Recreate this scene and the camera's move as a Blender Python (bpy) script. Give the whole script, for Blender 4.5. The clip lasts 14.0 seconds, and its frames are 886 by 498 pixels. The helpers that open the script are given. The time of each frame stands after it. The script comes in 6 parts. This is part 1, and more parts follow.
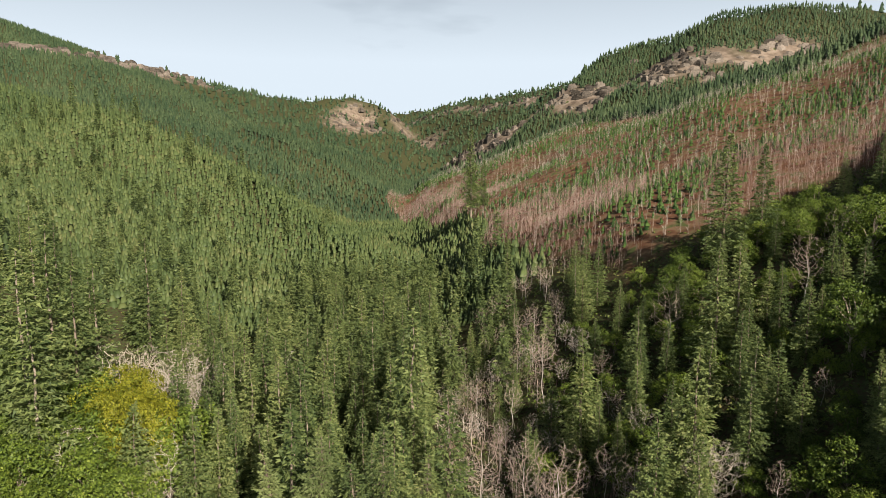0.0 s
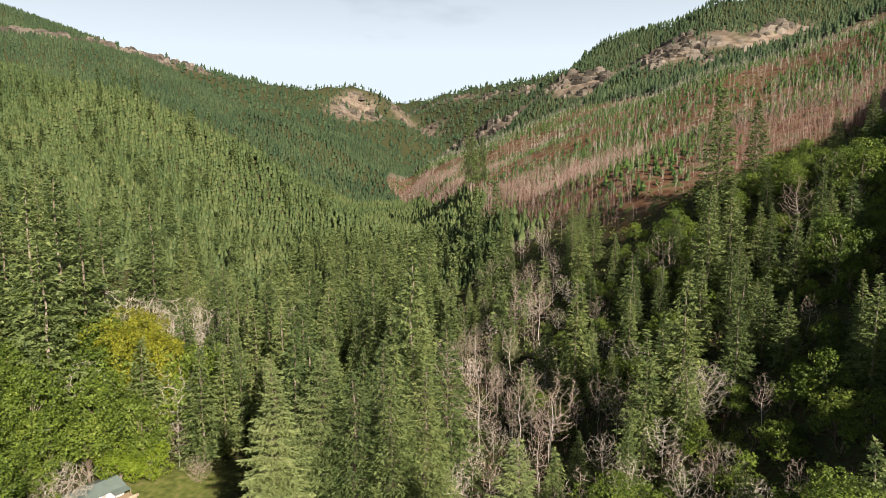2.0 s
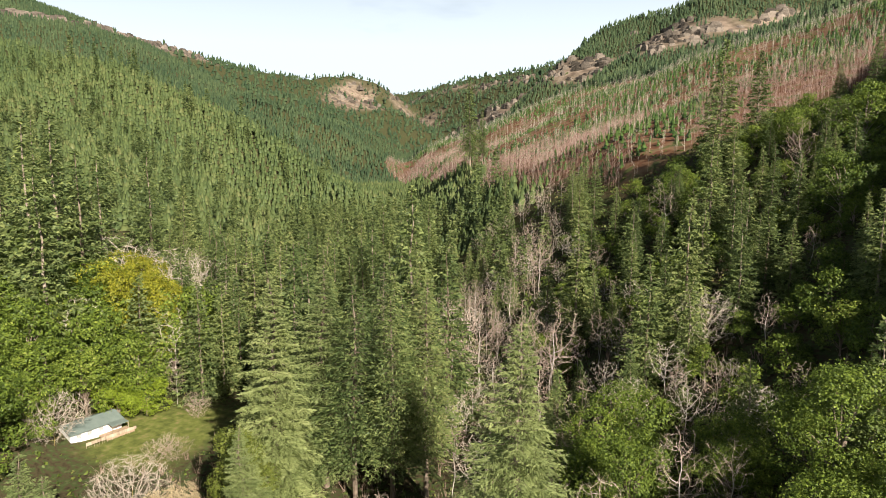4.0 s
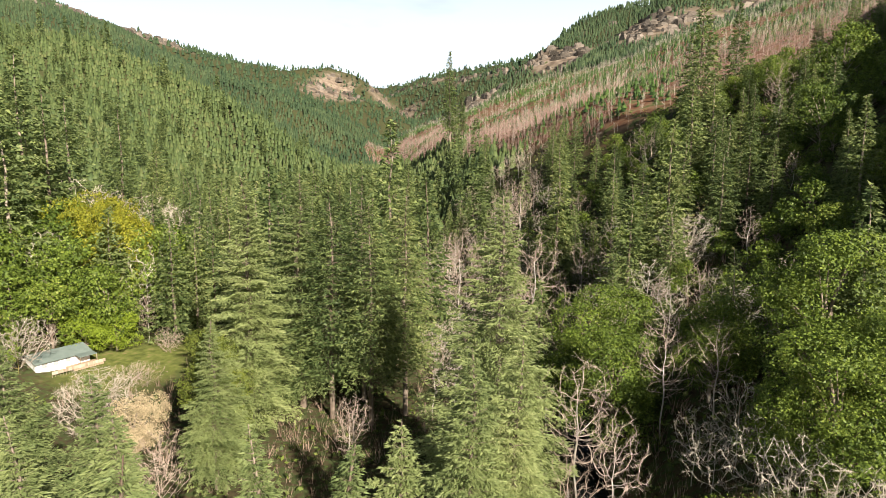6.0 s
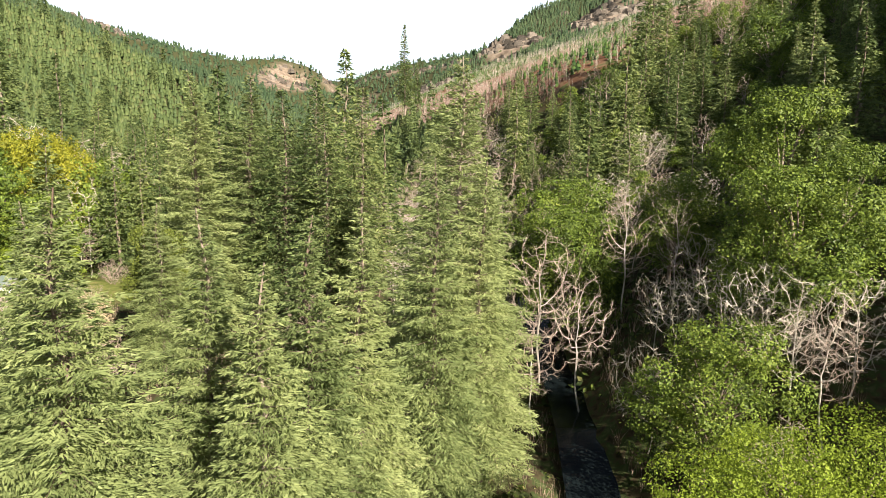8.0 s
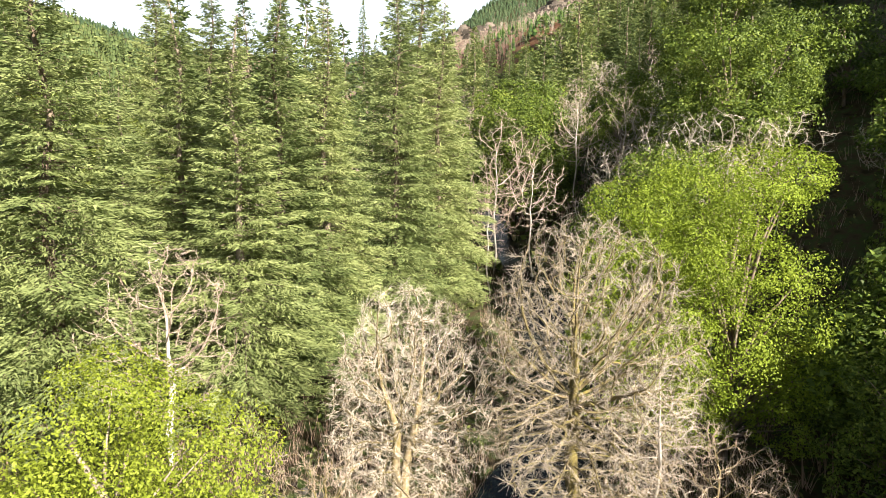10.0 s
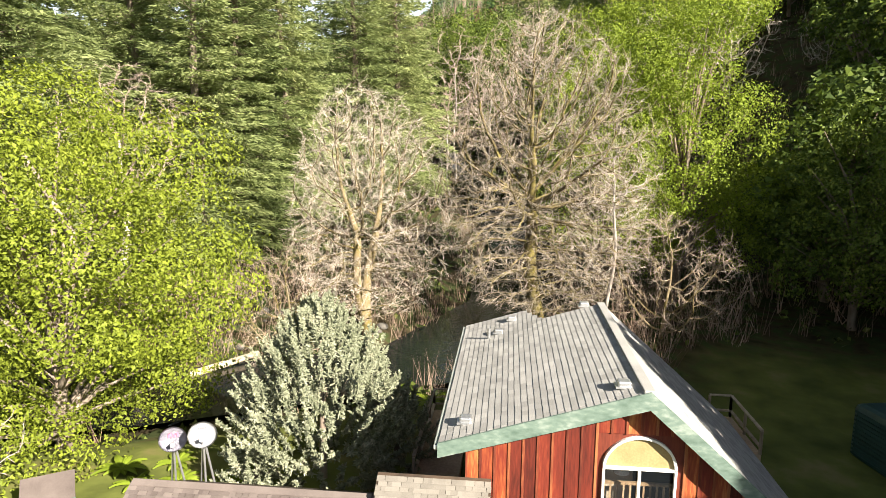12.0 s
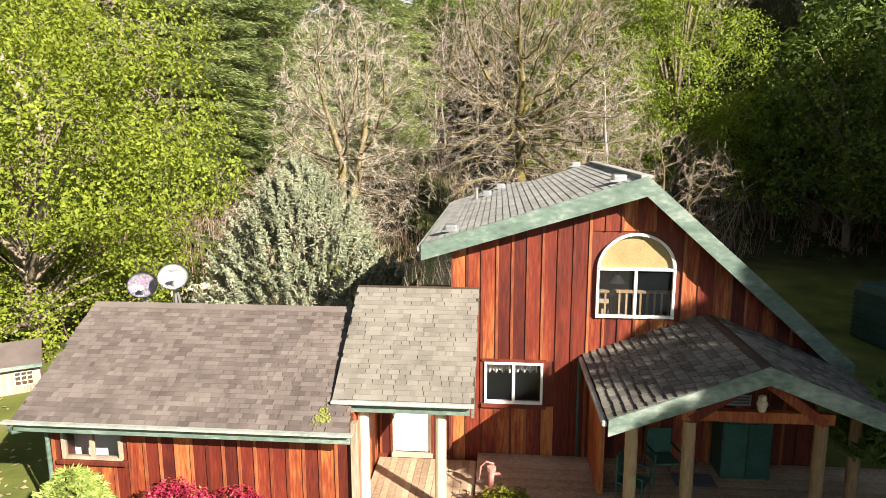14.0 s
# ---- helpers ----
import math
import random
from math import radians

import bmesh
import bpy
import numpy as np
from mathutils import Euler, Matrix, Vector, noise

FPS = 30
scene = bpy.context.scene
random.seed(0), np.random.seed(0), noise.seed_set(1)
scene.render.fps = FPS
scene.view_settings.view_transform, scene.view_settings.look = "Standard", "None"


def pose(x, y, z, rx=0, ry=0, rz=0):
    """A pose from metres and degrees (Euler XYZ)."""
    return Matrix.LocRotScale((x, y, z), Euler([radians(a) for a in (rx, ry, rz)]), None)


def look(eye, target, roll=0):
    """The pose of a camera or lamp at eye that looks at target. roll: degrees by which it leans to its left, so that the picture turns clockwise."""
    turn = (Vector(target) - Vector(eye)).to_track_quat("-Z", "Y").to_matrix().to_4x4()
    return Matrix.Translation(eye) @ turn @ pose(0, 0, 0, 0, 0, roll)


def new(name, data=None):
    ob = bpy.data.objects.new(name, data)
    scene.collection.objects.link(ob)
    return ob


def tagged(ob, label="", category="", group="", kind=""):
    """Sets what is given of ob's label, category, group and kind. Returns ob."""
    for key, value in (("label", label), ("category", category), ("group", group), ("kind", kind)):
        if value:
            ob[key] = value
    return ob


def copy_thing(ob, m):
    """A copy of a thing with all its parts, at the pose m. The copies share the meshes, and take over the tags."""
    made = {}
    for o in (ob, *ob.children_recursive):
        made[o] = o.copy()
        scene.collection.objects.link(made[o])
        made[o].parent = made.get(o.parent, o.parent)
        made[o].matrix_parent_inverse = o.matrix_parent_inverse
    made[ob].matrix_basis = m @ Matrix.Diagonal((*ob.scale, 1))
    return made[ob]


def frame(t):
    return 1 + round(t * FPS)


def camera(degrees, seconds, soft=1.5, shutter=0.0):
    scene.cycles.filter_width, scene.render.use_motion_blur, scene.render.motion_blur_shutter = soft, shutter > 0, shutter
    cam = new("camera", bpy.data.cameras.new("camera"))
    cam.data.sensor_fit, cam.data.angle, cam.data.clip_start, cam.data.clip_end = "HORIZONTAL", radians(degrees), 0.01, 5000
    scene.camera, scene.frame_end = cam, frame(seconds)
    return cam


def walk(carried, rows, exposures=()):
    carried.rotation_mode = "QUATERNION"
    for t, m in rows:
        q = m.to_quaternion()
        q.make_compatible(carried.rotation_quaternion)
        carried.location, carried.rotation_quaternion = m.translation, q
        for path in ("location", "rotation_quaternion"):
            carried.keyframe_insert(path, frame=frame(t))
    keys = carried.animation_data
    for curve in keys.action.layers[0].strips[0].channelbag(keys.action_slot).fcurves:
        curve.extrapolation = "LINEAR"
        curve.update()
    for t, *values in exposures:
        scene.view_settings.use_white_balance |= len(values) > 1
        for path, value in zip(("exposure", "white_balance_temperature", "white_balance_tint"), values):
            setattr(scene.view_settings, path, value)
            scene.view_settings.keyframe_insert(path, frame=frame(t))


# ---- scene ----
cam = camera(69.6, 14.0, 0.75)
PATH = [
    (0, (-3.467, 14.505, 99.648), (-4.111, 16.382, 99.402), 0.1),
    (0.5, (-2.475, 12.417, 96.539), (-3.12, 14.294, 96.285), 0.0),
    (1, (-1.826, 10.915, 93.399), (-2.47, 12.791, 93.14), -0.0),
    (1.5, (-1.283, 9.713, 89.618), (-1.927, 11.588, 89.353), -0.1),
    (2, (-0.669, 8.515, 86.219), (-1.314, 10.388, 85.947), 0.0),
    (2.5, (-0.404, 7.799, 82.649), (-1.049, 9.672, 82.373), 0.1),
    (5, (-1.333, 7.887, 62.861), (-1.961, 9.762, 62.562), 0.3),
    (5.5, (-1.143, 8.117, 58.642), (-1.753, 9.999, 58.343), 0.3),
    (6, (-1.089, 8.189, 54.329), (-1.667, 10.08, 54.028), 0.4),
    (6.5, (-1.572, 8.16, 49.987), (-2.117, 10.06, 49.685), 0.6),
    (7, (-1.826, 8.213, 45.836), (-2.34, 10.122, 45.533), 0.5),
    (7.5, (-1.677, 8.435, 41.465), (-2.157, 10.352, 41.158), 0.4),
    (10, (-0.142, 1.898, 21.649), (-0.462, 3.846, 21.329), 0.7),
    (10.5, (0.181, 0.953, 17.585), (-0.112, 2.906, 17.266), 0.7),
    (11, (0.355, 0.097, 13.62), (0.103, 2.055, 13.299), 0.5),
    (11.5, (0.499, -0.029, 12.114), (0.272, 1.931, 11.79), 0.4),
    (12, (0.42, -0.118, 10.723), (0.218, 1.844, 10.391), 0.5),
    (12.5, (0.284, -0.117, 9.342), (0.1, 1.847, 9.009), 0.4),
    (13, (0.332, -0.069, 8.224), (0.158, 1.895, 7.887), 0.1),
    (13.5, (0.447, 0.058, 7.306), (0.277, 2.021, 6.962), -0.0),
    (14, (0.576, 0.068, 6.464), (0.403, 2.03, 6.119), -0.1),
]
walk(cam, [(t, look(eye, target, roll)) for t, eye, target, roll in PATH], [(0, 0.98), (5, 1.40), (7.5, 1.62), (10, 2.0), (12, 1.92), (14, 1.68)])

# ---- world, sun and sky ----
SUN_AT = Vector((0.645, -0.585, 0.50)).normalized()
world = bpy.data.worlds.new("sky")
scene.world = world
world.use_nodes = True
wn, wl = world.node_tree.nodes, world.node_tree.links
sky = wn.new("ShaderNodeTexSky")
sky.sky_type, sky.sun_disc = "NISHITA", False
sky.sun_elevation = math.asin(SUN_AT.z)
sky.sun_rotation = math.atan2(SUN_AT.x, SUN_AT.y)
sky.air_density, sky.dust_density, sky.ozone_density = 1.0, 2.2, 1.0
# Thin high cloud: wide soft streaks that whiten the blue.
where, squash, veil, ramp = wn.new("ShaderNodeTexCoord"), wn.new("ShaderNodeMapping"), wn.new("ShaderNodeTexNoise"), wn.new("ShaderNodeValToRGB")
squash.inputs["Scale"].default_value = (1.2, 1.2, 5.0)
veil.inputs["Scale"].default_value, veil.inputs["Detail"].default_value = 1.6, 5
ramp.color_ramp.elements[0].position, ramp.color_ramp.elements[1].position = 0.05, 0.42
mixc = wn.new("ShaderNodeMix")
mixc.data_type = "RGBA"
mixc.inputs["B"].default_value = (21.5, 24.3, 27.0, 1)
wl.new(where.outputs["Generated"], squash.inputs["Vector"])
wl.new(squash.outputs["Vector"], veil.inputs["Vector"])
wl.new(veil.outputs["Fac"], ramp.inputs["Fac"])
# The veil is thick towards the horizon and thin overhead.
lift, low = wn.new("ShaderNodeSeparateXYZ"), wn.new("ShaderNodeMapRange")
low.inputs["From Min"].default_value, low.inputs["From Max"].default_value = 0.16, 0.50
low.inputs["To Min"].default_value, low.inputs["To Max"].default_value = 1.0, 0.04
thin = wn.new("ShaderNodeMath")
thin.operation = "MULTIPLY"
wl.new(where.outputs["Generated"], lift.inputs["Vector"])
wl.new(lift.outputs["Z"], low.inputs["Value"])
wl.new(low.outputs["Result"], thin.inputs[0])
wl.new(ramp.outputs["Color"], thin.inputs[1])
wl.new(thin.outputs[0], mixc.inputs["Factor"])
wl.new(sky.outputs["Color"], mixc.inputs["A"])
back = wn["Background"]
wl.new(mixc.outputs["Result"], back.inputs["Color"])
back.inputs["Strength"].default_value = 0.018
sun = new("sun", bpy.data.lights.new("sun", "SUN"))
sun.data.energy, sun.data.angle, sun.data.color = 5.0, radians(0.53), (1.0, 0.90, 0.76)
sun.matrix_world = look(SUN_AT * 300, (0, 0, 0))

# ---- materials ----


def material(name, rough_=0.8, metal=0.0):
    m = bpy.data.materials.new(name)
    m.use_nodes = True
    b = m.node_tree.nodes["Principled BSDF"]
    b.inputs["Roughness"].default_value, b.inputs["Metallic"].default_value = rough_, metal
    return m, m.node_tree.nodes, m.node_tree.links, b


def ramp_of(nodes, stops):
    r = nodes.new("ShaderNodeValToRGB")
    while len(r.color_ramp.elements) < len(stops):
        r.color_ramp.elements.new(0.5)
    for e, (p, c) in zip(r.color_ramp.elements, stops):
        e.position, e.color = p, (*c, 1)
    return r


def noisy(name, stops, scale=2.0, rough_=0.8, bump=0.3, fine=14.0, stretch=(1, 1, 1), metal=0.0, per="object", sway=0.25, space="World", spec=0.3, dist=0.02):
    """A surface with large stains, fine grain and relief; per: what shifts the colour of each piece (object, island or none)."""
    m, n, l, b = material(name, rough_, metal)
    b.inputs["Specular IOR Level"].default_value = spec
    tc, mp = n.new("ShaderNodeTexCoord"), n.new("ShaderNodeMapping")
    mp.inputs["Scale"].default_value = stretch
    where_ = n.new("ShaderNodeNewGeometry")
    l.new(where_.outputs["Position"] if space == "World" else tc.outputs[space], mp.inputs["Vector"])
    big, small = n.new("ShaderNodeTexNoise"), n.new("ShaderNodeTexNoise")
    for t, s, d in ((big, scale, 4), (small, fine, 6)):
        t.inputs["Scale"].default_value, t.inputs["Detail"].default_value = s, d
        l.new(mp.outputs["Vector"], t.inputs["Vector"])
    mix = n.new("ShaderNodeMath")
    mix.operation = "MULTIPLY_ADD"
    mix.inputs[1].default_value = 0.45
    l.new(small.outputs["Fac"], mix.inputs[0])
    half = n.new("ShaderNodeMath")
    half.operation = "MULTIPLY"
    half.inputs[1].default_value = 0.55
    l.new(big.outputs["Fac"], half.inputs[0])
    l.new(half.outputs[0], mix.inputs[2])
    last = mix
    if per != "none":
        pick = n.new("ShaderNodeObjectInfo") if per == "object" else n.new("ShaderNodeNewGeometry")
        add = n.new("ShaderNodeMath")
        add.operation = "MULTIPLY_ADD"
        add.inputs[1].default_value = sway
        if per == "both":
            info, both, cut_ = n.new("ShaderNodeObjectInfo"), n.new("ShaderNodeMath"), n.new("ShaderNodeMath")
            both.operation, cut_.operation = "ADD", "FRACT"
            l.new(pick.outputs["Random Per Island"], both.inputs[0])
            l.new(info.outputs["Random"], both.inputs[1])
            l.new(both.outputs[0], cut_.inputs[0])
            l.new(cut_.outputs[0], add.inputs[0])
        else:
            l.new(pick.outputs["Random" if per == "object" else "Random Per Island"], add.inputs[0])
        l.new(mix.outputs[0], add.inputs[2])
        sub = n.new("ShaderNodeMath")
        sub.operation = "SUBTRACT"
        sub.inputs[1].default_value = sway / 2
        l.new(add.outputs[0], sub.inputs[0])
        last = sub
    r = ramp_of(n, stops)
    l.new(last.outputs[0], r.inputs["Fac"])
    l.new(r.outputs["Color"], b.inputs["Base Color"])
    if bump:
        bp = n.new("ShaderNodeBump")
        bp.inputs["Strength"].default_value, bp.inputs["Distance"].default_value = bump, dist
        l.new(small.outputs["Fac"], bp.inputs["Height"])
        l.new(bp.outputs["Normal"], b.inputs["Normal"])
    return m


def foliage(name, dark, light, old=None, through_=0.25, sway=0.5, scale=0.35, tree=0.35):
    """Leaves or needles: each clump has its own tone, each tree another; some light comes through."""
    m, n, l, b = material(name, 0.55)
    b.inputs["Specular IOR Level"].default_value = 0.25
    geo, info = n.new("ShaderNodeNewGeometry"), n.new("ShaderNodeObjectInfo")
    tc, t = n.new("ShaderNodeTexCoord"), n.new("ShaderNodeTexNoise")
    t.inputs["Scale"].default_value, t.inputs["Detail"].default_value = scale, 3
    l.new(tc.outputs["Object"], t.inputs["Vector"])
    a1, a2 = n.new("ShaderNodeMath"), n.new("ShaderNodeMath")
    a1.operation = a2.operation = "MULTIPLY_ADD"
    a1.inputs[1].default_value, a2.inputs[1].default_value = sway, tree
    l.new(geo.outputs["Random Per Island"], a1.inputs[0])
    l.new(t.outputs["Fac"], a1.inputs[2])
    l.new(info.outputs["Random"], a2.inputs[0])
    l.new(a1.outputs[0], a2.inputs[2])
    s = n.new("ShaderNodeMath")
    s.operation = "SUBTRACT"
    s.inputs[1].default_value = (sway + tree) / 2
    l.new(a2.outputs[0], s.inputs[0])
    stops = [(0.25, dark), (0.75, light)] + ([(0.97, old)] if old else [])
    r = ramp_of(n, stops)
    l.new(s.outputs[0], r.inputs["Fac"])
    l.new(r.outputs["Color"], b.inputs["Base Color"])
    if through_:
        tr, mx = n.new("ShaderNodeBsdfTranslucent"), n.new("ShaderNodeMixShader")
        l.new(r.outputs["Color"], tr.inputs["Color"])
        mx.inputs[0].default_value = through_
        l.new(b.outputs[0], mx.inputs[1])
        l.new(tr.outputs[0], mx.inputs[2])
        l.new(mx.outputs[0], n["Material Output"].inputs["Surface"])
    return m


needles = foliage("fir needles", (0.145, 0.190, 0.070), (0.325, 0.372, 0.150), (0.42, 0.43, 0.22), 0.36, 0.32, 0.25)
needles_mid = foliage("dark fir needles", (0.070, 0.105, 0.036), (0.210, 0.255, 0.086), (0.30, 0.31, 0.13), 0.35, 0.5, 0.25)
# Bluer than the nearer needles: a little distance haze is put into this colour.
needles_far = foliage("hazy far conifer needles", (0.032, 0.058, 0.028), (0.070, 0.100, 0.044), (0.10, 0.115, 0.056), 0.15, 0.45, 0.012)
needles_grove = foliage("valley conifer needles", (0.050, 0.078, 0.028), (0.150, 0.190, 0.064), (0.21, 0.23, 0.09), 0.3, 0.5, 0.03)
needles_hill = foliage("sunlit young conifer needles", (0.040, 0.066, 0.025), (0.088, 0.118, 0.040), (0.125, 0.135, 0.052), 0.15, 0.45, 0.012)
needles_young = foliage("young conifer needles", (0.022, 0.050, 0.012), (0.062, 0.105, 0.024), None, 0.15, 0.7, 0.01)
needles_blue = foliage("blue spruce needles", (0.165, 0.185, 0.115), (0.33, 0.35, 0.245), (0.42, 0.38, 0.28), 0.2, 0.6, 0.8, 0)
leaves_bright = foliage("bright green leaves", (0.13, 0.18, 0.016), (0.255, 0.335, 0.034), (0.38, 0.42, 0.08), 0.35, 0.4, 0.5, 0.1)
leaves_laurel = foliage("yellow green laurel leaves", (0.138, 0.176, 0.018), (0.275, 0.335, 0.038), (0.39, 0.42, 0.08), 0.35, 0.4, 0.5, 0.1)
leaves_dark = foliage("evergreen leaves", (0.050, 0.082, 0.014), (0.155, 0.212, 0.030), (0.24, 0.27, 0.055), 0.25, 0.55, 0.3)
leaves_gold = foliage("yellow green maple leaves", (0.090, 0.110, 0.010), (0.27, 0.27, 0.025), (0.34, 0.31, 0.04), 0.3, 0.5, 0.3)
leaves_red = foliage("red shrub leaves", (0.22, 0.015, 0.04), (0.66, 0.06, 0.14), (0.34, 0.28, 0.05), 0.3, 0.7, 2.0, 0)
leaves_dry = foliage("dry tan leaves", (0.32, 0.25, 0.15), (0.55, 0.46, 0.30), None, 0.25, 0.6, 0.6)
bark_fir = noisy("fir bark", [(0.3, (0.10, 0.07, 0.05)), (0.7, (0.30, 0.25, 0.20))], 0.7, 0.9, 0.6, 5, (1, 1, 0.25))
bark_pale = noisy("pale alder bark", [(0.3, (0.24, 0.21, 0.18)), (0.7, (0.50, 0.46, 0.42))], 0.8, 0.85, 0.2, 6)
twigs_red = noisy("reddish bare twigs", [(0.3, (0.23, 0.17, 0.135)), (0.7, (0.47, 0.385, 0.325))], 0.5, 0.85, 0.0, 4)
twigs_pale = noisy("pale bare twigs", [(0.3, (0.29, 0.245, 0.20)), (0.7, (0.55, 0.49, 0.42))], 0.5, 0.85, 0.0, 4)
bark_moss = noisy("mossy maple bark", [(0.30, (0.075, 0.058, 0.032)), (0.46, (0.15, 0.125, 0.035)), (0.58, (0.21, 0.165, 0.09)), (0.75, (0.28, 0.235, 0.16))], 1.1, 0.95, 0.7, 8)
bough_moss = noisy("mossy limbs", [(0.30, (0.085, 0.066, 0.036)), (0.48, (0.15, 0.12, 0.055)), (0.58, (0.19, 0.165, 0.04)), (0.76, (0.28, 0.24, 0.10))], 1.3, 0.95, 0.6, 8)
leaves_olive = foliage("olive green leaves", (0.075, 0.100, 0.016), (0.20, 0.235, 0.045), (0.28, 0.29, 0.07), 0.3, 0.5, 0.3)
twigs_alder = noisy("pinkish alder thicket twigs", [(0.3, (0.13, 0.082, 0.068)), (0.7, (0.27, 0.185, 0.155))], 0.02, 0.9, 0.0, 0.3, per="island", sway=0.5)
stems_white = noisy("whitish sapling stems", [(0.3, (0.20, 0.17, 0.14)), (0.7, (0.36, 0.31, 0.27))], 0.1, 0.9, 0.0, 1, per="island", sway=0.5)

# ---- the ground: one sheet to the horizon ----
def smax(a, b, k):
    """A rounded maximum: k metres of rounding."""
    h = np.clip(0.5 + 0.5 * (a - b) / k, 0, 1)
    return b + (a - b) * h + k * h * (1 - h)


def way_to(x, y, line):
    """Distance from points to a polyline, and the third coordinate carried along it."""
    best, carried = np.full(np.shape(x), 1e9), np.zeros(np.shape(x))
    for (ax, ay, az), (bx, by, bz) in zip(line, line[1:]):
        dx, dy = bx - ax, by - ay
        s = np.clip(((x - ax) * dx + (y - ay) * dy) / (dx * dx + dy * dy), 0, 1)
        d = np.hypot(x - ax - s * dx, y - ay - s * dy)
        carried = np.where(d < best, az + s * (bz - az), carried)
        best = np.minimum(d, best)
    return best, carried


def rough(x, y, scale, seed=0.0):
    """A cheap smooth noise of about -1 to 1, from crossed waves."""
    a, b = x / scale + seed * 1.7, y / scale - seed * 2.3
    return (np.sin(a * 1.3 + 1.7 * np.sin(b * 0.9 + seed)) + np.sin(b * 1.7 + 1.3 * np.sin(a * 1.1 + 2.1)) + 0.6 * np.sin(a * 3.1 - b * 2.3 + 2 * np.sin(a * 0.7 + b))) / 2.6


# Crests of the ridges: x, y, z of the ground.
RIDGE_LEFT = [(-1560, 520, 455), (-1350, 880, 440), (-1356, 1044, 415), (-1378, 1177, 398), (-1361, 1344, 384), (-1338, 1764, 360), (-1236, 2074, 342)]
RIDGE_PEAK = [(-1700, 2300, 400), (-1442, 2417, 392), (-1345, 2698, 434), (-1240, 2690, 400), (-1120, 2560, 280), (-985, 2422, 150)]
RIDGE_FAR = [(-2400, 3700, 440), (-1896, 3876, 434), (-1591, 4118, 502), (-1344, 4100, 474)]
RIDGE_BACK = [(-1230, 3185, 380), (-1080, 3140, 425), (-922, 3080, 446), (-640, 2850, 440), (-383, 2587, 434), (-200, 2300, 420)]
RIDGE_RIGHT = [(-300, 1850, 270), (-251, 1696, 311), (-152, 1658, 382), (14, 1614, 408), (103, 1561, 438), (259, 1593, 450), (430, 1658, 441), (700, 1560, 430)]
RIDGE_SPUR = [(-700, 485, 192), (-609, 480, 176), (-539, 476, 156), (-473, 472, 148), (-418, 469, 127), (-370, 466, 110), (-326, 464, 92), (-284, 461, 70), (-262, 460, 54)]
RIDGE_STEP = [(-836, 950, 212), (-735, 936, 184), (-629, 922, 160), (-549, 911, 138), (-480, 902, 106), (-427, 895, 77)]
# Added out of view: a bluff set there to shade the right bank.
RIDGE_SHADE = [(95, -7, 68), (105, 26, 90), (120, 66, 118), (149, 135, 154), (175, 193, 184), (230, 300, 226), (300, 400, 255)]
CREEK = [(-90, 8, 0), (-34, 21, 0), (-16, 27, 0), (-4, 33, 0), (1, 45, 0), (2, 65, 0), (-3, 92, 0), (-12, 130, 0)]


def height(x, y, fine=True):
    """The ground's height: valley floor, creek bed, right slope, left bank and the ridges."""
    x, y = np.asarray(x, float), np.asarray(y, float)
    u, w = -0.358 * x + 0.934 * y, 0.934 * x + 0.358 * y
    z = -0.75 + 0.04 * np.maximum(u - 15, 0) + 0.4 * np.clip(-w - 75, 0, 160)
    foot = 20 - 0.11 * np.maximum(0, u - 200) + 28 * np.clip((75 - u) / 40, 0, 1)
    steep = (0.62 + 0.33 * np.clip((u - 200) / 200, 0, 1)) * (w - foot)
    plane = 16.5 + 0.055 * u + 0.38 * w + 9 * rough(x, y, 90, 1)
    crest = 1100 - 0.35 * w
    plane = plane - 0.5 * np.maximum(0, np.hypot(u, 1.1 * w) - crest)
    z = smax(z, np.where(u > -400, np.minimum(steep, plane), z), 6)
    for line, fall, grain in ((RIDGE_LEFT, 0.42, 22), (RIDGE_PEAK, 0.62, 20), (RIDGE_FAR, 0.5, 10), (RIDGE_BACK, 0.55, 25), (RIDGE_RIGHT, 0.62, 26), (RIDGE_SPUR, 0.50, 8), (RIDGE_STEP, 0.42, 9), (RIDGE_SHADE, 1.3, 4)):
        d, top = way_to(x, y, line)
        z = smax(z, top - fall * d - grain * rough(x, y, 170, grain) * np.clip(d / 150, 0.12, 1), 14)
    d, _ = way_to(x, y, CREEK)
    bed = np.clip(1.25 - d / 6.5, 0, 1)
    z = z - 1.9 * bed * bed * (3 - 2 * bed) * np.clip((125 - y) / 30, 0, 1)
    if fine:
        z = z + 0.12 * rough(x, y, 3.1, 5) * np.clip((np.hypot(x - 2, y - 14) - 14) / 8, 0, 1)
    return z


def raw_mesh(name, verts, faces, mat, smooth=False):
    """A mesh from arrays of places and of triangles or quads."""
    verts, faces = np.asarray(verts, np.float32).reshape(-1, 3), np.asarray(faces, np.int32)
    me = bpy.data.meshes.new(name)
    me.vertices.add(len(verts))
    me.vertices.foreach_set("co", verts.ravel())
    k = faces.shape[1]
    me.loops.add(faces.size)
    me.loops.foreach_set("vertex_index", faces.ravel())
    me.polygons.add(len(faces))
    me.polygons.foreach_set("loop_start", np.arange(0, faces.size, k, dtype=np.int32))
    me.polygons.foreach_set("use_smooth", np.full(len(faces), smooth))
    me.update(calc_edges=True)
    me.materials.append(mat)
    return me


def part(name, bm, mat, parent, label=""):
    me = bpy.data.meshes.new(name)
    bm.to_mesh(me)
    bm.free()
    me.materials.append(mat)
    ob = new(name, me)
    ob.parent = parent
    return tagged(ob, label)


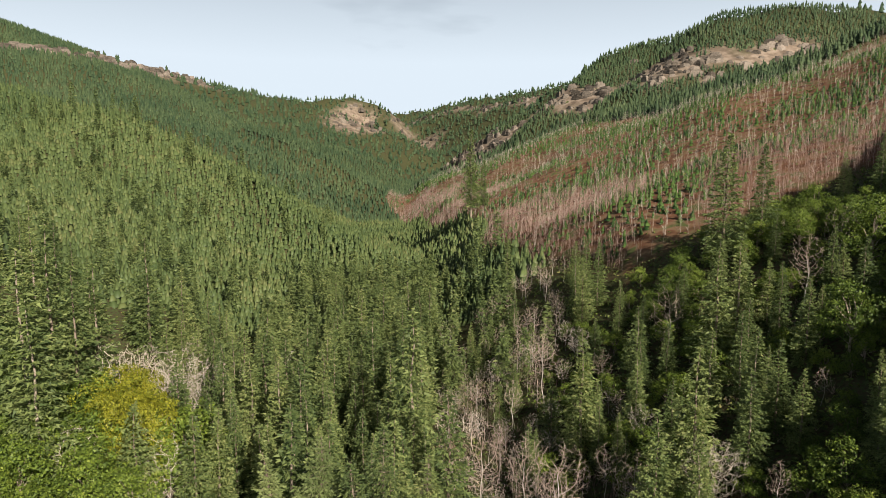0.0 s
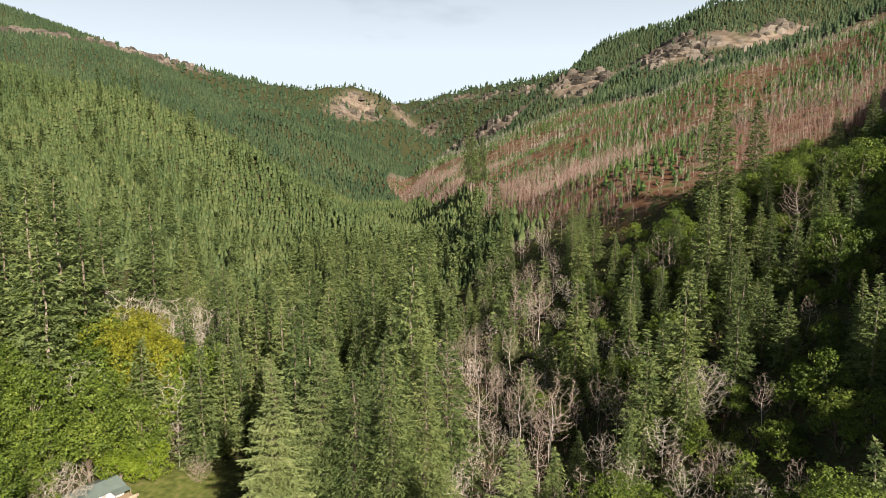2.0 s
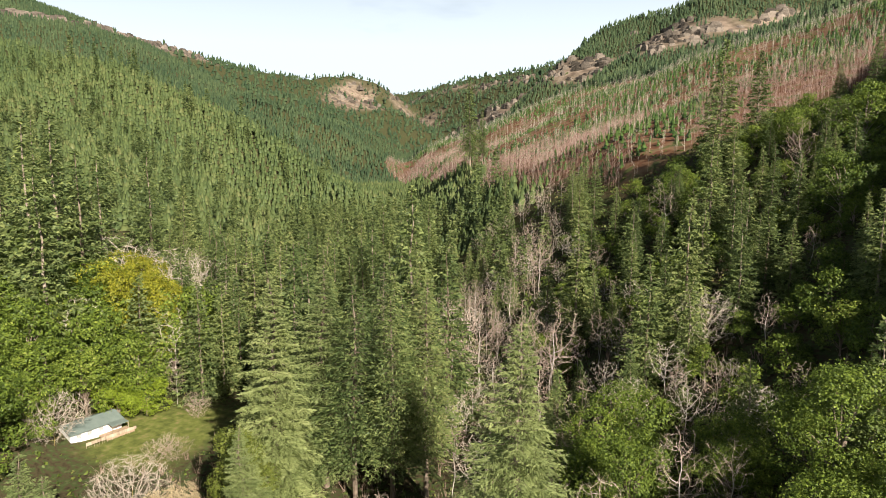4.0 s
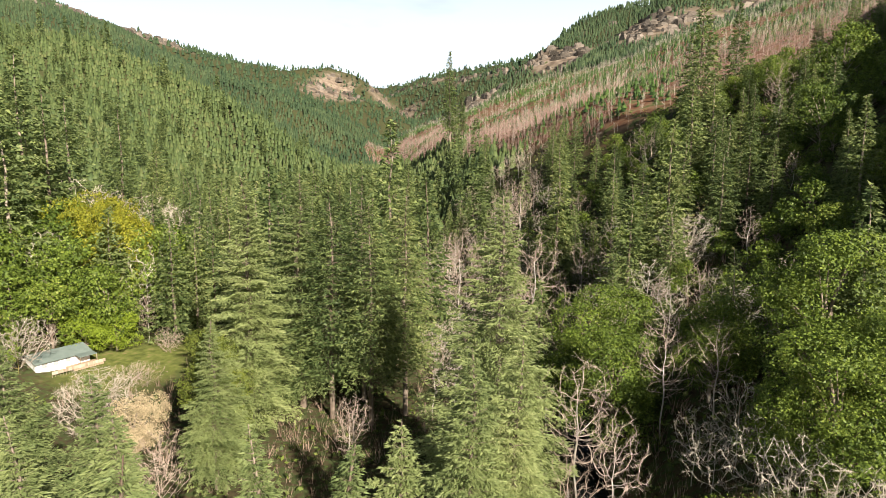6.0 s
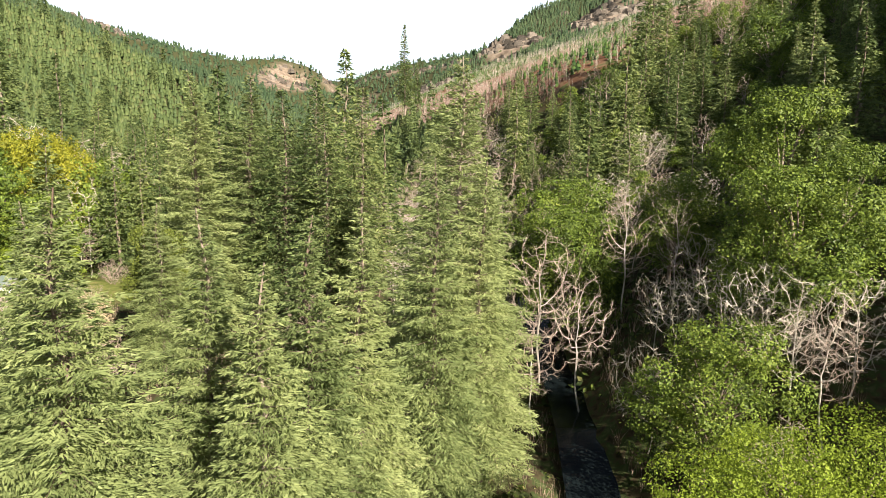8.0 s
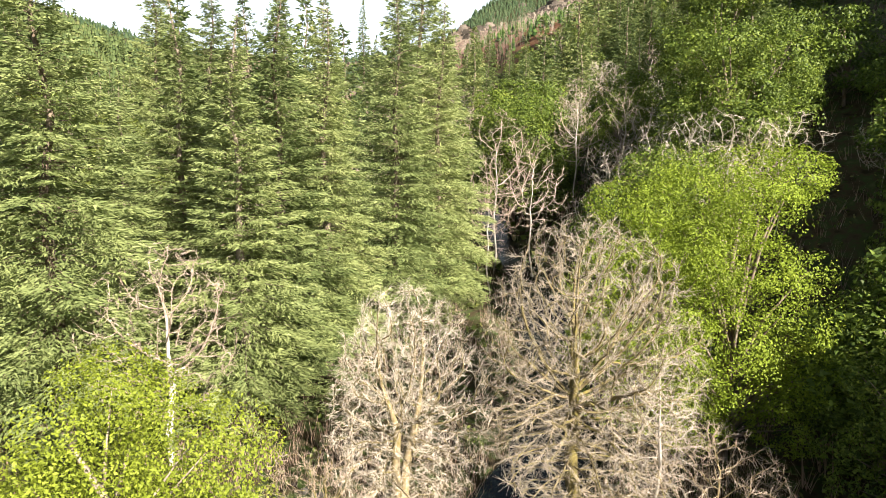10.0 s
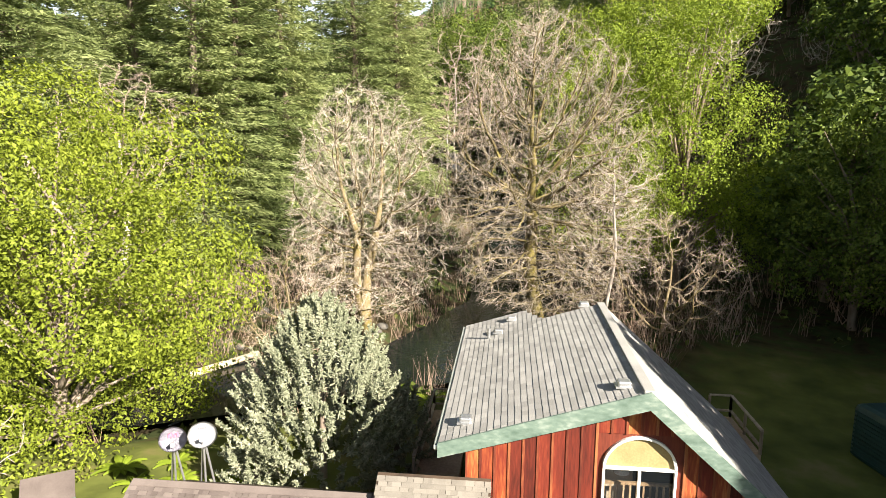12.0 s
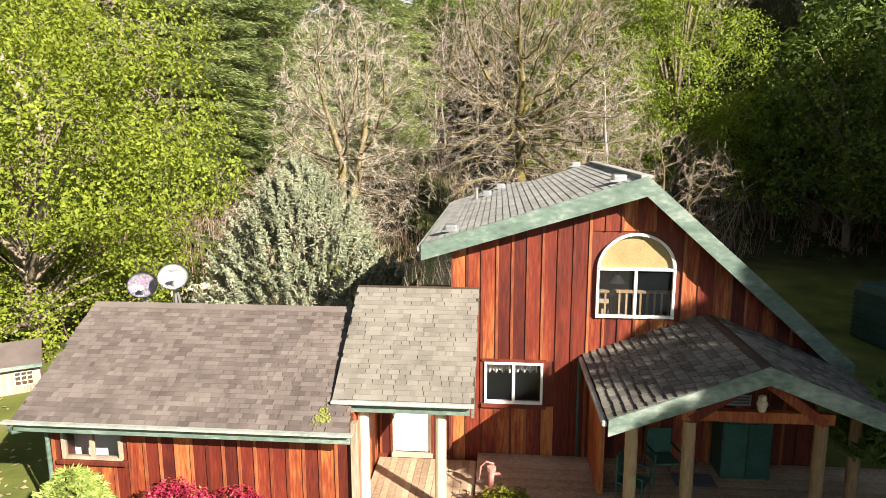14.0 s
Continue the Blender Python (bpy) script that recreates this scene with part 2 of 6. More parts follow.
def spread(n, near, far):
    """Coordinates that are close together near zero and wide apart far off."""
    t = np.linspace(-1, 1, n)
    return np.sign(t) * (near * np.abs(t) * n / 2 + (far - near * n / 2) * np.abs(t) ** 3.3)


def ground_material():
    m, n, l, b = material("valley ground", 0.95)
    b.inputs["Specular IOR Level"].default_value = 0.1
    tc = n.new("ShaderNodeTexCoord")
    zone = n.new("ShaderNodeVertexColor")
    zone.layer_name = "zone"
    split = n.new("ShaderNodeSeparateColor")
    l.new(zone.outputs["Color"], split.inputs["Color"])

    def speck(scale, stops, detail=6):
        t = n.new("ShaderNodeTexNoise")
        t.inputs["Scale"].default_value, t.inputs["Detail"].default_value = scale, detail
        l.new(tc.outputs["Object"], t.inputs["Vector"])
        r = ramp_of(n, stops)
        l.new(t.outputs["Fac"], r.inputs["Fac"])
        return r.outputs["Color"], t.outputs["Fac"]

    duff, h1 = speck(0.9, [(0.3, (0.026, 0.022, 0.012)), (0.46, (0.060, 0.048, 0.026)), (0.56, (0.042, 0.060, 0.020)), (0.75, (0.085, 0.085, 0.04))])
    lawn, _ = speck(0.55, [(0.3, (0.070, 0.084, 0.022)), (0.55, (0.125, 0.142, 0.036)), (0.72, (0.20, 0.165, 0.075))])
    cut, _ = speck(0.12, [(0.32, (0.056, 0.032, 0.019)), (0.46, (0.125, 0.060, 0.034)), (0.56, (0.15, 0.098, 0.058)), (0.64, (0.070, 0.080, 0.028))], 9)
    rock, _ = speck(0.05, [(0.3, (0.08, 0.06, 0.045)), (0.5, (0.17, 0.13, 0.10)), (0.62, (0.24, 0.19, 0.15)), (0.70, (0.06, 0.075, 0.025))], 10)
    at = duff
    for k, other in (("Red", lawn), ("Green", cut), ("Blue", rock)):
        mx = n.new("ShaderNodeMix")
        mx.data_type = "RGBA"
        l.new(split.outputs[k], mx.inputs["Factor"])
        l.new(at, mx.inputs["A"])
        l.new(other, mx.inputs["B"])
        at = mx.outputs["Result"]
    l.new(at, b.inputs["Base Color"])
    bp = n.new("ShaderNodeBump")
    bp.inputs["Strength"].default_value, bp.inputs["Distance"].default_value = 0.6, 0.15
    l.new(h1, bp.inputs["Height"])
    l.new(bp.outputs["Normal"], b.inputs["Normal"])
    return m


def lawn_at(x, y):
    """How much of the ground is mown grass: round both houses."""
    a = 1 - np.hypot((x + 112) / 17, (y - 124) / 20)
    b = 1 - np.hypot((x + 1) / 26, (y - 12) / 14)
    c = 1 - np.hypot((x - 20) / 18, (y - 24) / 12)
    return np.clip(3 * np.maximum(np.maximum(a, b), c) + 0.5 * rough(x, y, 4, 2), 0, 1)


def cut_at(x, y):
    """How much of the ground is the logged slope."""
    u, w = -0.358 * x + 0.934 * y, 0.934 * x + 0.358 * y
    low = 70 - 0.19 * (u - 330) + 14 * rough(x, y, 60, 3)
    edge = np.minimum((w - low) / 12, (u - 266 - 0.08 * (w - 70) - 10 * rough(x, y, 40, 4)) / 14)
    top = np.minimum((1085 - 0.35 * w - np.hypot(u, 1.1 * w)) / 25, (690 + 3.5 * np.maximum(0, 320 - w) + 25 * rough(x, y, 70, 6) - u) / 25)
    return np.clip(np.minimum(edge, top), 0, 1) * (w < 640)


def rock_at(x, y):
    """Bare cliffs and slides below the ridges."""
    out = np.zeros(np.shape(x))
    for line, deep, tall in ((RIDGE_LEFT, 316, 60), (RIDGE_RIGHT, 225, 92), (RIDGE_PEAK, 110, 60), (RIDGE_BACK, 150, 40)):
        d, _ = way_to(x, y, line)
        if line is RIDGE_LEFT:
            d = d + 270 * np.clip((y - 1020) / 300, 0, 1) + 600 * np.clip((y - 1600) / 200, 0, 1)
        band = 1 - np.abs(d - deep - 30 * rough(x, y, 120, deep)) / tall
        out = np.maximum(out, np.clip(2.2 * band + 1.3 * rough(x, y, 45, tall) + 0.5 * rough(x, y, 14, 9) - 0.2, 0, 1) * (band > -0.3))
    slide = 1.3 - np.hypot((x + 1040) / 75, (y - 2084) / 120) + 0.35 * rough(x, y, 40, 3)
    return np.maximum(out, np.clip(3 * slide, 0, 1))


gx, gy = spread(280, 1.0, 4800), spread(280, 1.0, 4800) + 60
GX, GY = np.meshgrid(gx - 20, gy, indexing="ij")
GZ = height(GX, GY)
idx = np.arange(280 * 280).reshape(280, 280)
quads = np.stack([idx[:-1, :-1], idx[1:, :-1], idx[1:, 1:], idx[:-1, 1:]], -1).reshape(-1, 4)
ground_me = raw_mesh("ground", np.stack([GX, GY, GZ], -1), quads, ground_material(), True)
paint = ground_me.color_attributes.new("zone", "FLOAT_COLOR", "POINT")
zones = np.stack([lawn_at(GX, GY), cut_at(GX, GY), rock_at(GX, GY), np.ones_like(GX)], -1).astype(np.float32)
paint.data.foreach_set("color", zones.ravel())
tagged(new("ground", ground_me), "valley ground with grass, duff, logged slopes and cliffs", "ground", kind="structure")

# ---- trees ----


def tube(path, radii, sides=6):
    """Places and quads of a tapered tube along a path."""
    path, v, f = [Vector(p) for p in path], [], []
    for k, p in enumerate(path):
        d = (path[min(k + 1, len(path) - 1)] - path[max(k - 1, 0)]).normalized()
        a = d.orthogonal().normalized()
        b = d.cross(a)
        for s in range(sides):
            w = 2 * math.pi * s / sides
            v.append(p + radii[k] * (math.cos(w) * a + math.sin(w) * b))
    for k in range(len(path) - 1):
        for s in range(sides):
            t = (s + 1) % sides
            f.append((k * sides + s, k * sides + t, (k + 1) * sides + t, (k + 1) * sides + s))
    return v, f


def joined(sets):
    """Several sets of places and faces as one."""
    v, f = [], []
    for v_, f_ in sets:
        o = len(v)
        v.extend(v_)
        f.extend(tuple(i + o for i in q) for q in f_)
    return v, f


def unit(a):
    return a / (np.linalg.norm(a, axis=-1, keepdims=True) + 1e-9)


def fir_crown(seed, bend, tall, wide, bare, gap, around, tufts, size, droop=0.35, ragged=0.3, slim=0.27):
    """A conifer's branches in loose whorls: each a sagging spine with side twigs, all set with small needle tufts.
    Gives the needles, and the foot, way and length of each branch."""
    r = np.random.default_rng(seed)
    rows, z = [], bare
    lop = r.uniform(0, 6.28)
    while z < tall - 0.25:
        t = (z - bare) / (tall - bare)
        n = max(3, round(around * (0.5 + 0.5 * (1 - t))))
        turn = r.random() * 6.28
        for k in range(n):
            if r.random() < 0.07:
                continue
            a = turn + 6.283 * k / n + r.uniform(-0.35, 0.35)
            full = wide * (min(1.0, 0.72 + 1.4 * t) * (1 - t) ** 0.93 + 0.035) * (1 + 0.14 * math.cos(a - lop))
            rows.append((z + r.uniform(-0.5, 0.5) * gap, a, full * r.uniform(1 - ragged, 1 + ragged * 0.5), 0.75 * t - droop * (1 - t) + r.uniform(-0.14, 0.14)))
        z += gap * r.uniform(0.75, 1.25) * (0.65 + 0.35 * (1 - t))
    rows = np.array(rows)
    bz, a, long_, lift = rows.T
    axis = np.array([tuple(p) for p in bend])
    base = np.stack([np.interp(bz, axis[:, 2], axis[:, 0]), np.interp(bz, axis[:, 2], axis[:, 1]), bz], -1)
    out = np.stack([np.cos(a), np.sin(a), 0 * a], -1)
    side = np.stack([-np.sin(a), np.cos(a), 0 * a], -1)
    up = np.array((0.0, 0.0, 1.0))
    # So many tufts on each branch as its length needs.
    many = np.maximum(6, tufts * (long_ / wide) ** 1.25).astype(int)
    pick = np.repeat(np.arange(len(rows)), many)
    n = len(pick)
    q = r.random(n) ** 0.75
    sign = r.choice((-1.0, 1.0), n)
    m = r.random(n) ** 0.8
    L, lf = long_[pick], lift[pick]
    # Tufts gather on a few side twigs of each branch.
    steps = np.maximum(3, (L / 0.45)).astype(int)
    q = (np.floor(q * steps) + r.normal(0.5, 0.13, n)) / steps
    sag = 0.5 * droop + 0.12
    spine = base[pick] + L[:, None] * (out[pick] * q[:, None] + up * (lf * q - sag * q * q + 0.55 * sag * q ** 3)[:, None])
    twig = L * (0.40 * (1 - 0.78 * q) + 0.05)
    way = unit(out[pick] * 0.75 + side[pick] * sign[:, None] + r.normal(0, 0.10, (n, 3)))
    at = spine + way * (twig * m)[:, None] - up * (twig * (0.12 + 0.35 * droop) * m * m)[:, None] + r.normal(0, 0.05, (n, 3)) * L[:, None] * 0.25
    d = unit(way * 0.9 + out[pick] * 0.35 + r.normal(0, 0.30 if slim < 0.2 else 0.42, (n, 3)) - up * 0.18)
    s_ = size * r.uniform(0.55, 1.4, n)
    w = unit(np.cross(d, up + r.normal(0, 0.75, (n, 3)))) * (s_ * slim)[:, None]
    V = np.stack([at - w, at + w, at + d * s_[:, None]], 1).reshape(-1, 3)
    return (V, np.arange(3 * n).reshape(-1, 3)), [(Vector(b), Vector(b + l_ * 0.7 * (o + up * (f_ - 0.5 * sag)))) for b, l_, o, f_ in zip(base, long_, out, lift)]


def stand_tree(name, trunk, crown, mats, label, category, group):
    """A tree: an empty at its foot with a trunk and a crown."""
    root = new(name)
    tagged(root, label, category, group)
    t = new("trunk", raw_mesh("trunk", *trunk, mats[0], True))
    c = new("crown", raw_mesh("crown", *crown, mats[1]))
    t.parent = c.parent = root
    return root


def fir(seed, tall=30.0, wide=4.6, bare=3.0, gap=0.55, around=8, tufts=24, size=0.65, mat=None, label="tall dark green fir with drooping needle sprays", group="valley firs", name="fir_tree", droop=0.35, ragged=0.3, girth=0.42, twigs=False, slim=0.27):
    rng = random.Random(seed)
    bend = [Vector((rng.uniform(-1, 1) * 0.10 * k, rng.uniform(-1, 1) * 0.10 * k, tall * k / 6 - (1.5 if k == 0 else 0))) for k in range(7)]
    crown, spines = fir_crown(seed, bend, tall, wide, bare, gap, around, tufts, size, droop, ragged, slim)
    wood = [tube(bend, [girth * (1 - 0.96 * k / 6) + 0.02 for k in range(7)], 7)]
    if twigs:
        # Branch wood, and dead snags on the bare stem below the crown.
        wood += [tube((a, b), (0.035, 0.008), 3) for a, b in spines]
        for _ in range(26):
            z, a, l_ = rng.uniform(0.3 * bare, bare * 1.5), rng.random() * 6.28, rng.uniform(0.4, 1.6)
            wood.append(tube(((0, 0, z), (math.cos(a) * l_, math.sin(a) * l_, z - rng.uniform(0, 0.3))), (0.03, 0.008), 3))
    return stand_tree(name, joined(wood), crown, (bark_fir, mat or needles_mid), label, "conifer", group)


def leaf_blob(rng, lobes, count, size, flat=0.75, inner=0.55, three=False):
    """A crown of leaf clumps: small tilted leaves scattered in the shells of many lobes, thickest in tufts."""
    r = np.random.default_rng(rng.randrange(1 << 30))
    lobes = np.array(lobes, float)
    share = lobes[:, 3] ** 2 / (lobes[:, 3] ** 2).sum()
    pick = r.choice(len(lobes), int(count), p=share)
    n = len(pick)
    # Tufts on each lobe, about which its leaves gather.
    knots = unit(r.normal(0, 1, (len(lobes), 46, 3)))
    d = unit(knots[pick, r.integers(0, 46, n)] + r.normal(0, 0.17, (n, 3)))
    far = r.uniform(inner, 1.0, n) ** 0.6 * (1 + 0.10 * r.random(n))
    p = lobes[pick, :3] + d * np.array((1, 1, flat)) * (lobes[pick, 3] * far)[:, None]
    nrm = unit(d + 0.6 * r.normal(0, 1, (n, 3)) + np.array((0, 0, 0.3)))
    a = unit(np.cross(nrm, r.normal(0, 1, (n, 3))))
    b = np.cross(nrm, a)
    s = (size * r.uniform(0.6, 1.3, n))[:, None]
    if three:
        V = np.stack([p - a * s, p + a * s * 0.6 - b * s * 0.6, p + a * s * 0.6 + b * s * 0.6], 1)
    else:
        V = np.stack([p - a * s, p - b * s * 0.55 + nrm * s * 0.15, p + a * s, p + b * s * 0.55 + nrm * s * 0.15], 1)
    k = V.shape[1]
    return V.reshape(-1, 3), np.arange(k * n).reshape(-1, k)


def grow(seed, tall, wide, low, pulls, step, trunk_to, top=1.0, rise=0.12, stems=1):
    """Nodes, parents and levels of a bare tree: a stem, and limbs that grow towards points scattered in its crown."""
    r = np.random.default_rng(seed)
    d = unit(r.normal(0, 1, (pulls, 3))) * (r.random(pulls) ** 0.34)[:, None]
    mid, half = tall * (low + 1) / 2, tall * (1 - low) / 2
    d[:, 2] = np.where(d[:, 2] > 0, d[:, 2] * top, d[:, 2])
    goal = d * np.array((wide, wide, half)) + np.array((0, 0, mid))
    goal *= 1 + 0.10 * np.sin(3.1 * np.arctan2(goal[:, 1], goal[:, 0]) + seed)[:, None] * np.array((1, 1, 0))
    P, parent = [], []
    for k in range(stems):
        side = np.array((math.cos(2.2 * k), math.sin(2.2 * k))) * (0.45 if k else 0)
        wob = r.normal(0, 0.05, 2)
        for j in range(max(3, int(tall * trunk_to / step)) + 1):
            h = -0.8 + j * step
            P.append((side[0] * (0.6 + 0.12 * h) + wob[0] * h + 0.15 * math.sin(h * 0.9 + seed), side[1] * (0.6 + 0.12 * h) + wob[1] * h + 0.15 * math.cos(h * 0.8 + seed), h))
            parent.append(len(P) - 2 if j else -1)
    P = np.array(P)
    near = np.full(pulls, 1e9)
    who = np.zeros(pulls, int)

    def update(start):
        dist = np.linalg.norm(goal[:, None] - P[None, start:], axis=-1)
        k = dist.argmin(1)
        best = dist[np.arange(len(goal)), k]
        better = best < near
        near[better] = best[better]
        who[better] = k[better] + start

    update(0)
    used = {}
    for _ in range(110):
        if not len(goal):
            break
        way = np.zeros_like(P)
        np.add.at(way, who, unit(goal - P[who]))
        tips = np.unique(who)
        way = unit(unit(way[tips]) + r.normal(0, 0.09, (len(tips), 3)) + np.array((0, 0, rise)))
        keep = np.array([used.get(int(t), 0) < 3 for t in tips])
        if not keep.any():
            break
        for t in tips[keep]:
            used[int(t)] = used.get(int(t), 0) + 1
        start = len(P)
        P = np.concatenate([P, P[tips[keep]] + way[keep] * step])
        parent.extend(tips[keep].tolist())
        update(start)
        stay = near > step * 1.15
        goal, near, who = goal[stay], near[stay], who[stay]
    return P, np.array(parent)


def frusta(a, b, ra, rb, sides):
    """Tapered pieces from a to b, many at once."""
    d = unit(b - a)
    e = unit(np.cross(d, np.where(np.abs(d[:, 2:]) > 0.9, np.array((1.0, 0, 0)), np.array((0, 0, 1.0)))))
    g = np.cross(d, e)
    turn = 6.2832 * np.arange(sides) / sides
    ring = np.cos(turn)[None, :, None] * e[:, None] + np.sin(turn)[None, :, None] * g[:, None]
    V = np.concatenate([a[:, None] + ring * ra[:, None, None], b[:, None] + ring * rb[:, None, None]], 1)
    F = np.array([q for k in range(sides) for q in ((k, (k + 1) % sides, sides + (k + 1) % sides), (k, sides + (k + 1) % sides, sides + k))])
    return V.reshape(-1, 3), (F[None] + (np.arange(len(a)) * 2 * sides)[:, None, None]).reshape(-1, 3)


def bare_tree(seed, tall=12.0, wide=3.5, pulls=140, step=0.55, thick=0.16, mats=None, label="leafless pale alder with thin forking twigs", name="bare_tree", group="leafless trees", low=0.3, trunk_to=0.55, tip=0.022, twig=0.7, per=2, top=1.0, stems=1, split=None, rise=0.12, sag=0.0):
    r = np.random.default_rng(seed + 500)
    P, parent = grow(seed, tall, wide, low, pulls, step, trunk_to, top=top, rise=rise, stems=stems)
    n = len(P)
    load = np.zeros(n)
    for k in range(n - 1, -1, -1):
        load[k] = max(load[k], 1.0)
        if parent[k] >= 0:
            load[parent[k]] += load[k]
    rad = tip * load ** (math.log(thick / tip) / math.log(load.max()))
    if sag:
        # Outer limbs hang under their own weight.
        P[:, 2] -= sag * np.clip(np.hypot(P[:, 0], P[:, 1]) / wide - 0.35, 0, 1) ** 1.5 * np.clip(1.1 - P[:, 2] / tall, 0, 1) * tall
    on = np.flatnonzero(parent >= 0)
    up_ = parent[on]
    big = rad[on] > thick * (0.32 if split else 0.45)
    base_r = np.where(rad[up_] > 1.5 * rad[on], rad[on] * 1.15, rad[up_])
    trunk = frusta(P[up_[big]], P[on[big]], base_r[big], rad[on[big]], 7)
    crown = frusta(P[up_[~big]], P[on[~big]], base_r[~big], rad[on[~big]], 4 if split else 3)
    fine = np.repeat(on[rad[on] < max(tip * 3.2, thick * 0.25)], per)
    way = unit(unit(P[fine] - P[parent[fine]]) + r.normal(0, 0.30, (len(fine), 3)) + np.array((0, 0, 0.08)))
    l_ = twig * r.uniform(0.4, 1.3, len(fine))
    start = P[fine] + (P[parent[fine]] - P[fine]) * r.random((len(fine), 1))
    end = start + way * l_[:, None]
    # Each twig a thin three-sided spike, bent a little past its root.
    e = unit(np.cross(way, r.normal(0, 1, way.shape))) * (tip * 0.65)
    g = np.cross(unit(way), e)
    V = np.stack([start + e, start - 0.5 * e + 0.87 * g, start - 0.5 * e - 0.87 * g, end], 1)
    F = np.array([(0, 1, 3), (1, 2, 3), (2, 0, 3)])[None] + (np.arange(len(fine)) * 4)[:, None, None]
    twigs = (V.reshape(-1, 3), F.reshape(-1, 3))
    m = mats or (bark_pale, twigs_red)
    if not split:
        crown = (np.concatenate([crown[0], twigs[0]]), np.concatenate([crown[1], twigs[1] + len(crown[0])]))
    root = stand_tree(name, trunk, crown, m, label, "bare tree", group)
    if split:
        t = new("twig_crown", raw_mesh("twig_crown", *twigs, split))
        t.parent = root
        tagged(t, "pale leafless twigs")
    return root


def round_tree(seed, tall=12.0, wide=5.0, count=2600, size=0.32, mat=None, label="rounded evergreen broadleaf tree", name="broadleaf_tree", group="broadleaf trees", lobes_n=11, low=0.12, three=False):
    rng = random.Random(seed)
    lobes = [(0, 0, tall * 0.55, wide * 0.62), (0, 0, tall * 0.82, wide * 0.42)]
    for k in range(lobes_n):
        a, h = k * 2.4 + rng.uniform(-0.4, 0.4), rng.uniform(low + 0.1, 0.85)
        r = wide * (0.26 + 0.22 * rng.random())
        d = wide * 0.72 * math.sin(math.pi * (0.18 + 0.72 * h)) * rng.uniform(0.75, 1.1)
        lobes.append((math.cos(a) * d, math.sin(a) * d, tall * h, r))
    pts = [Vector((rng.uniform(-0.3, 0.3) * k, rng.uniform(-0.3, 0.3) * k, tall * 0.2 * k - 0.8)) for k in range(5)]
    trunk = tube(pts, [wide * 0.05 * (1 - 0.18 * k) for k in range(5)], 6)
    out = [list(trunk[0]), list(trunk[1])]
    for x, y, z, r in lobes[2:]:
        v, f = tube([Vector((0, 0, z * 0.45)), Vector((x * 0.4, y * 0.4, z * 0.75)), Vector((x, y, z))], [wide * 0.022, wide * 0.015, 0.02], 4)
        o = len(out[0])
        out[0].extend(v)
        out[1].extend(tuple(i + o for i in q) for q in f)
    return stand_tree(name, out, leaf_blob(rng, lobes, count, size, three=three), (bark_fir, mat or leaves_dark), label, "tree", group)


rng = random.Random(7)
taken = []
placed = set()


def plant(kinds, x, y, tall, unit, sink=0.3, wide=1.0):
    """A copy of one of the kinds, scaled to its height, turned at random and set on the ground."""
    waiting = [k for k in kinds if k not in placed]
    base = waiting[0] if waiting else rng.choice(kinds)
    s = tall / unit
    at = pose(x, y, float(height(x, y)) - sink, 0, 0, rng.uniform(0, 360))
    if waiting:
        placed.add(base)
        ob = base
        ob.matrix_basis = at
    else:
        ob = copy_thing(base, at)
    ob.scale = (s * wide, s * wide, s)
    taken.append((x, y))
    return ob


def plant_all(kinds, rows, unit, wide=1.0):
    for x, y, tall in rows:
        plant(kinds, x, y, tall, unit, wide=wide * rng.uniform(0.92, 1.1))


def clear_of(x, y, gap):
    return all((x - a) ** 2 + (y - b) ** 2 > gap * gap for a, b in taken)

firs_near = [fir(k, 32, 6.0 + 0.5 * (k % 3), 3.0 + 2.5 * (k % 2), 0.58, 10, 420, 0.34, needles, droop=0.25 + 0.1 * (k % 2), ragged=0.4, twigs=True, slim=0.145) for k in range(3)]
firs_mid = [fir(10 + k, 32, 6.0 + 0.6 * (k % 3), 1.2, 0.85, 8, 50, 0.74, droop=0.2 + 0.1 * (k % 2)) for k in range(5)]

firs_gaunt = [fir(30, 62, 6.6, 15, 0.9, 6, 60, 0.9, label="very tall old fir with a ragged sparse crown", group="old firs", droop=0.5, ragged=0.6, girth=0.8)]
firs_high = [fir(34 + k, 40, 7.0, 11, 0.6, 9, 80, 0.55, label="tall fir with a bare trunk below its crown", group="valley firs", twigs=True, slim=0.2) for k in range(2)]
alders = [bare_tree(40 + k, 16, 3.2 + 0.5 * (k % 2), 240, 0.55, 0.09, low=0.3, per=5, twig=0.9, tip=0.014) for k in range(3)]
alders_pale = [bare_tree(50 + k, 12, 4.0, 300, 0.42, 0.065, (bark_pale, twigs_pale), "leafless whitish alder with a forked trunk", low=0.25, trunk_to=0.35, per=5, tip=0.013, twig=0.65) for k in range(3)]
bushes_bare = [bare_tree(60 + k, 9, 4.6, 650, 0.32, 0.070, (bark_moss, twigs_pale), "leafless rounded mossy maple", low=0.10, trunk_to=0.15, per=7, tip=0.010, twig=0.8) for k in range(2)]
broad_dark = [round_tree(70 + k, 15, 5.5, 26000, 0.125, lobes_n=26, three=True) for k in range(3)]
broad_small = [round_tree(80 + k, 9, 4.2, 3000, 0.22, label="rounded evergreen shrub on the wooded slope", name="wild_shrub", group="slope shrubs", lobes_n=12, three=True) for k in range(2)]
broad_far = [round_tree(90 + k, 15, 5.8, 6500, 0.25, lobes_n=20, three=True) for k in range(3)]
broad_gold = [round_tree(84, 18, 8.0, 14000, 0.22, leaves_gold, "yellow green broadleaf maple with a wide crown", lobes_n=24, three=True)]
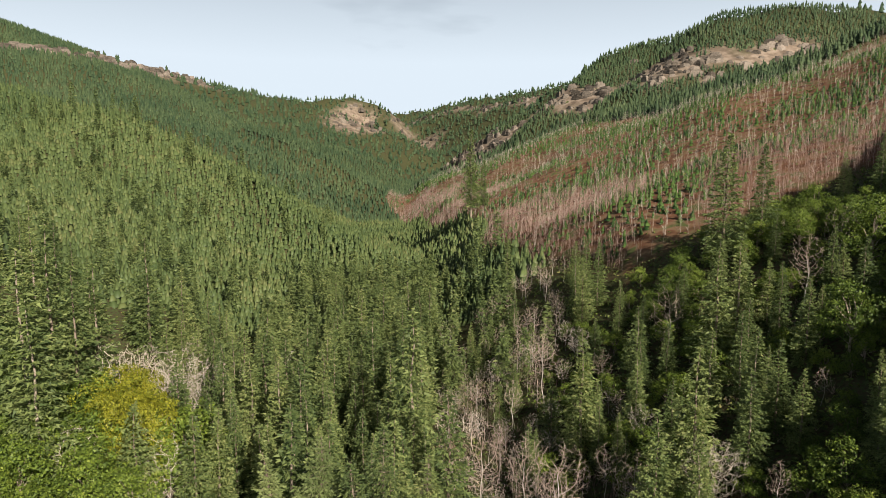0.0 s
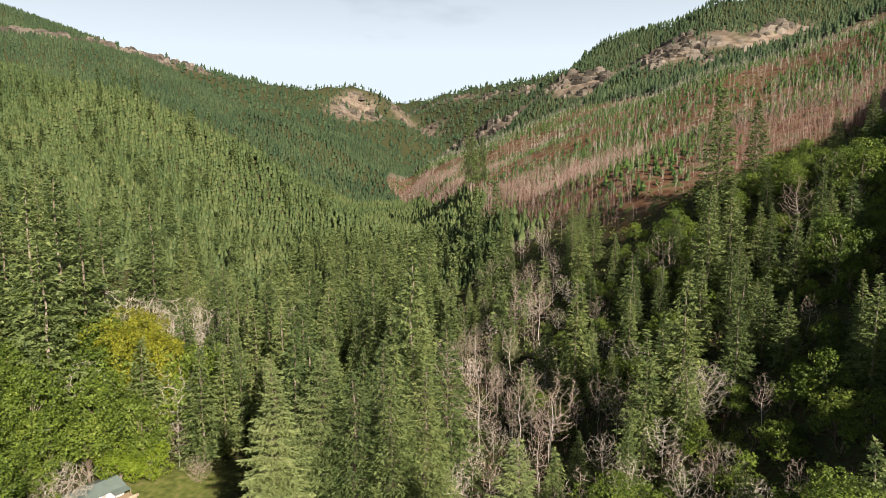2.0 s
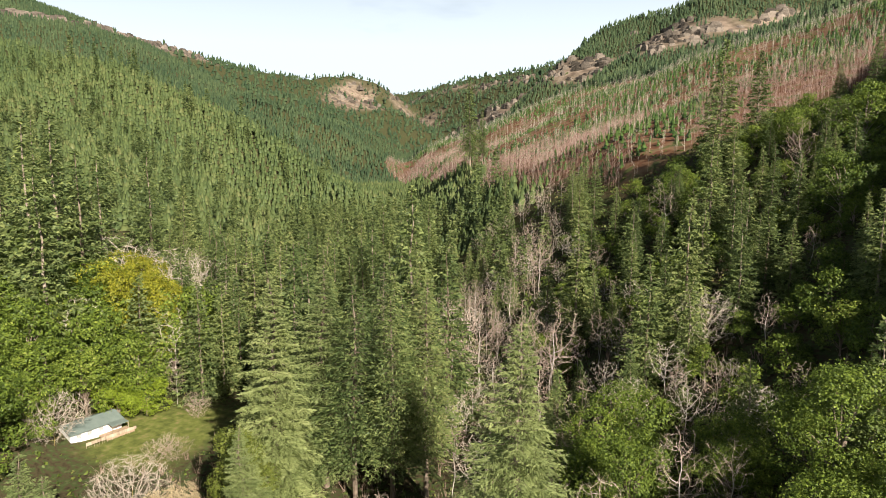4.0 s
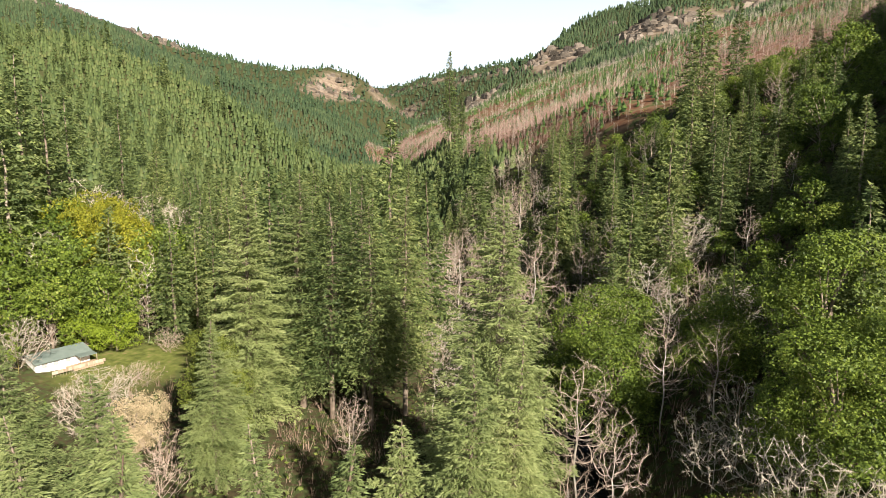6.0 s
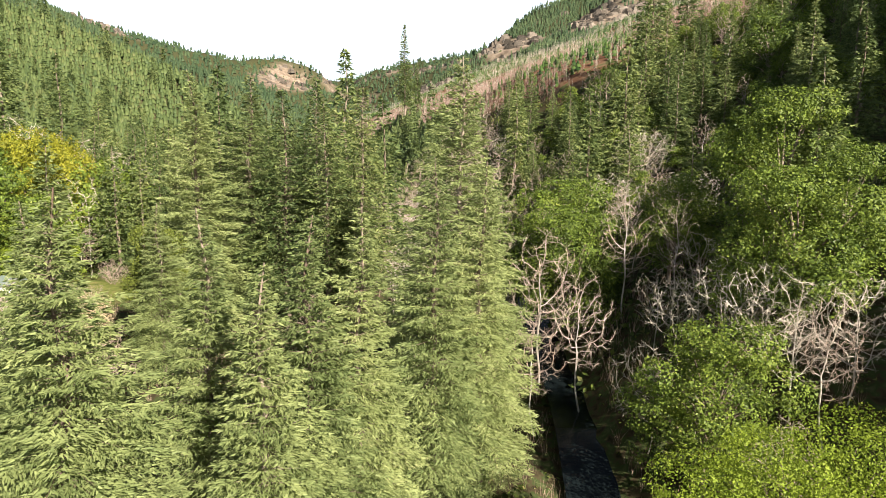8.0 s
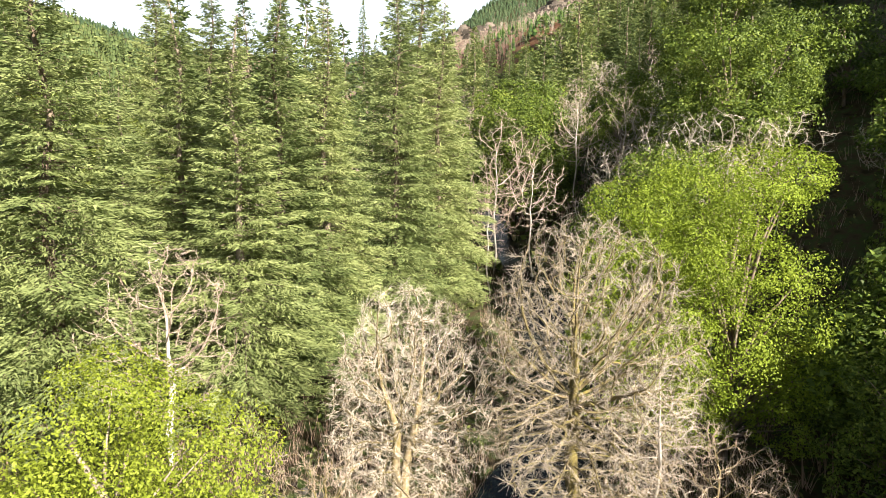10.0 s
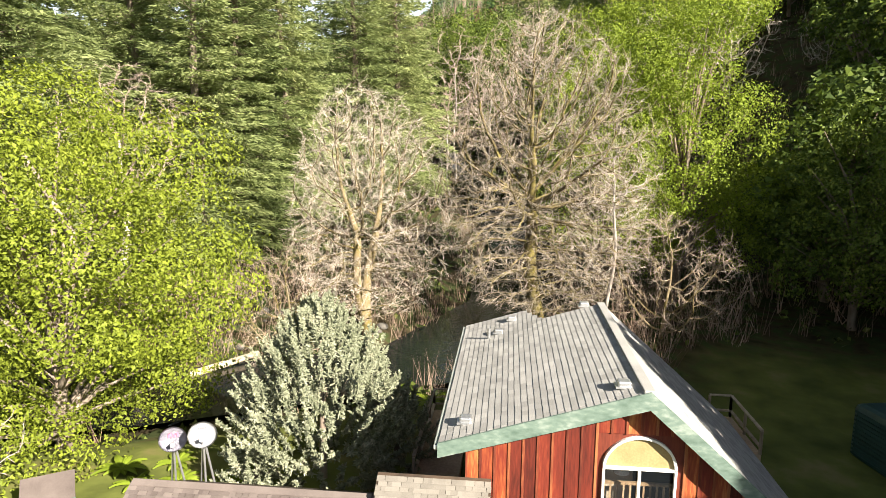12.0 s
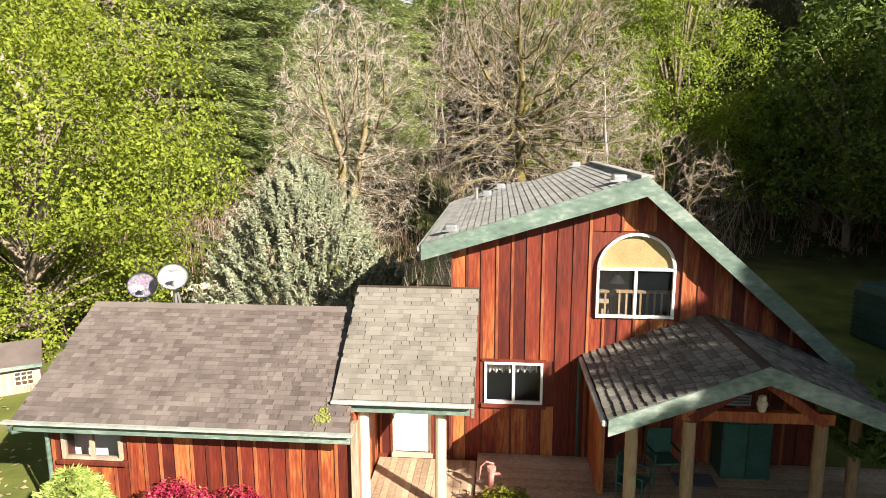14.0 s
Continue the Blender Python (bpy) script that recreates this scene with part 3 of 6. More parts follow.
broad_green = [round_tree(86, 12, 6, 6000, 0.24, leaves_bright, "bright green broadleaf tree beside the lawn", lobes_n=16, three=True)]

# Firs that stand singly or in the front row: x, y, height.
plant_all(firs_near, [(-67.7, 105.6, 46.8), (-62.9, 115.7, 46.5), (-18.2, 90.2, 46.9), (-15.1, 63.3, 35.5), (-11.8, 69.1, 34.9), (-19.1, 54.7, 31.9), (-21.0, 49.6, 32.0), (-21.5, 43.7, 29.9), (-29.5, 49.4, 32.2), (-32.0, 38.2, 34.6), (-44.0, 50.0, 31.0), (-49.5, 45.0, 32.0), (-53, 57, 31), (-78.2, 63.7, 31), (-71.0, 61.7, 30), (-60.9, 85.7, 27)], 32, 1.12)
plant_all(firs_high, [(-55.0, 113.1, 43.9), (-52.9, 123.0, 46.3), (-42.2, 118.7, 44.6), (-47.0, 113.0, 42.0)], 40, 1.1)
plant_all(firs_mid, [(-73.3, 122.3, 48.9), (-65.9, 170.6, 56.9), (-48.4, 150.4, 43.8), (-22.8, 191.7, 38.8), (-2.4, 149.9, 30.8), (5.5, 159.7, 36.1), (12.9, 212.4, 39.0), (19.4, 221.9, 33.9), (23.0, 171.1, 23.8), (16.6, 161.8, 24.6), (26.6, 99.7, 25.8), (13.4, 111.8, 20.5), (18.4, 269.1, 45.1), (31.0, 270.9, 34.4), (-76.9, 329.1, 29.3), (38.4, 121.1, 21.8)], 32, 1.0)
plant_all(firs_mid, [(-162.6, 134.5, 62), (-173.8, 152.4, 64), (-162.3, 150.4, 57), (-169.7, 164.5, 54), (-149.5, 126.8, 55), (-201.1, 218.1, 48.9), (-114.4, 141.5, 32.5), (-140.2, 165.4, 36.8), (-113.2, 148.9, 31.2)], 32, 1.0)
plant_all(firs_gaunt, [(-147.2, 501.8, 78), (-139.7, 512.1, 46)], 62, 1.0)
# Leafless trees on the right bank and round the far lawn.
plant_all(alders, [(-12.4, 117.4, 26), (-7.6, 93.7, 24), (-1.8, 85.9, 19.7), (3.8, 102.8, 20), (31.9, 96.8, 9.6), (22.1, 120.5, 11.8), (20.3, 146.2, 13.1), (33.1, 176.4, 9.7), (-7.1, 81.7, 17), (-45.5, 168.7, 30), (-33.5, 166.4, 28), (-23.6, 158.0, 28), (36.9, 221.3, 25), (48.2, 234.3, 22), (-0.6, 224.7, 27), (-40.3, 231.3, 27), (3.8, 139.6, 10.4), (-42.5, 93.9, 14.4), (-43.7, 98.5, 12.9), (-119.2, 137.2, 13.0)], 16)
plant_all(alders_pale, [(11.9, 90.8, 13.3), (16.6, 77.6, 16.1), (18.7, 74.9, 16.7), (23.9, 75.2, 14.2), (-157.6, 183.4, 30), (-151.0, 189.1, 30), (-164.6, 162.7, 32), (-164.2, 173.1, 30), (-144.7, 194.1, 28), (-146.2, 130.8, 24), (-131.0, 146.8, 28), (-124.6, 143.2, 22)], 12)
plant_all(bushes_bare, [(9.8, 157.5, 14), (-90.5, 92.5, 13.5), (-126.6, 107.5, 13)], 9)
bushes_brown = [bare_tree(64, 6, 3.6, 300, 0.32, 0.06, (bark_fir, twigs_red), "low brown leafless bush on the far lawn", "bare_bush", "lawn bushes", low=0.05, trunk_to=0.1, per=6, tip=0.009, twig=0.5)]
plant_all(bushes_brown, [(-112, 136, 6), (-109, 133, 5.5), (-103, 112, 5.5), (-99, 114, 6), (-104, 117, 4.5), (-70, 85, 9), (-66.5, 80, 8)], 6)
plant_all([round_tree(88, 11, 6.0, 16000, 0.12, leaves_dry, "tan dry leaved tree beside the far lawn")], [(-79, 89, 11.5)], 11)
# Broadleaf trees.
plant_all(broad_dark, [(20.7, 82.7, 22), (26.5, 88.1, 18), (18.1, 85.5, 17), (10.5, 69.7, 20), (-6.2, 112.8, 27), (-3.2, 105.9, 23), (10.6, 107.2, 18), (22.8, 99.8, 24), ], 15)
plant_all(broad_far, [(-157, 140, 28), (-150, 137, 27), (-160, 148, 28), (-140, 140, 27), (42.0, 192.9, 20), (55.1, 230.9, 24), (-124.9, 152.2, 30), (-148.4, 128.1, 26), (-136.1, 130.2, 27), (-144.9, 116.4, 25), (-125.9, 132.2, 22), (-136.4, 114.4, 21), (-130.9, 149.6, 26), (-131.5, 120.3, 20), (-129.7, 103.4, 18)], 15)
plant_all(broad_small, [(31.4, 146.0, 12), (30.9, 107.8, 12), (22.2, 135.7, 9), (28.8, 154.8, 7), (15, 128, 10), (35, 130, 11), (27, 118, 10)], 9)
plant_all(broad_gold, [(-136.6, 148.3, 34), (-147.0, 145.0, 32), (-152, 158, 33), (-143, 156, 30)], 18, 0.75)
plant_all([round_tree(89, 24, 6.0, 20000, 0.17, leaves_olive, "olive green broadleaf tree beside the valley firs", lobes_n=30, low=0.02, three=True)], [(-65.5, 92.5, 25)], 24)
plant_all(broad_green, [(-127.1, 125.2, 12), (-121.9, 129.7, 11)], 12)


def scatter(kinds, count, inside, sizes, unit, gap, span, tries=40, wide=1.0):
    """Trees at random in part of the plan, none too near another."""
    made = 0
    for _ in range(count * tries):
        if made == count:
            break
        x, y = rng.uniform(*span[0]), rng.uniform(*span[1])
        u, w = -0.358 * x + 0.934 * y, 0.934 * x + 0.358 * y
        if inside(u, w, x, y) and clear_of(x, y, gap):
            plant(kinds, x, y, rng.uniform(*sizes), unit, wide=wide * rng.uniform(0.85, 1.15))
            made += 1


creek_gap = lambda x, y: way_to(np.array(x), np.array(y), CREEK)[0]
open_lawn = lambda x, y: math.hypot((x + 108) / 26, (y - 118) / 30) < 1
# Woods on the valley floor, the foot of the left hill and the right bank.
scatter(firs_mid, 70, lambda u, w, x, y: 150 < u < 250 and -75 < w < 4 + 8 * (u > 260) - 0.1 * max(0, u - 260) and not open_lawn(x, y), (24, 40), 32, 6.0, ((-240, 30), (110, 430)))
scatter(firs_mid, 24, lambda u, w, x, y: 250 < u < 330 and -40 < w < 12 and cut_at(x, y) < 0.1, (24, 40), 32, 6.0, ((-190, 0), (200, 360)))
scatter(firs_mid, 30, lambda u, w, x, y: 190 < u < 300 and -190 < w < -75 and not open_lawn(x, y), (24, 44), 32, 7.0, ((-330, -80), (90, 430)))
scatter(broad_gold + broad_far, 30, lambda u, w, x, y: 95 < u < 200 and -140 < w < -82 and not open_lawn(x, y), (14, 24), 16, 7.0, ((-220, -70), (40, 200)))
scatter(firs_mid, 2, lambda u, w, x, y: 60 < u < 160 and -150 < w < -88, (26, 42), 32, 7.0, ((-190, -70), (-10, 130)))
scatter(broad_far, 34, lambda u, w, x, y: 120 < u < 230 and -170 < w < -85 and not open_lawn(x, y), (14, 24), 15, 7.0, ((-240, -80), (60, 240)))
scatter(firs_mid, 50, lambda u, w, x, y: 120 < u < 245 and 28 < w < 125, (13, 26), 32, 7.0, ((-60, 90), (100, 340)))
scatter(broad_small, 130, lambda u, w, x, y: 120 < u < 262 and (34 if u > 170 else 52) < w < 150, (5, 11), 9, 4.5, ((-40, 120), (50, 330)), wide=1.1)
scatter(alders + alders_pale, 110, lambda u, w, x, y: 50 < u < 268 and (8 if u > 110 else 22) < w < 62 and creek_gap(x, y) > 5, (9, 17), 14, 4.0, ((-90, 70), (50, 330)))
scatter(alders, 40, lambda u, w, x, y: 225 < u < 330 and 10 < w < 70 and cut_at(x, y) < 0.3, (9, 15), 14, 4.0, ((-110, 20), (180, 330)))
scatter(firs_mid, 14, lambda u, w, x, y: 225 < u < 300 and 14 < w < 75 and cut_at(x, y) < 0.2, (16, 30), 32, 7.0, ((-100, 20), (190, 320)))
scatter(firs_mid, 34, lambda u, w, x, y: 140 < u < 255 and 120 < w < 235, (13, 24), 32, 8.0, ((20, 240), (90, 330)))
scatter(broad_small, 90, lambda u, w, x, y: 120 < u < 262 and 130 < w < 240, (6, 12), 9, 5.0, ((20, 240), (80, 330)), wide=1.1)
scatter(alders_pale, 22, lambda u, w, x, y: 195 < u < 270 and -98 < w < -48, (14, 22), 12, 3.5, ((-190, -60), (150, 290)), wide=0.7)
scatter(broad_far, 36, lambda u, w, x, y: 110 < u < 245 and 62 < w < 140, (9, 16), 15, 7.0, ((-40, 120), (50, 330)))


def cones(xs, ys, tall, wide, tiers, sides, seed):
    """Many far conifers as one set of places and triangles: each a stack of ragged drooping skirts round a leaning stem."""
    r = np.random.default_rng(seed)
    n = len(xs)
    zs = height(xs, ys) - 0.5
    lean = r.normal(0, 0.02, (n, 2))
    V, F, off = [], [], 0
    for k in range(tiers):
        lo, hi = 0.06 + 0.94 * k / tiers, min(1.0, 0.06 + 0.94 * (k + 1.55) / tiers)
        rr = wide * (0.10 + 0.92 * (1 - k / tiers) ** 0.85)
        V.append(np.stack([xs + lean[:, 0] * tall * hi, ys + lean[:, 1] * tall * hi, zs + tall * hi], -1))
        turn = r.random(n) * 6.28
        for s in range(sides):
            a = turn + 6.283 * s / sides + r.normal(0, 0.2, n)
            q = rr * (r.uniform(0.75, 1.25, n) if s % 2 else r.uniform(0.40, 0.85, n))
            V.append(np.stack([xs + lean[:, 0] * tall * lo + np.cos(a) * q, ys + lean[:, 1] * tall * lo + np.sin(a) * q, zs + tall * (lo + r.uniform(-0.06, 0.03, n))], -1))
            F.append((off, off + 1 + s, off + 1 + (s + 1) % sides))
        off += sides + 1
    V = np.stack(V, 1)
    F = np.array(F)[None] + (np.arange(n) * off)[:, None, None]
    return V.reshape(-1, 3), F.reshape(-1, 3)


def strewn(seed, x0, x1, y0, y1, step, keep):
    """Places on a shaken grid where keep(x, y) is true."""
    r = np.random.default_rng(seed)
    x, y = np.meshgrid(np.arange(x0, x1, step), np.arange(y0, y1, step))
    x, y = x.ravel() + r.uniform(-0.45, 0.45, x.size) * step, y.ravel() + r.uniform(-0.45, 0.45, y.size) * step
    ok = keep(x, y, r.random(x.size))
    return x[ok], y[ok]


def woods(name, seed, box, step, keep, tall, wide, tiers, sides, mat, label):
    x, y = strewn(seed, *box, step, keep)
    r = np.random.default_rng(seed + 1)
    t = tall * r.uniform(0.65, 1.25, len(x))
    me = raw_mesh(name, *cones(x, y, t, wide * t / tall * r.uniform(0.8, 1.2, len(x)), tiers, sides, seed), mat, True)
    tagged(new(name, me), label, "woods", kind="stuff")


def polar(x, y):
    return np.hypot(x, y - 10), np.degrees(np.arctan2(-x, y - 10))


def seen_side(x, y, lo, hi):
    d, a = polar(x, y)
    return (a > -26) & (a < 62) & (d > lo) & (d < hi)


def uw(x, y):
    return -0.358 * x + 0.934 * y, 0.934 * x + 0.358 * y


woods("hillside_woods", 1, (-900, 120, 60, 900), 3.9, lambda x, y, r: seen_side(x, y, 330, 790) & (cut_at(x, y) < 0.2) & (uw(x, y)[1] < 70) & (uw(x, y)[0] > 250), 9.5, 2.6, 3, 7, needles_hill, "dense young conifer woods on the valley side")


def grove(name, seed, box_, step, keep, tall, mat, label):
    """Firs too far off to pick apart, as one mesh: three light crowns, turned and scaled."""
    axis = [Vector((0, 0, z)) for z in (0, 16, 32)]
    crowns = [fir_crown(seed + k, axis, 32, 6.4, 1.0, 1.5, 6, 13, 1.7, 0.25, 0.35)[0][0] for k in range(3)]
    x, y = strewn(seed, *box_, step, keep)
    r = np.random.default_rng(seed)
    V = []
    for px_, py_, pz_ in zip(x, y, height(x, y) - 0.5):
        s, a, c = tall * r.uniform(0.65, 1.25) / 32, r.uniform(0, 6.28), crowns[r.integers(3)]
        V.append(np.stack([px_ + s * (c[:, 0] * math.cos(a) - c[:, 1] * math.sin(a)), py_ + s * (c[:, 0] * math.sin(a) + c[:, 1] * math.cos(a)), pz_ + s * c[:, 2]], -1))
    V = np.concatenate(V)
    tagged(new(name, raw_mesh(name, V, np.arange(len(V)).reshape(-1, 3), mat)), label, "woods", kind="stuff")


grove("hill_firs", 31, (-660, -80, 60, 620), 18, lambda x, y, r: (uw(x, y)[0] > 245) & (uw(x, y)[0] < 640) & (uw(x, y)[1] > -430) & (uw(x, y)[1] < -70) & (r < 0.45 + 0.6 * rough(x, y, 90, 11)), 23, needles_grove, "tall firs at the foot of the left hill")
grove("floor_woods", 32, (-330, 40, 150, 480), 8.5, lambda x, y, r: (uw(x, y)[0] > 238) & (uw(x, y)[0] < 450) & (uw(x, y)[1] > -75) & (uw(x, y)[1] < 52) & (cut_at(x, y) < 0.1) & (r < 0.8 - 0.5 * (uw(x, y)[1] > 14)), 24, needles_grove, "firs on the valley floor farther up")
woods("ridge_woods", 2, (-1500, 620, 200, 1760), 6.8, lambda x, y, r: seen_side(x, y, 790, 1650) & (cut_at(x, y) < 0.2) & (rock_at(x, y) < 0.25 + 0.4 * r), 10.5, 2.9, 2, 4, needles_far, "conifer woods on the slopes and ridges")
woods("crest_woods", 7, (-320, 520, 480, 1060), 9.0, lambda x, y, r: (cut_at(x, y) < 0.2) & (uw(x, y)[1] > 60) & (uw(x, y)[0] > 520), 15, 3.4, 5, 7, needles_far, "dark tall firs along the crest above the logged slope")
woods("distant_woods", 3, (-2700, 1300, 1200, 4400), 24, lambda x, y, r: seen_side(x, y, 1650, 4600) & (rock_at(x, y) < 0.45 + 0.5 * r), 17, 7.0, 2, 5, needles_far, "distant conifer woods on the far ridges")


def saplings(seed, step, keep, tall, mat, name, label, width, twigs):
    x, y = strewn(seed, -470, 420, 225, 1150, step, keep)
    r = np.random.default_rng(seed)
    n, z = len(x), height(x, y) - 0.3
    t = tall * r.uniform(0.6, 1.3, n)
    V, F, off = [], [], 0
    for k in range(3):
        a = 2.094 * k
        V.append(np.stack([x + width * np.cos(a), y + width * np.sin(a), z], -1)[:, None])
    lean = r.normal(0, 0.05, (n, 2)) * t[:, None]
    V.append(np.stack([x + lean[:, 0], y + lean[:, 1], z + t], -1)[:, None])
    F += [(0, 1, 3), (1, 2, 3), (2, 0, 3)]
    off = 4
    for k in range(twigs):
        h, a = r.uniform(0.25, 0.95, n), r.random(n) * 6.28
        long_ = t * 0.24 * (1.15 - h)
        p = np.stack([x + lean[:, 0] * h, y + lean[:, 1] * h, z + t * h], -1)
        q = p + np.stack([np.cos(a) * long_, np.sin(a) * long_, long_ * 1.3], -1)
        s = np.stack([0 * x, 0 * x, width * 1.1 + 0 * x], -1)
        V.append(np.stack([p - s, p + s, q], 1))
        F.append((off, off + 1, off + 2))
        off += 3
    V = np.concatenate(V, 1)
    F = np.array(F)[None] + (np.arange(n) * off)[:, None, None]
    tagged(new(name, raw_mesh(name, V.reshape(-1, 3), F.reshape(-1, 3), mat)), label, "saplings", kind="stuff")


def band(x, y):
    u, w = uw(x, y)
    edge = np.minimum(w - 70 + 0.19 * (u - 330), 1.0 * (u - 266 - 0.08 * (w - 70)))
    return 1.0 - edge / 60 + 1.3 * np.clip((w - 300) / 90, 0, 1) + 0.9 * rough(x, y, 55, 6) + 0.5 * rough(x, y, 20, 8)



saplings(6, 2.2, lambda x, y, r: (cut_at(x, y) > 0.2) & (band(x, y) + 0.3 * r > 0.42), 7.5, twigs_alder, "alder_thicket", "pinkish brown leafless alder thicket on the logged slope", 0.06, 9)
saplings(8, 5.5, lambda x, y, r: (cut_at(x, y) > 0.3) & (r < 0.5 + 0.4 * rough(x, y, 30, 4)), 10.0, stems_white, "bare_saplings", "whitish leafless sapling stems on the logged slope", 0.075, 7)
woods("plantation_firs", 5, (-420, 400, 250, 1150), 5.5, lambda x, y, r: (cut_at(x, y) > 0.4) & (r < 0.55 + 1.2 * rough(x, y, 38, 4)) & (band(x, y) < 0.9), 4.8, 1.7, 3, 7, needles_young, "young planted firs on the logged slope")


def outcrops(name, seed, box_, step, keep, tall, label):
    """Broken rock faces as one mesh: stepped ledges that run along the slope."""
    x, y = strewn(seed, *box_, step, keep)
    r = np.random.default_rng(seed)
    n = len(x)
    z = height(x, y) - 0.5 * tall
    gx_, gy_ = height(x + 4, y) - height(x - 4, y), height(x, y + 4) - height(x, y - 4)
    g = np.hypot(gx_, gy_) + 1e-6
    cx, cy = -gy_ / g, gx_ / g
    V, F, steps = [], [], ((0, 1.0), (0.42, 0.97), (0.46, 0.84), (0.80, 0.80), (0.84, 0.60), (1.05, 0.52))
    size = tall * r.uniform(0.5, 1.3, n)
    for k in range(7):
        a = 0.898 * k + r.uniform(-0.35, 0.35, n)
        far = r.uniform(0.55, 1.3, n)
        for lo, w in steps:
            rr_ = size * 0.62 * w * far * r.uniform(0.88, 1.12, n)
            p, q = np.cos(a) * rr_ * 1.7, np.sin(a) * rr_ * 0.75
            V.append(np.stack([x + cx * p - cy * q, y + cy * p + cx * q, z + size * lo * r.uniform(0.93, 1.07, n)], -1))
    V = np.stack(V, 1)
    m = len(steps)
    for k in range(7):
        q = (k + 1) % 7
        for s in range(m - 1):
            F += [(m * k + s, m * q + s, m * q + s + 1), (m * k + s, m * q + s + 1, m * k + s + 1)]
    F += [(m - 1, m * k + m - 1, m * (k + 1) + m - 1) for k in range(1, 6)]
    F = np.array(F)[None] + (np.arange(n) * 7 * m)[:, None, None]
    tagged(new(name, raw_mesh(name, V.reshape(-1, 3), F.reshape(-1, 3), cliff)), label, "cliff", kind="stuff")


cliff = noisy("broken cliff rock", [(0.3, (0.045, 0.037, 0.029)), (0.5, (0.115, 0.096, 0.078)), (0.7, (0.21, 0.175, 0.145))], 0.03, 0.95, 0.5, 0.3, (1, 1, 3), per="island", sway=0.35, dist=2.0)
outcrops("ridge_cliffs", 21, (-1500, 500, 500, 1750), 8, lambda x, y, r: (rock_at(x, y) > 0.45) & (r < 0.24), 12, "broken brown cliffs below the ridges")
outcrops("far_slides", 22, (-1800, 0, 1900, 3200), 24, lambda x, y, r: (rock_at(x, y) > 0.5) & (r < 0.5), 14, "reddish rock slides on the far peak")
scatter(broad_far, 16, lambda u, w, x, y: 25 < u < 80 and 34 < w < 80 and x > 20, (11, 17), 15, 5.5, ((18, 70), (36, 95)))

# ---- house materials ----
cedar = noisy("red stained cedar boards", [(0.24, (0.065, 0.012, 0.008)), (0.48, (0.165, 0.027, 0.015)), (0.62, (0.27, 0.065, 0.024)), (0.80, (0.50, 0.20, 0.065))], 0.9, 0.6, 0.35, 9, (3, 3, 0.35), sway=0.52, dist=0.006)
batten_wood = noisy("weathered orange battens", [(0.3, (0.080, 0.016, 0.010)), (0.5, (0.17, 0.040, 0.020)), (0.74, (0.33, 0.125, 0.050))], 1.1, 0.65, 0.3, 9, (3, 3, 0.4), sway=0.4, dist=0.005)
cedar_dark = noisy("dark red trim wood", [(0.3, (0.07, 0.015, 0.01)), (0.7, (0.20, 0.045, 0.025))], 1.2, 0.6, 0.3, 9, (3, 3, 0.4), sway=0.2, dist=0.005)
shingle_brown = noisy("brown asphalt shingles", [(0.25, (0.070, 0.056, 0.052)), (0.5, (0.125, 0.103, 0.095)), (0.75, (0.185, 0.155, 0.142))], 1.5, 0.95, 0.5, 90, per="both", sway=0.30, dist=0.004)
shingle_grey = noisy("weathered grey shingles", [(0.25, (0.115, 0.104, 0.092)), (0.5, (0.178, 0.164, 0.143)), (0.78, (0.25, 0.232, 0.203))], 1.5, 0.95, 0.5, 80, per="both", sway=0.24, dist=0.004)
# Somewhat darker greys than the entry shingles.
shingle_porch = noisy("darker grey porch shakes", [(0.25, (0.085, 0.078, 0.066)), (0.5, (0.15, 0.142, 0.125)), (0.78, (0.24, 0.228, 0.205))], 1.2, 0.95, 0.5, 60, per="both", sway=0.4, dist=0.005)
shingle_stuff = noisy("grey roof tiles", [(0.25, (0.235, 0.232, 0.224)), (0.5, (0.315, 0.312, 0.302)), (0.78, (0.40, 0.395, 0.382))], 1.1, 0.9, 0.5, 60, per="both", sway=0.34, dist=0.004)
moss = noisy("yellow green roof moss", [(0.3, (0.10, 0.11, 0.02)), (0.7, (0.30, 0.32, 0.07))], 5, 0.95, 0.6, 30)
trim_green = noisy("faded green painted trim", [(0.28, (0.065, 0.105, 0.085)), (0.50, (0.14, 0.195, 0.165)), (0.72, (0.34, 0.385, 0.345))], 1.3, 0.6, 0.2, 6, (1, 1, 2))
gutter_white = noisy("dirty white gutter metal", [(0.3, (0.17, 0.20, 0.18)), (0.7, (0.42, 0.44, 0.41))], 2.0, 0.45, 0.1, 12)
white_paint = noisy("white paint", [(0.3, (0.70, 0.69, 0.66)), (0.7, (0.82, 0.81, 0.79))], 1.2, 0.45, 0.05, 20)
cream_post = noisy("cream painted posts", [(0.3, (0.50, 0.42, 0.29)), (0.7, (0.74, 0.66, 0.50))], 1.4, 0.6, 0.15, 14, (1, 1, 0.4))
log_post = noisy("peeled log posts", [(0.3, (0.22, 0.145, 0.08)), (0.7, (0.47, 0.34, 0.21))], 1.5, 0.7, 0.3, 16, (1, 1, 0.25))
deck_wood = noisy("worn deck boards", [(0.3, (0.24, 0.165, 0.11)), (0.55, (0.42, 0.31, 0.21)), (0.8, (0.58, 0.46, 0.34))], 0.8, 0.8, 0.35, 12, (1, 1, 1), sway=0.25, dist=0.005)
# Near black: the shade of rooms, gaps and openings is put into its colour.
shadow_wood = noisy("shade darkened wood", [(0.3, (0.03, 0.022, 0.016)), (0.7, (0.09, 0.06, 0.04))], 1.0, 0.8, 0.0, 5)
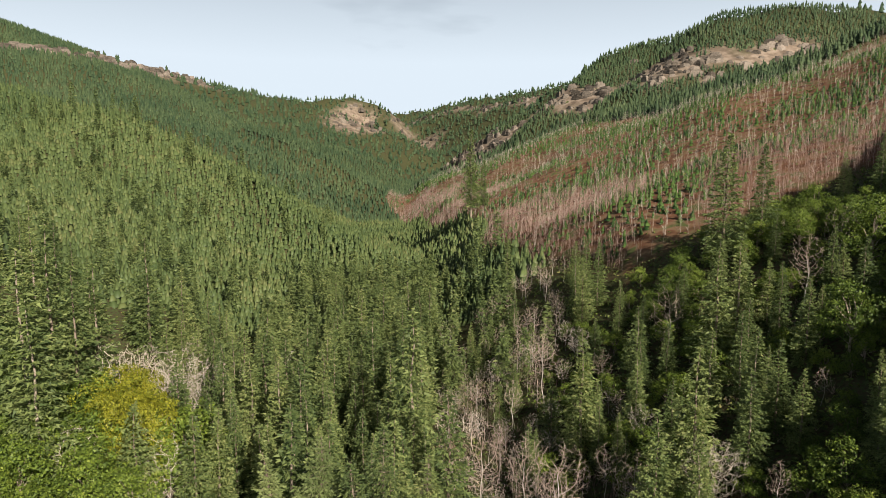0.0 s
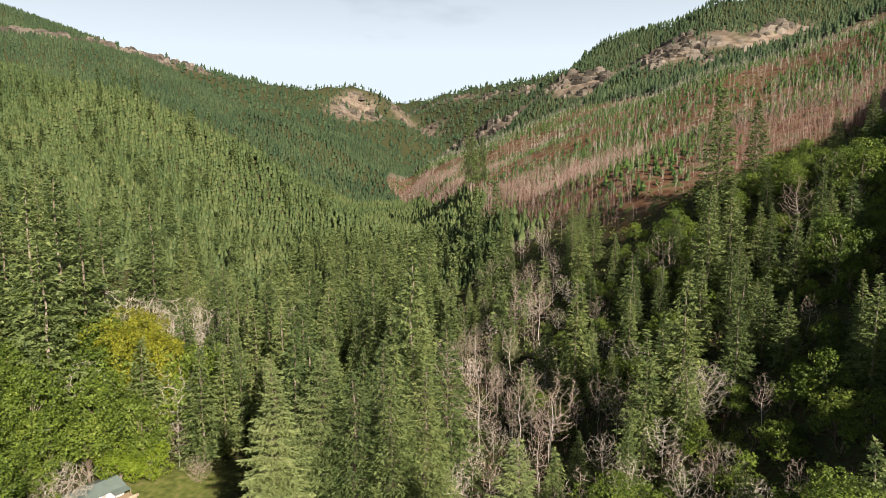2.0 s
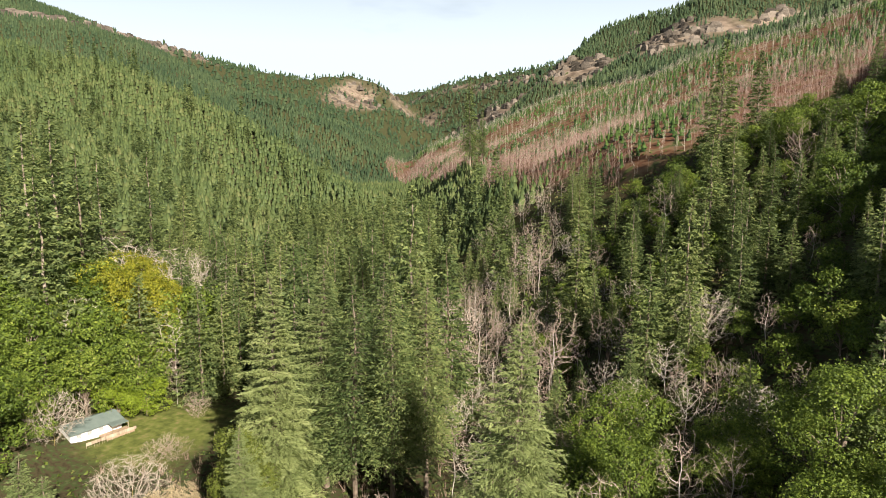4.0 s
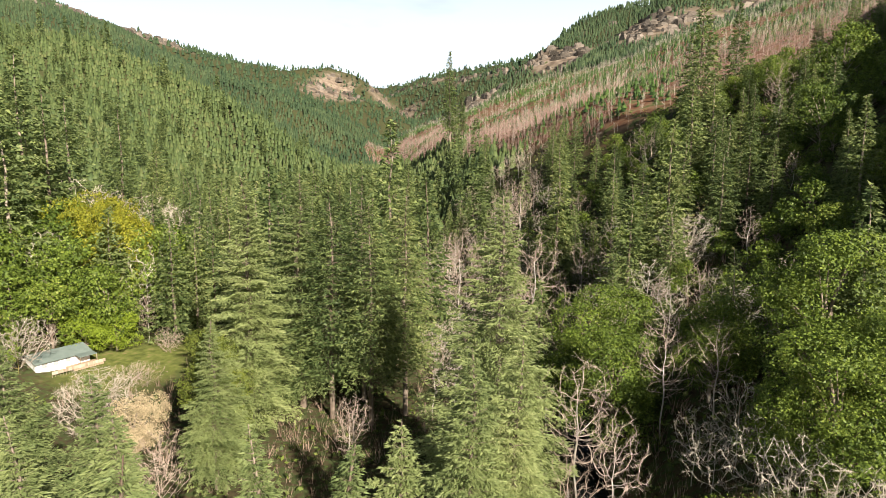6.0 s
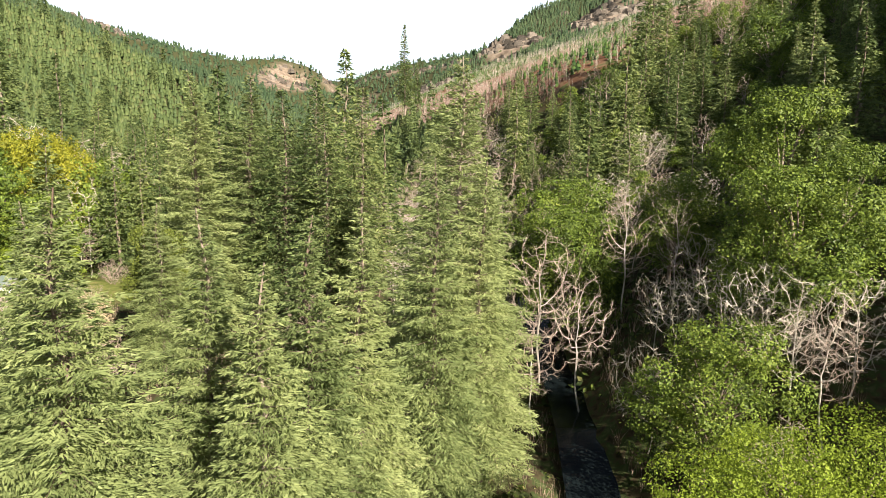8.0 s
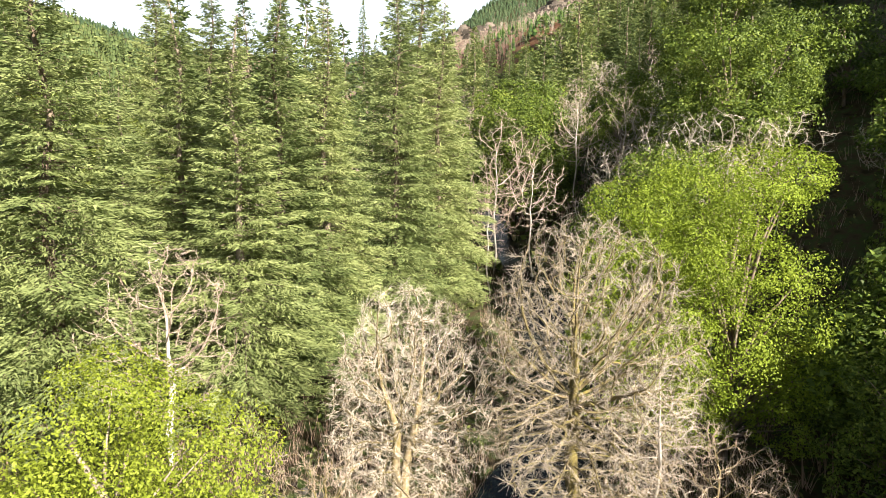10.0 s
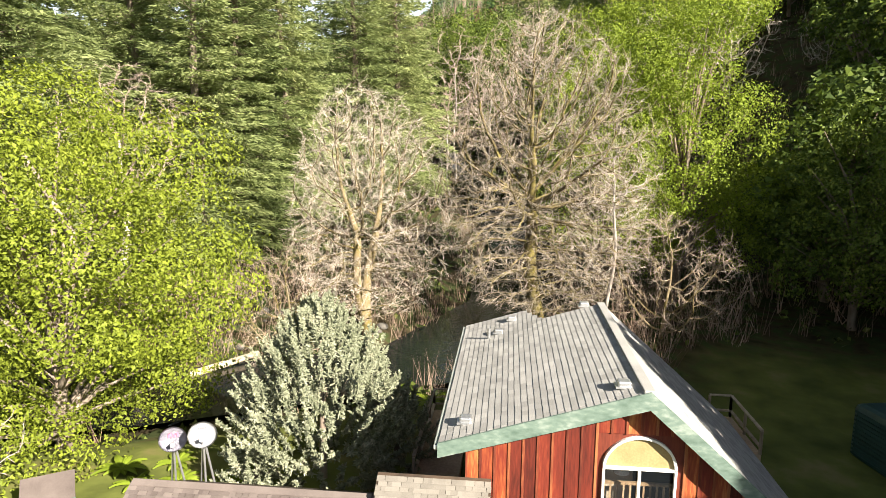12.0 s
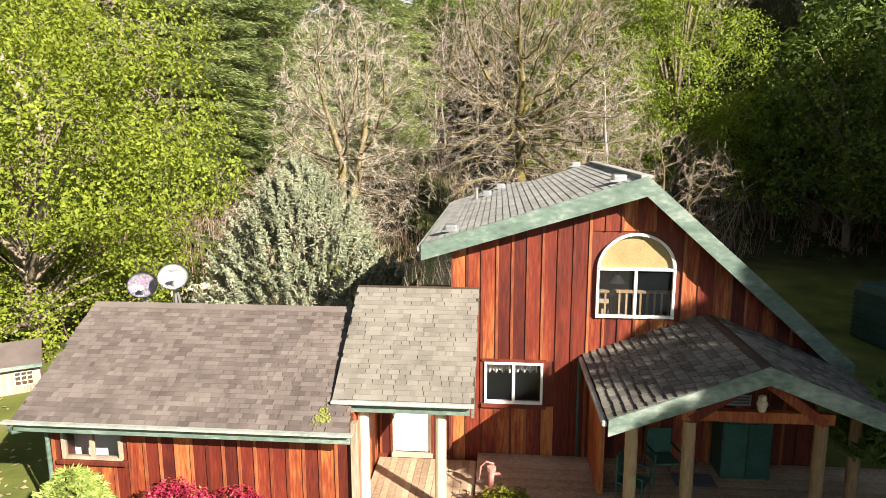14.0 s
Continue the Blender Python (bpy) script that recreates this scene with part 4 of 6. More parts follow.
plaster = noisy("warm interior plaster", [(0.3, (0.30, 0.24, 0.17)), (0.7, (0.42, 0.35, 0.26))], 1.0, 0.8, 0.0, 5)
beige = noisy("beige pleated shade", [(0.3, (0.24, 0.18, 0.08)), (0.7, (0.36, 0.28, 0.14))], 3, 0.8, 0.2, 20)
cloth = noisy("white curtain cloth", [(0.3, (0.60, 0.57, 0.52)), (0.7, (0.80, 0.78, 0.74))], 4, 0.9, 0.3, 14, (6, 1, 1))
dish_grey = noisy("grey dish enamel", [(0.3, (0.50, 0.50, 0.53)), (0.7, (0.66, 0.66, 0.68))], 2, 0.35, 0.03, 20, spec=0.5)
dish_dim = noisy("dull grey dish enamel", [(0.3, (0.30, 0.29, 0.36)), (0.7, (0.42, 0.41, 0.48))], 2, 0.4, 0.03, 20, spec=0.5)
mark_pink = noisy("faded red marking", [(0.3, (0.45, 0.08, 0.16)), (0.7, (0.60, 0.16, 0.25))], 6, 0.6, 0.0, 30)
mark_dark = noisy("dark grey marking", [(0.3, (0.10, 0.10, 0.12)), (0.7, (0.18, 0.18, 0.20))], 6, 0.6, 0.0, 30)
zinc = noisy("galvanised metal", [(0.3, (0.42, 0.43, 0.44)), (0.7, (0.62, 0.63, 0.64))], 3, 0.35, 0.05, 30, metal=0.8)
tank_green = noisy("dark green ribbed steel", [(0.3, (0.010, 0.032, 0.030)), (0.7, (0.026, 0.068, 0.060))], 1.2, 0.5, 0.1, 10)
old_wood = noisy("weathered grey boards", [(0.3, (0.20, 0.155, 0.11)), (0.7, (0.46, 0.38, 0.29))], 1.2, 0.85, 0.4, 10, (3, 3, 0.4), sway=0.25)
pump_pink = noisy("faded red cast iron", [(0.3, (0.40, 0.13, 0.11)), (0.7, (0.62, 0.30, 0.26))], 4, 0.6, 0.2, 30)
green_metal = noisy("dark green metal", [(0.3, (0.02, 0.06, 0.05)), (0.7, (0.05, 0.13, 0.10))], 3, 0.45, 0.05, 20)
house_white = noisy("white siding", [(0.3, (0.66, 0.67, 0.68)), (0.7, (0.80, 0.80, 0.80))], 0.6, 0.6, 0.1, 8)
roof_slate = noisy("grey green roofing", [(0.3, (0.085, 0.115, 0.105)), (0.7, (0.15, 0.185, 0.168))], 0.5, 0.85, 0.2, 12)
log_pale = noisy("pale fallen log", [(0.3, (0.34, 0.27, 0.19)), (0.7, (0.66, 0.58, 0.46))], 1.2, 0.85, 0.3, 12, (0.4, 0.4, 1))

glass, gn, gl, gb = material("window glass", 0.03)
gb.inputs["Base Color"].default_value = (0.02, 0.025, 0.03, 1)
gb.inputs["Specular IOR Level"].default_value = 0.8
see, gmix = gn.new("ShaderNodeBsdfTransparent"), gn.new("ShaderNodeMixShader")
gmix.inputs[0].default_value = 0.20
gl.new(see.outputs[0], gmix.inputs[1])
gl.new(gb.outputs[0], gmix.inputs[2])
gl.new(gmix.outputs[0], gn["Material Output"].inputs["Surface"])

water, an, al, ab = material("dark creek water", 0.06)
ab.inputs["Base Color"].default_value = (0.006, 0.009, 0.010, 1)
ab.inputs["Specular IOR Level"].default_value = 0.22
wv, wb = an.new("ShaderNodeTexNoise"), an.new("ShaderNodeBump")
wv.inputs["Scale"].default_value, wv.inputs["Detail"].default_value = 1.6, 5
wb.inputs["Strength"].default_value, wb.inputs["Distance"].default_value = 0.35, 0.08
wtc = an.new("ShaderNodeTexCoord")
al.new(wtc.outputs["Object"], wv.inputs["Vector"])
al.new(wv.outputs["Fac"], wb.inputs["Height"])
al.new(wb.outputs["Normal"], ab.inputs["Normal"])
foam_white = noisy("white water", [(0.3, (0.45, 0.48, 0.52)), (0.7, (0.80, 0.82, 0.85))], 6, 0.6, 0.5, 20)

# ---- shaping helpers ----


def box(bm, x0, x1, y0, y1, z0, z1, bevel=0.0):
    made = bmesh.ops.create_cube(bm, size=1, matrix=Matrix.Translation(((x0 + x1) / 2, (y0 + y1) / 2, (z0 + z1) / 2)) @ Matrix.Diagonal((x1 - x0, y1 - y0, z1 - z0, 1)))["verts"]
    if bevel:
        bmesh.ops.bevel(bm, geom=list({e for v in made for e in v.link_edges}), offset=bevel, segments=2, affect="EDGES", profile=0.5)
    return made


def slab(bm, corners, down):
    """A plate under four or more corners, thickened by the vector down."""
    top = [bm.verts.new(c) for c in corners]
    low = [bm.verts.new(Vector(c) + Vector(down)) for c in corners]
    n = len(corners)
    bm.faces.new(top)
    bm.faces.new(low[::-1])
    for k in range(n):
        bm.faces.new((top[k], low[k], low[(k + 1) % n], top[(k + 1) % n]))
    bmesh.ops.recalc_face_normals(bm, faces=bm.faces[:])


def beam(bm, a, b, w, h):
    """A squared bar from a to b, w wide and h high."""
    a, b = Vector(a), Vector(b)
    d = (b - a).normalized()
    side = d.cross(Vector((0, 0, 1)))
    side = side.normalized() if side.length > 1e-4 else Vector((1, 0, 0))
    up = side.cross(d)
    c = [side * w / 2 * i + up * h / 2 * j for i, j in ((-1, -1), (1, -1), (1, 1), (-1, 1))]
    slab(bm, [a + q for q in c], b - a)


def pipe(bm, path, r, sides=10):
    v, f = tube(path, [r] * len(path), sides)
    vs = [bm.verts.new(p) for p in v]
    for q in f:
        bm.faces.new([vs[i] for i in q])
    bm.faces.new(vs[:sides][::-1])
    bm.faces.new(vs[-sides:])


def lone(name, bm, mat, label, category, group="", kind=""):
    return tagged(part(name, bm, mat, None), label, category, group, kind)


def tiles(parent, origin, along, up, length, rise, row, widths, thick, mat, limit=300, seed=1, name="shingle", grow=None, cover=1.25, seam=0.003, ragged=0.0):
    """Courses of shingles on a roof plane: the first ones as pieces, what is past the limit as one joined part."""
    r = random.Random(seed)
    origin, along, up = Vector(origin), Vector(along).normalized(), Vector(up).normalized()
    out = along.cross(up).normalized()
    if out.z < 0:
        out = -out
    shapes, rest, count = {}, ([], []), 0
    rows = int(rise / row)
    for k in range(rows):
        s = -r.random() * 0.15
        span = length + (0 if grow is None else grow((k + 0.5) / rows) if callable(grow) else grow * (k + 0.5) / rows)
        while s < span - 0.05:
            w = r.choice(widths)
            a, b = max(0.0, s), min(span, s + w - seam)
            s += w
            if b - a < 0.05:
                continue
            w2 = round((b - a) * 50) / 50 or 0.02
            if w2 not in shapes:
                low = -0.002
                q = [(0, 0, thick), (w2, 0, thick), (w2, row * cover, low), (0, row * cover, low), (0, 0, -0.004), (w2, 0, -0.004)]
                shapes[w2] = raw_mesh(name, q, [(0, 1, 2), (0, 2, 3), (4, 5, 1), (4, 1, 0), (4, 0, 3), (5, 2, 1)], mat)
            m = Matrix((along, up, out)).transposed().to_4x4()
            m.translation = origin + along * a + up * (row * k + r.uniform(-ragged, ragged)) + out * (0.012 + r.uniform(0, 0.0015))
            if count < limit:
                ob = new(name, shapes[w2])
                ob.parent = parent
                ob.matrix_basis = m
            else:
                me, o = shapes[w2], len(rest[0])
                rest[0].extend(m @ v.co for v in me.vertices)
                rest[1].extend(tuple(i + o for i in p.vertices) for p in me.polygons)
            count += 1
    if rest[0]:
        ob = new(name + "_field", raw_mesh(name, *rest, mat))
        ob.parent = parent
        tagged(ob, kind="stuff")


def boards(parent, x0, x1, y, low, top, holes=(), step=0.305, seed=1, name="board", facing=-1):
    """Upright boards with battens over their joints along a wall that faces -y; top(x) gives the upper end; holes are left open."""
    r = random.Random(seed)
    n = max(1, round((x1 - x0) / step))
    w = (x1 - x0) / n
    for k in range(n + 1):
        for kind, a, b, deep in (("board", x0 + k * w, x0 + (k + 1) * w, 0.02), ("batten", x0 + k * w - 0.03, x0 + k * w + 0.03, 0.042)):
            if kind == "board" and k == n:
                continue
            a, b = max(a, x0 - 0.02), min(b, x1 + 0.02)
            spans = [(low, None)]
            for hx0, hx1, hz0, hz1 in holes:
                if a < hx1 and b > hx0:
                    spans = [(low, hz0), (hz1, None)]
            for z0, z1 in spans:
                za, zb = (top(a), top(b)) if z1 is None else (z1, z1)
                if min(za, zb) - z0 < 0.05:
                    continue
                bm = bmesh.new()
                j = r.uniform(0, 0.004)
                slab(bm, [(a + 0.003, y + facing * (deep + j), z0), (b - 0.003, y + facing * (deep + j), z0), (b - 0.003, y + facing * (deep + j), zb), (a + 0.003, y + facing * (deep + j), za)], (0, -facing * deep, 0))
                part(kind, bm, cedar if kind == "board" else batten_wood, parent)


def sliding_window(parent, x0, x1, z0, z1, y, mat=None, bar=0.05, name="window"):
    """A two-part sliding window that faces -y: frame, middle bar, two panes, sill."""
    mat = mat or white_paint
    root = new(name)
    root.parent = parent
    bm = bmesh.new()
    box(bm, x0, x1, y - 0.05, y + 0.05, z0, z0 + bar)
    box(bm, x0, x1, y - 0.05, y + 0.05, z1 - bar, z1)
    box(bm, x0, x0 + bar, y - 0.05, y + 0.05, z0 + bar, z1 - bar)
    box(bm, x1 - bar, x1, y - 0.05, y + 0.05, z0 + bar, z1 - bar)
    part("frame", bm, mat, root, "white window frame")
    mid = (x0 + x1) / 2
    bm = bmesh.new()
    box(bm, mid - 0.03, mid + 0.03, y - 0.04, y + 0.04, z0 + bar, z1 - bar)
    part("mullion", bm, mat, root)
    for a, b, o in ((x0 + bar, mid - 0.03, 0.0), (mid + 0.03, x1 - bar, 0.02)):
        bm = bmesh.new()
        box(bm, a, b, y + o - 0.004, y + o + 0.004, z0 + bar, z1 - bar)
        part("pane", bm, glass, root).visible_shadow = False
    return root


DECK, GROUND = -0.27, -0.75

# ---- the red house ----
house = tagged(new("red_house"), "two storey red cedar board house with green trim and grey roof", "house")
ridge_x, ridge_z, eave_x, eave_z, right_x, right_z = 3.41, 5.70, -0.95, 4.33, 7.50, 2.06
left_fall, right_fall = (ridge_z - eave_z) / (ridge_x - eave_x), (ridge_z - right_z) / (right_x - ridge_x)


def gable_top(x):
    return (ridge_z - left_fall * (ridge_x - x) if x < ridge_x else ridge_z - right_fall * (x - ridge_x)) - 0.26


WX0, WX1, WY0, WY1 = -0.37, 7.10, 13.0, 19.7
UP, LOW = (2.575, 4.135, 2.82, 3.86), (0.32, 1.545, 0.88, 1.80)
# Front wall core, with the window openings cut through it.
arch_mid, arch_r = (UP[0] + UP[1]) / 2, (UP[1] - UP[0]) / 2
bm = bmesh.new()
cuts_x = [WX0, LOW[0], LOW[1], UP[0], UP[1], ridge_x + 1.2, WX1]
for a, b in zip(cuts_x, cuts_x[1:]):
    spans = [(GROUND, None)]
    if (a, b) == (LOW[0], LOW[1]):
        spans = [(GROUND, LOW[2]), (LOW[3], None)]
    if (a, b) == (UP[0], UP[1]):
        spans = [(GROUND, UP[2])]
    for z0, z1 in spans:
        za, zb = (gable_top(a), gable_top(b)) if z1 is None else (z1, z1)
        slab(bm, [(a, WY0, z0), (b, WY0, z0), (b, WY0, zb), (a, WY0, za)], (0, 0.12, 0))
# The wall above the arch: narrow strips down to the curve.
for k in range(24):
    a, b = UP[0] + 2 * arch_r * k / 24, UP[0] + 2 * arch_r * (k + 1) / 24
    m_ = (a + b) / 2 - arch_mid
    z = UP[3] - 0.02 + 0.94 * math.sqrt(max(0, arch_r ** 2 - m_ ** 2))
    slab(bm, [(a, WY0, z), (b, WY0, z), (b, WY0, gable_top(b)), (a, WY0, gable_top(a))], (0, 0.12, 0))
wall_front = part("front_wall", bm, cedar_dark, house)
for x0, x1 in ((WX0, WX0 + 0.12), (WX1 - 0.12, WX1)):
    bm = bmesh.new()
    box(bm, x0, x1, WY0 + 0.12, WY1, GROUND, gable_top((x0 + x1) / 2) - 0.05)
    part("side_wall", bm, cedar, house)
bm = bmesh.new()
slab(bm, [(WX0, WY1, GROUND), (WX1, WY1, GROUND), (WX1, WY1, gable_top(WX1)), (ridge_x, WY1, gable_top(ridge_x)), (WX0, WY1, gable_top(WX0))], (0, 0.12, 0))
part("back_wall", bm, cedar, house)
boards(wall_front, WX0, WX1, WY0, GROUND + 0.1, gable_top, [(LOW[0] - 0.03, LOW[1] + 0.03, LOW[2] - 0.06, LOW[3] + 0.02), (UP[0] - 0.02, UP[1] + 0.02, UP[2] - 0.02, UP[3] + arch_r * 0.96)], 0.315)
bm = bmesh.new()
box(bm, WX0, 1.0, WY1 + 0.13, WY1 + 1.5, GROUND, 4.36)
part("rear_wall", bm, cedar, house)
# Floors in the shade darkened wood, and plaster walls, behind the windows.
# The upper wall is added near the glass, to catch sun and brighten the pane.
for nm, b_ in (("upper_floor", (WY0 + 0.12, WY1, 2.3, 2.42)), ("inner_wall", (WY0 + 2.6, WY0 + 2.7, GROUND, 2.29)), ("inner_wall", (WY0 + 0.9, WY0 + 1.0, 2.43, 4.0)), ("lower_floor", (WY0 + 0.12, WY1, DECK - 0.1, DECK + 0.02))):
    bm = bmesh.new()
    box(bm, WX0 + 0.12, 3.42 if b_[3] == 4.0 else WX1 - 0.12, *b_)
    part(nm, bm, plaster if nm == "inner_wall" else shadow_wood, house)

# Roof: two planes of different pitch with a thick faded green rake board.
FY, BY_E, BY_R = 12.58, 21.5, 19.95
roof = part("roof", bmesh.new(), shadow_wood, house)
bm = bmesh.new()
slope_z = lambda x: eave_z + (x - eave_x) / (ridge_x - eave_x) * (ridge_z - eave_z)
slab(bm, [(eave_x, FY, eave_z), (ridge_x, FY, ridge_z), (ridge_x, BY_R, ridge_z), (eave_x, BY_R, eave_z)], (0, 0, -0.12))
slab(bm, [(eave_x, BY_R + 0.002, eave_z), (1.6, BY_R + 0.002, slope_z(1.6)), (1.07, BY_E, slope_z(1.07)), (eave_x, BY_E, eave_z)], (0, 0, -0.12))
slab(bm, [(ridge_x, FY, ridge_z), (right_x, FY, right_z), (right_x, BY_R, right_z), (ridge_x, BY_R, ridge_z)], (0, 0, -0.14))
slab(bm, [(1.09, BY_E, slope_z(1.07)), (1.62, BY_R + 0.01, slope_z(1.6)), (2.1, BY_R + 0.01, slope_z(1.6) - 0.2), (1.9, BY_E - 0.1, slope_z(1.07) - 0.35)], (0, 0, -0.1))
bm.to_mesh(roof.data)
bm.free()
left_up = Vector((ridge_x - eave_x, 0, ridge_z - eave_z))
tiles(roof, (eave_x, FY, eave_z), (0, 1, 0), left_up, BY_E - FY, left_up.length, 0.155, [0.22, 0.3, 0.4], 0.010, shingle_stuff, 300, 3, "roof_tile", seam=0.008, ragged=0.006, grow=lambda k: (BY_R - BY_E) * min(1.0, max(0.0, (k * (ridge_x - eave_x) + eave_x - 1.07) / 0.53)), cover=1.15)
right_up = Vector((ridge_x - right_x, 0, ridge_z - right_z))
tiles(roof, (right_x, FY, right_z), (0, 1, 0), right_up, BY_R - FY, right_up.length, 0.155, [0.22, 0.3, 0.4], 0.010, shingle_stuff, 0, 4, "roof_tile", None, 1.15, 0.008, 0.006)
bm = bmesh.new()
box(bm, ridge_x - 0.14, ridge_x + 0.10, FY, BY_R, ridge_z - 0.02, ridge_z + 0.05, 0.02)
part("ridge_cap", bm, shingle_stuff, roof)
for a, b in (((eave_x - 0.02, eave_z), (ridge_x, ridge_z)), ((ridge_x, ridge_z), (right_x + 0.02, right_z))):
    bm = bmesh.new()
    slab(bm, [(a[0], FY - 0.04, a[1] - 0.30), (b[0], FY - 0.04, b[1] - 0.36 if b[0] == ridge_x else b[1] - 0.36), (b[0], FY - 0.04, b[1] + 0.03), (a[0], FY - 0.04, a[1] + 0.03)] if a[0] < 0 else [(a[0], FY - 0.04, a[1] - 0.36), (b[0], FY - 0.04, b[1] - 0.40), (b[0], FY - 0.04, b[1] + 0.03), (a[0], FY - 0.04, a[1] + 0.03)], (0, 0.05, 0))
    part("rake_board", bm, trim_green, roof, "faded green rake board")
bm = bmesh.new()
box(bm, eave_x - 0.11, eave_x - 0.01, FY, BY_E, eave_z - 0.13, eave_z - 0.02, 0.02)
part("gutter", bm, gutter_white, roof)
for x, y in ((0.2, 19.6), (2.97, 13.2), (-0.42, 13.35), (0.62, 20.7), (2.9, 20.1)):
    z = ridge_z - left_fall * (ridge_x - x)
    bm = bmesh.new()
    box(bm, x - 0.14, x + 0.14, y - 0.13, y + 0.13, z + 0.0, z + 0.17, 0.04)
    box(bm, x - 0.19, x + 0.17, y - 0.16, y + 0.16, z + 0.02, z + 0.06)
    part("roof_vent", bm, zinc, roof, "galvanised roof vent")
bm = bmesh.new()
pipe(bm, [(-0.1, 19.3, 4.5), (-0.1, 19.3, 4.95)], 0.05)
part("vent_pipe", bm, zinc, roof)

# Upper arched window with a beige shade, and the lower sliding window.
upper = sliding_window(house, UP[0], UP[1], UP[2], UP[3], WY0 - 0.03)
bm = bmesh.new()
n_arc = 22
for r0, r1, y0, y1 in ((arch_r - 0.055, arch_r + 0.0, WY0 - 0.08, WY0 + 0.02),):
    for k in range(n_arc):
        a0, a1 = math.pi * k / n_arc, math.pi * (k + 1) / n_arc
        q = [(arch_mid + math.cos(a) * r, y0, UP[3] - 0.02 + 0.94 * math.sin(a) * r) for r, a in ((r0, a0), (r1, a0), (r1, a1), (r0, a1))]
        slab(bm, q, (0, y1 - y0, 0))
part("arch_frame", bm, white_paint, upper)
bm = bmesh.new()
slab(bm, [(arch_mid + math.cos(math.pi * k / 20) * (arch_r - 0.05), WY0 + 0.0, UP[3] - 0.02 + 0.94 * math.sin(math.pi * k / 20) * (arch_r - 0.05)) for k in range(21)], (0, 0.02, 0))
part("arch_shade", bm, beige, upper, "beige shade in the arched top")
sliding_window(house, LOW[0], LOW[1], LOW[2], LOW[3], WY0 - 0.03)
bm = bmesh.new()
box(bm, LOW[0] - 0.07, LOW[1] + 0.07, WY0 - 0.09, WY0 - 0.02, LOW[2] - 0.10, LOW[2] - 0.005, 0.01)
part("sill", bm, cedar_dark, house)
bm = bmesh.new()
box(bm, LOW[0] - 0.06, LOW[1] + 0.06, WY0 - 0.075, WY0 - 0.02, LOW[3] + 0.005, LOW[3] + 0.06)
part("window_head", bm, cedar_dark, house)
# Curtains: waved valances behind the lower window.
for a, b, drop in ((LOW[0] + 0.06, 0.88, 0.26), (0.98, LOW[1] - 0.08, 0.24)):
    bm = bmesh.new()
    cols = [[bm.verts.new((a + (b - a) * k / 24, WY0 + 0.13 + 0.025 * math.sin(k * 1.9), z)) for z in (LOW[3] - 0.03, LOW[3] - 0.05 - drop * (0.85 + 0.15 * math.sin(k * 0.9)))] for k in range(25)]
    for p, q in zip(cols, cols[1:]):
        bm.faces.new((p[0], q[0], q[1], p[1]))
    lone("curtain", bm, cloth, "short white gathered curtain behind the window", "curtain", "window curtains")
# Railing and hanging lamp seen through the upper window.
rail = tagged(new("stair_railing"), "wooden stair railing with balusters inside the upper window", "railing")
for a, b, name in (((2.5, 13.35, 3.28), (4.3, 13.35, 3.28), "handrail"), ((2.5, 13.35, 2.5), (4.3, 13.35, 2.5), "bottom_rail")):
    bm = bmesh.new()
    beam(bm, a, b, 0.07, 0.06)
    part(name, bm, log_post, rail)
for k in range(13):
    bm = bmesh.new()
    box(bm, 2.52 + 0.145 * k, 2.56 + 0.145 * k, 13.33, 13.37, 2.42, 3.26)
    part("baluster", bm, log_post, rail)
lamp = tagged(new("pendant_lamp"), "white glass pendant lamp shade hanging inside the window", "lamp")
bm = bmesh.new()
bmesh.ops.create_cone(bm, cap_ends=False, segments=20, radius1=0.17, radius2=0.05, depth=0.16, matrix=Matrix.Translation((3.1, 13.55, 3.5)))
part("shade", bm, white_paint, lamp)
bm = bmesh.new()
pipe(bm, [(3.1, 13.55, 3.57), (3.1, 13.55, 4.9)], 0.012, 6)
part("cord", bm, mark_dark, lamp)

# ---- entry: door, roof on posts ----
entry = tagged(new("entry_wing"), "entry wing with grey shingle roof, cream posts and white door", "porch")
ex0, ex1 = -2.34, 0.19
bm = bmesh.new()
slab(bm, [(ex0, 10.62, 1.86), (ex1, 10.62, 1.86), (ex1, 12.93, 3.41), (ex0, 12.93, 3.41)], (0, 0, -0.10))
slab(bm, [(ex0, 12.93, 3.41), (-0.40, 12.93, 3.41), (-0.40, 15.2, 1.9), (ex0, 15.2, 1.9)], (0, 0, -0.10))
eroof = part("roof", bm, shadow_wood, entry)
tiles(eroof, (ex0, 10.60, 1.86), (1, 0, 0), (0, 2.31, 1.55), ex1 - ex0, 2.78, 0.112, [0.10, 0.15, 0.21, 0.28], 0.005, shingle_grey, 300, 5)
bm = bmesh.new()
box(bm, ex0 + 0.06, ex1 - 0.08, 10.64, 10.69, 1.62, 1.80)
part("fascia", bm, trim_green, eroof, "green fascia board")
bm = bmesh.new()
box(bm, ex0 - 0.02, ex1 + 0.0, 10.50, 10.62, 1.80, 1.86, 0.02)
part("gutter", bm, gutter_white, eroof, "dirty white gutter")
for x0 in (ex0 + 0.0, ex1 - 0.05):
    bm = bmesh.new()
    slab(bm, [(x0, 10.64, 1.58), (x0, 10.64, 1.80), (x0, 12.90, 3.32), (x0, 12.90, 3.10)], (0.05, 0, 0))
    part("rake_board", bm, trim_green, eroof)
for x in (-1.86, -0.43):
    bm = bmesh.new()
    pipe(bm, [(x, 10.92, -0.75), (x, 10.92, 1.70)], 0.105, 14)
    part("post", bm, cream_post, entry, "cream painted round post")
